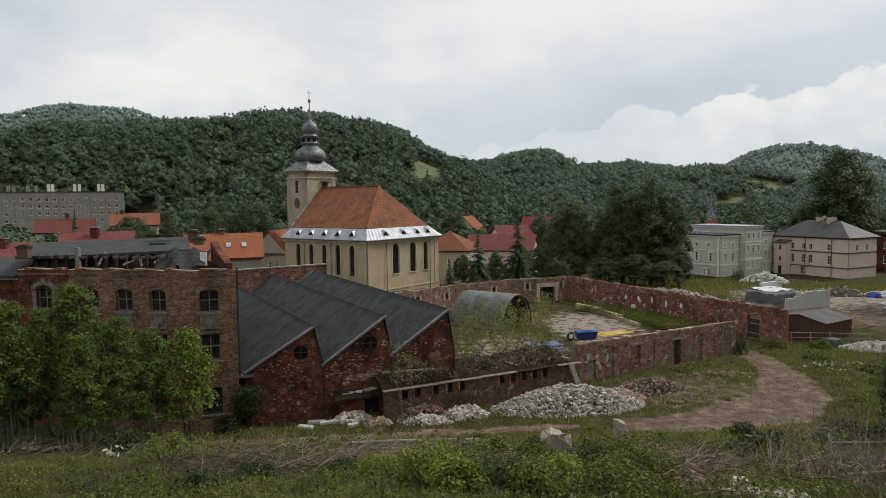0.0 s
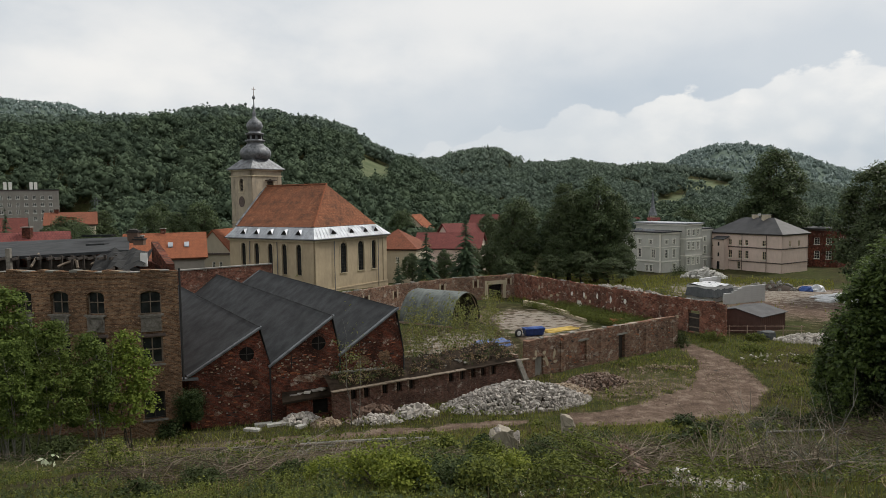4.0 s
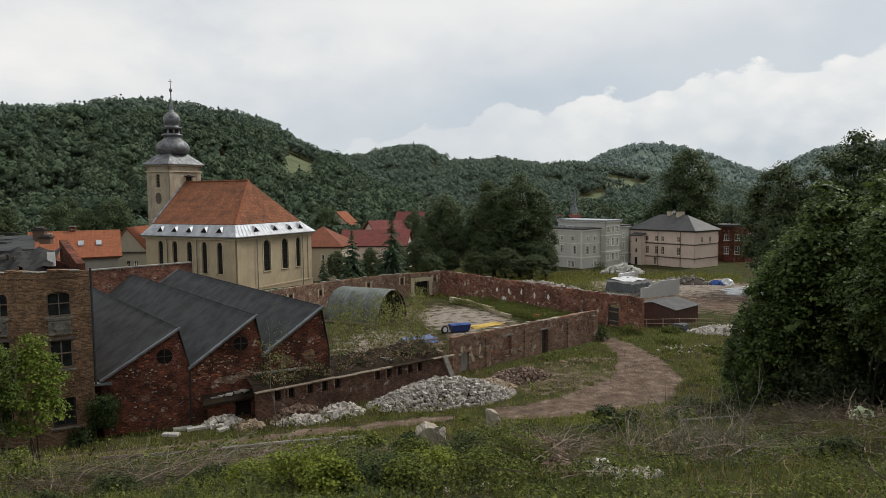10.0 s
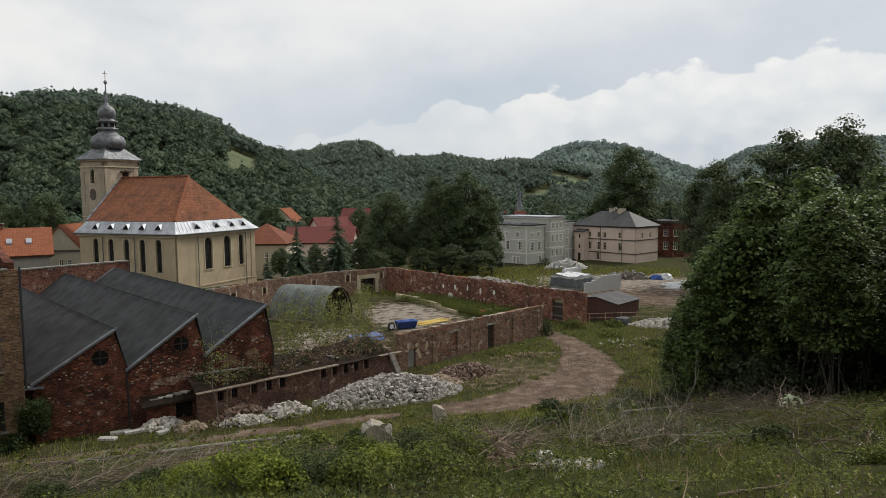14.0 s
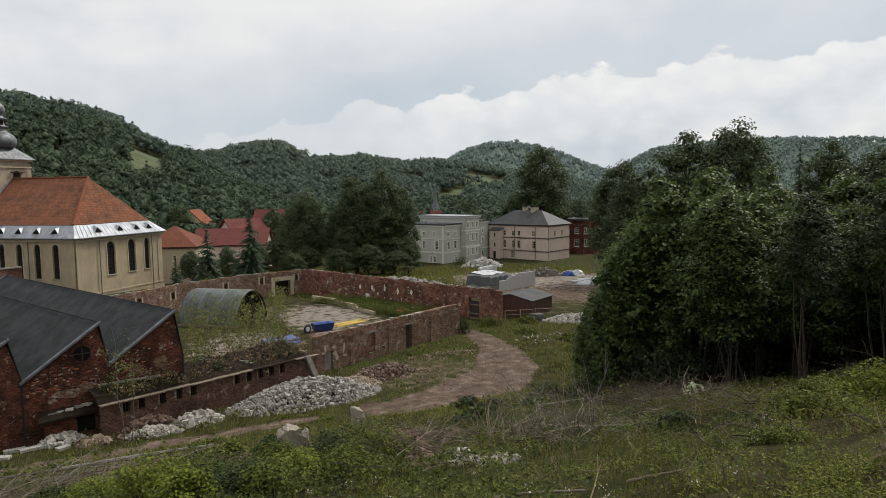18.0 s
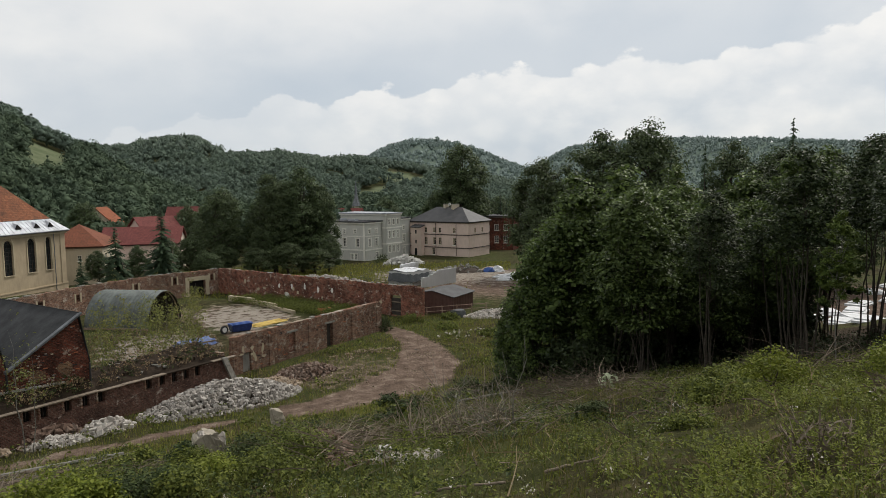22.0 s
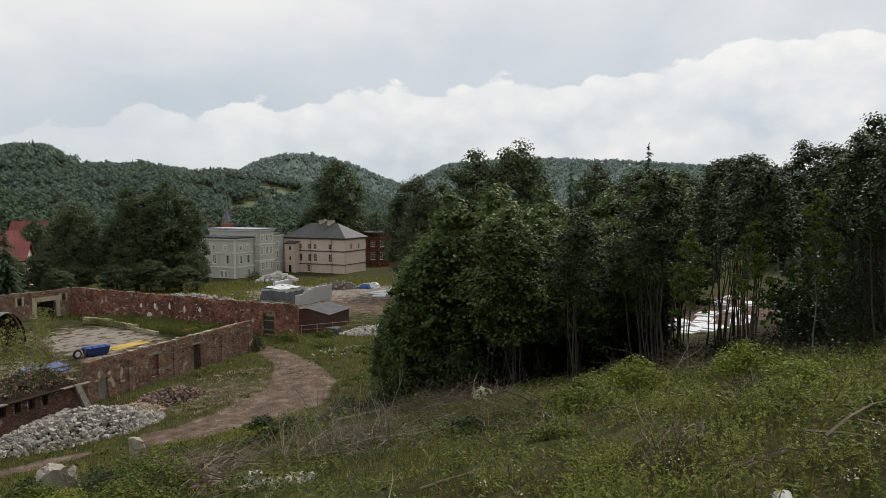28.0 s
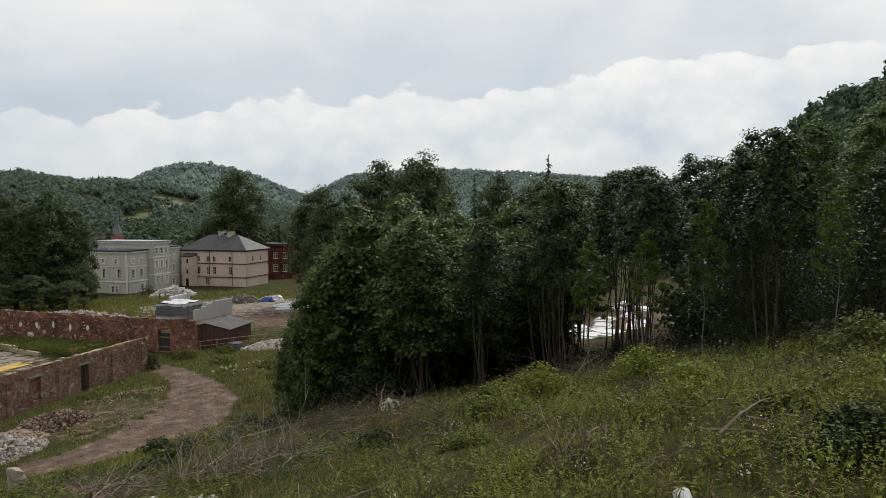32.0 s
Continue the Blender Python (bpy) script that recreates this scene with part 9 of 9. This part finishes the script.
weeds("wall_ivy", "dark ivy hanging at the factory corner", IVY, 240, lambda rs, n: (rs.uniform(-13.3, -12.0, n), rs.uniform(42.6, 43.4, n)), 4.2, 30, 0.055, 74, None, 0.35)
weeds("wood_floor_plants", "shaded undergrowth below the trees", LEAF_SHADE, 900, lambda rs, n: (lambda t, s: (12.5 + 0.5 * t + 0.87 * s, 2 + 0.87 * t - 0.5 * s))(rs.uniform(-4, 36, n), rs.uniform(0.5, 9, n)), 0.5, 20, 0.045, 75, None, 0.35)


def bush(name, label, x, y, r, h, leaf, mat, seed, lobes=16, per=75):
    """A low bush heaped from leafy lobes over woody stems."""
    rs = np.random.RandomState(seed)
    u = rs.uniform(0.05, 1.0, lobes)
    a = 2.4 * np.arange(lobes) + rs.uniform(0, 6)
    size = 0.36 * min(r, h) * rs.uniform(0.7, 1.35, lobes)
    ring = np.sqrt(1 - u ** 2) * rs.uniform(0.55, 1.05, lobes)
    lc = np.stack([np.cos(a) * ring * r, np.sin(a) * ring * r, u * (h - size * 0.7)], -1)
    lc[:, 2] += gz(x + lc[:, 0], y + lc[:, 1]) - ground(x, y)
    n = lobes * per
    v = rs.normal(size=(n, 3))
    v /= np.linalg.norm(v, axis=1)[:, None]
    c = np.repeat(lc, per, 0) + v * np.repeat(size, per)[:, None] * rs.uniform(0.5, 1.25, (n, 1))
    V, T = leafset(rs, c, v * 0.5 + (0, 0, 0.7) + rs.normal(size=(n, 3)) * 0.45, leaf)
    t = thing(name, (x, y, ground(x, y)), label, "bush")
    mb = MB()
    for k in range(7):
        q = lc[k % lobes]
        mb.tube([(0, 0, -0.1), tuple(q * 0.55), tuple(q)], [0.025, 0.015, 0.006], 5)
    part("woody_base", mb, BARK, t)
    part("foliage", mesh_np("foliage", V, T, mat), None, t)
    return t


BUSHES = [(2.4, 18.5, 0.4, 0.8, IVY), (-0.3, 13.2, 0.75, 0.85, LEAF_FRESH), (0.2, 12.3, 0.5, 0.6, LEAF_FRESH), (1.0, 12.7, 0.7, 0.7, LEAF_DARK), (1.6, 12.0, 0.55, 0.6, WEED), (3.2, 12.4, 0.8, 0.75, WEED), (4.3, 14.6, 0.9, 0.9, WEED), (3.6, 16.2, 0.7, 0.8, LEAF_DARK), (4.6, 17.2, 1.0, 0.9, WEED), (5.6, 19.2, 0.9, 0.8, LEAF_DARK), (2.2, 15.8, 0.7, 0.8, WEED), (2.4, 14.0, 0.7, 0.6, LEAF_FRESH), (0.2, 17.4, 0.9, 0.7, WEED), (-1.6, 16.0, 0.6, 0.6, LEAF_FRESH), (-2.6, 17.2, 0.6, 0.45, LEAF_DARK), (-4.9, 17.4, 0.7, 0.5, LEAF_DARK), (-1.2, 22.4, 0.7, 0.5, WEED), (-9.0, 22.0, 1.0, 0.9, WEED), (-5.6, 15.2, 0.5, 0.4, LEAF_DARK), (1.9, 26.5, 0.7, 0.6, WEED),
          (15.8, 36.0, 0.8, 0.75, IVY), (20.2, 34.2, 1.3, 1.1, LEAF_DARK), (21.5, 32.4, 1.0, 0.9, LEAF_DARK), (17.6, 31.0, 1.2, 0.7, LEAF_DARK), (14.6, 30.4, 1.1, 0.6, LEAF_DARK), (18.6, 27.4, 1.0, 0.7, LEAF_DARK), (12.0, 26.0, 1.0, 0.55, LEAF_DARK), (6.15, 1.45, 0.42, 0.36, IVY), (13.4, 3.0, 0.6, 0.6, WEED), (12.4, 8.9, 0.7, 0.9, LEAF_FRESH), (11.0, 9.0, 0.7, 0.5, WEED), (14.2, 7.4, 0.8, 0.8, LEAF_FRESH), (16.2, 12.2, 0.9, 0.7, WEED), (8.6, 7.6, 0.5, 0.35, WEED), (10.5, 2.4, 0.6, 0.5, WEED), (12.0, 5.4, 0.6, 0.5, LEAF_FRESH), (9.4, 4.4, 0.5, 0.4, WEED), (7.9, 2.6, 0.4, 0.3, WEED), (13.2, 11.0, 0.7, 0.6, WEED), (10.2, 11.8, 0.6, 0.4, LEAF_DARK),
          (27.4, 63.4, 0.9, 1.3, LEAF_DARK), (31.5, 65.3, 1.4, 1.0, WEED), (59.5, 138.5, 1.6, 2.2, LEAF_DARK), (36, 65, 1.2, 0.7, WEED), (-13.6, 42.3, 0.8, 1.0, IVY), (-20.2, 36.5, 1.5, 1.4, LEAF_DARK), (-15.2, 31.5, 1.2, 1.0, LEAF_DARK), (33.0, 60.5, 1.2, 0.5, WEED), (35.5, 56.0, 1.3, 0.6, WEED)]
for k, (x, y, r, h, mt) in enumerate(BUSHES):
    d_ = math.hypot(x, y)
    bush("bramble_bush" if mt is IVY else "leafy_bush", "dark bramble bush in the grass" if mt is IVY else "low leafy bush growing on the rough ground", x, y, r, h, 0.023 if d_ < 12 else 0.036 if d_ < 24 else 0.07, mt, 400 + k, 20, 150 if d_ < 24 else 80)
UNDER_FINE = tree_meshes(191, 3.4, 1.7, 0.02, 0.04, 90, 18, 0.055, LEAF_SHADE, BARK, 4, 1.0, 0.7, 0.5)
UNDER = tree_meshes(190, 3.4, 1.7, 0.02, 0.05, 45, 10, 0.14, LEAF_SHADE, BARK, 4, 1.0, 0.7, 0.6)
RU = random.Random(33)
for k in range(90):
    t_, s_ = RU.uniform(-3, 34), RU.uniform(3.6, 13)
    x, y = 12.5 + 0.5 * t_ + 0.87 * s_, 2 + 0.87 * t_ - 0.5 * s_
    if 55.5 < math.degrees(math.atan2(x, y)) < 66.5:
        continue
    plant_tree("undergrowth_bush", UNDER if t_ > 12 else UNDER_FINE, x, y, "dark leafy undergrowth bush inside the wood", RU.uniform(0, 6), RU.uniform(0.5, 0.95), "undergrowth in the wood", "bush")
for k in range(34):
    x, y = RU.uniform(26.5, 38), RU.uniform(23, 36)
    if math.degrees(math.atan2(x, y)) > 55.5 or x - 26.5 < (y - 30) * 0.4:
        continue
    plant_tree("undergrowth_bush", UNDER, x, y, "dark leafy undergrowth bush inside the wood", RU.uniform(0, 6), RU.uniform(0.7, 1.1), "undergrowth in the wood", "bush")
for x, y, q in ((22.4, 29.6, 0.75), (23.5, 28.3, 0.8), (21.9, 30.8, 0.65), (23.2, 31.2, 0.8), (24.5, 29.6, 0.9), (22.6, 27.2, 0.7), (21.6, 25.4, 0.65), (24.6, 26.6, 0.8)):
    plant_tree("undergrowth_bush", UNDER, x, y, "dark leafy undergrowth bush inside the wood", x * 3, q, "undergrowth in the wood", "bush")
# pale-leaved young plant and white umbels
weeds("white_flowers", "white flowering umbels among the grass", FLOWER, 90, fan(5, 22, 8, 82, 0.7), 0.6, 12, 0.014, 76, open_slope, 0.07)
weeds("pale_leaf_plants", "pale-leaved young shoots on the slope", PALE_LEAF, 7, lambda rs, n: (np.array([15.6, 15.7, 15.65, 15.6, -12.2, -12.0, -11.8]), np.array([17.2, 17.25, 17.1, 17.3, 24.0, 24.3, 23.8])), 0.9, 9, 0.1, 77, None, 0.28)


def brush(name, label, cx, cy, rx, ry, n, lmin, lmax, seed, mat=TWIG, up=0.35, rz=0.0):
    """A tangle of dead twigs: thin tapered sticks."""
    rs = np.random.RandomState(seed)
    mb = MB()
    z0 = ground(cx, cy)
    for k in range(n):
        q, a = math.sqrt(rs.uniform()), rs.uniform(0, 6.283)
        X, Y = rx * q * math.cos(a), ry * q * math.sin(a)
        x, y = X * math.cos(rz) - Y * math.sin(rz), X * math.sin(rz) + Y * math.cos(rz)
        L = rs.uniform(lmin, lmax)
        b = rs.uniform(0, 6.283)
        e = rs.uniform(-0.05, up * 2)
        d = np.array([math.cos(b) * math.cos(e), math.sin(b) * math.cos(e), math.sin(e)])
        p = np.array([x, y, ground(cx + x, cy + y) - z0 + rs.uniform(0, 0.35)])
        r0 = rs.uniform(0.004, 0.016)
        side = np.cross(d, rs.normal(size=3))
        side /= np.linalg.norm(side) + 1e-9
        bow = rs.uniform(-0.08, 0.08) * L
        st = [p + d * L * f + side * bow * math.sin(math.pi * f) + rs.normal(size=3) * 0.025 * L * min(f * 3, 1) - np.array([0, 0, 0.1 * L * f * f]) for f in (0, 0.3, 0.62, 1.0)]
        mb.tube([tuple(q_) for q_ in st], [r0, r0 * 0.8, r0 * 0.55, r0 * 0.25], 3, False)
        for f_ in range(rs.randint(1, 4)):
            m_ = st[rs.randint(1, 3)]
            e_ = m_ + (d * rs.uniform(0.2, 0.5) + rs.normal(size=3) * (0.2, 0.2, 0.16)) * L * 0.6
            mb.tube([tuple(m_), tuple((m_ + e_) / 2 + rs.normal(size=3) * 0.03 * L), tuple(e_)], [r0 * 0.55, r0 * 0.4, r0 * 0.2], 3, False)
    return solo(name, mb, mat, label, "brush", Matrix.Translation((cx, cy, z0)), kind="stuff")


brush("brush_pile", "tangle of dead branches on the slope", 8.3, 14.2, 1.5, 2.2, 170, 0.7, 2.0, 1, up=0.6)
brush("dead_stalk_clump", "withered brown clump of stalks", 6.3, 4.0, 0.35, 0.3, 70, 0.15, 0.4, 21, TWIG, up=0.6)
brush("dead_stalk_clump", "withered brown clump of stalks", 10.3, 5.4, 0.45, 0.35, 80, 0.2, 0.5, 22, TWIG, up=0.6)
brush("brush_pile", "long thin sticks lying in the weeds", 6.3, 2.4, 0.9, 0.5, 16, 0.6, 1.5, 23, TWIG, up=0.1)
brush("brush_pile", "fine dead twigs matted over the slope", 8.0, 11.0, 6.0, 5.0, 110, 0.3, 0.9, 24, TWIG, up=0.12)
brush("brush_pile", "dead twigs and cut branches below the trees", 17.0, 21.0, 6.5, 2.6, 380, 0.6, 2.0, 2, up=0.22, rz=0.9)
brush("brush_pile", "cut branches scattered at the slope's foot", -6.0, 29.0, 8.0, 3.0, 80, 0.8, 2.6, 3, up=0.05)
brush("brush_pile", "cut branches scattered below the willows", -14.0, 28.0, 5.0, 3.0, 80, 0.8, 2.2, 4, up=0.06)
brush("brush_pile", "dead branches around the broken masonry", 6.8, 17.2, 2.4, 1.2, 200, 0.6, 1.8, 5, up=0.2, rz=-0.8)
brush("brush_pile", "dead branches at the wood's edge", 19.6, 33.4, 3.2, 1.4, 200, 0.7, 2.2, 6, up=0.25)
brush("brush_pile", "cut branches under the young trees", 16.6, 10.8, 2.2, 1.6, 170, 0.5, 1.7, 7, up=0.3, rz=1.0)
brush("brush_pile", "dry stalks on the grassy slope", 9.0, 7.0, 5.0, 4.0, 50, 0.3, 0.8, 8, DRY, up=0.5)
brush("brush_pile", "twigs and stalks before the stump", 1.0, 22.0, 5.0, 3.5, 120, 0.6, 1.8, 9, up=0.12)
brush("brush_pile", "fallen poles and creepers on the annex roof", 5.0, 50.6, 4.5, 1.3, 20, 0.8, 2.2, 10, up=0.4, rz=0.4)


def roof_plants(name, label, mat, n, seed, leaf):
    rs = np.random.RandomState(seed)
    s = rs.uniform(0.3, AL - 0.3, n)
    f = rs.uniform(0.1, 1.0, n)
    dep = np.where(s < 4.6, 1.5 - 0.24 * s, np.minimum(0.4 + (s - 4.6) * 2.2, 3.0)) * f
    ux, uy = (A1[0] - A0[0]) / AL, (A1[1] - A0[1]) / AL
    c = np.stack([A0[0] + ux * s - uy * dep, A0[1] + uy * s + ux * dep, 2.35 + 0.75 * f + rs.uniform(0, 0.35, n)], -1)
    vv, tt = leaf_quads(rs, c, 10, 0.22, leaf)
    return solo(name, mesh_np(name, vv, tt, mat), mat, label, "weeds", kind="stuff")


roof_plants("roof_weeds", "dark weeds growing on the annex roof", LEAF_DARK, 130, 95, 0.07)
roof_plants("roof_scrub", "brown withered scrub on the annex roof", DRY, 260, 96, 0.06)
brush("brush_pile", "dead branches lying along the broken wall", 5.6, 16.5, 0.8, 5.5, 130, 0.6, 2.0, 25, TWIG, up=0.25, rz=-0.2)
brush("brush_pile", "dead twigs below the wood's edge", 14.0, 15.5, 4.5, 2.0, 150, 0.5, 1.6, 26, TWIG, up=0.25, rz=1.0)
brush("brush_pile", "cut branches heaped on the cleared slope", -4.5, 20.0, 3.6, 3.2, 330, 0.9, 2.8, 31, TWIG, up=0.12)
brush("brush_pile", "pale cut branches lying on bare earth", -3.5, 26.5, 4.5, 1.8, 60, 1.2, 3.2, 32, BARK_PALE, up=0.06)
brush("brush_pile", "leaning pale stalks of the brush heap", 8.4, 13.6, 0.9, 1.3, 34, 1.0, 2.1, 33, BARK_PALE, up=0.8)
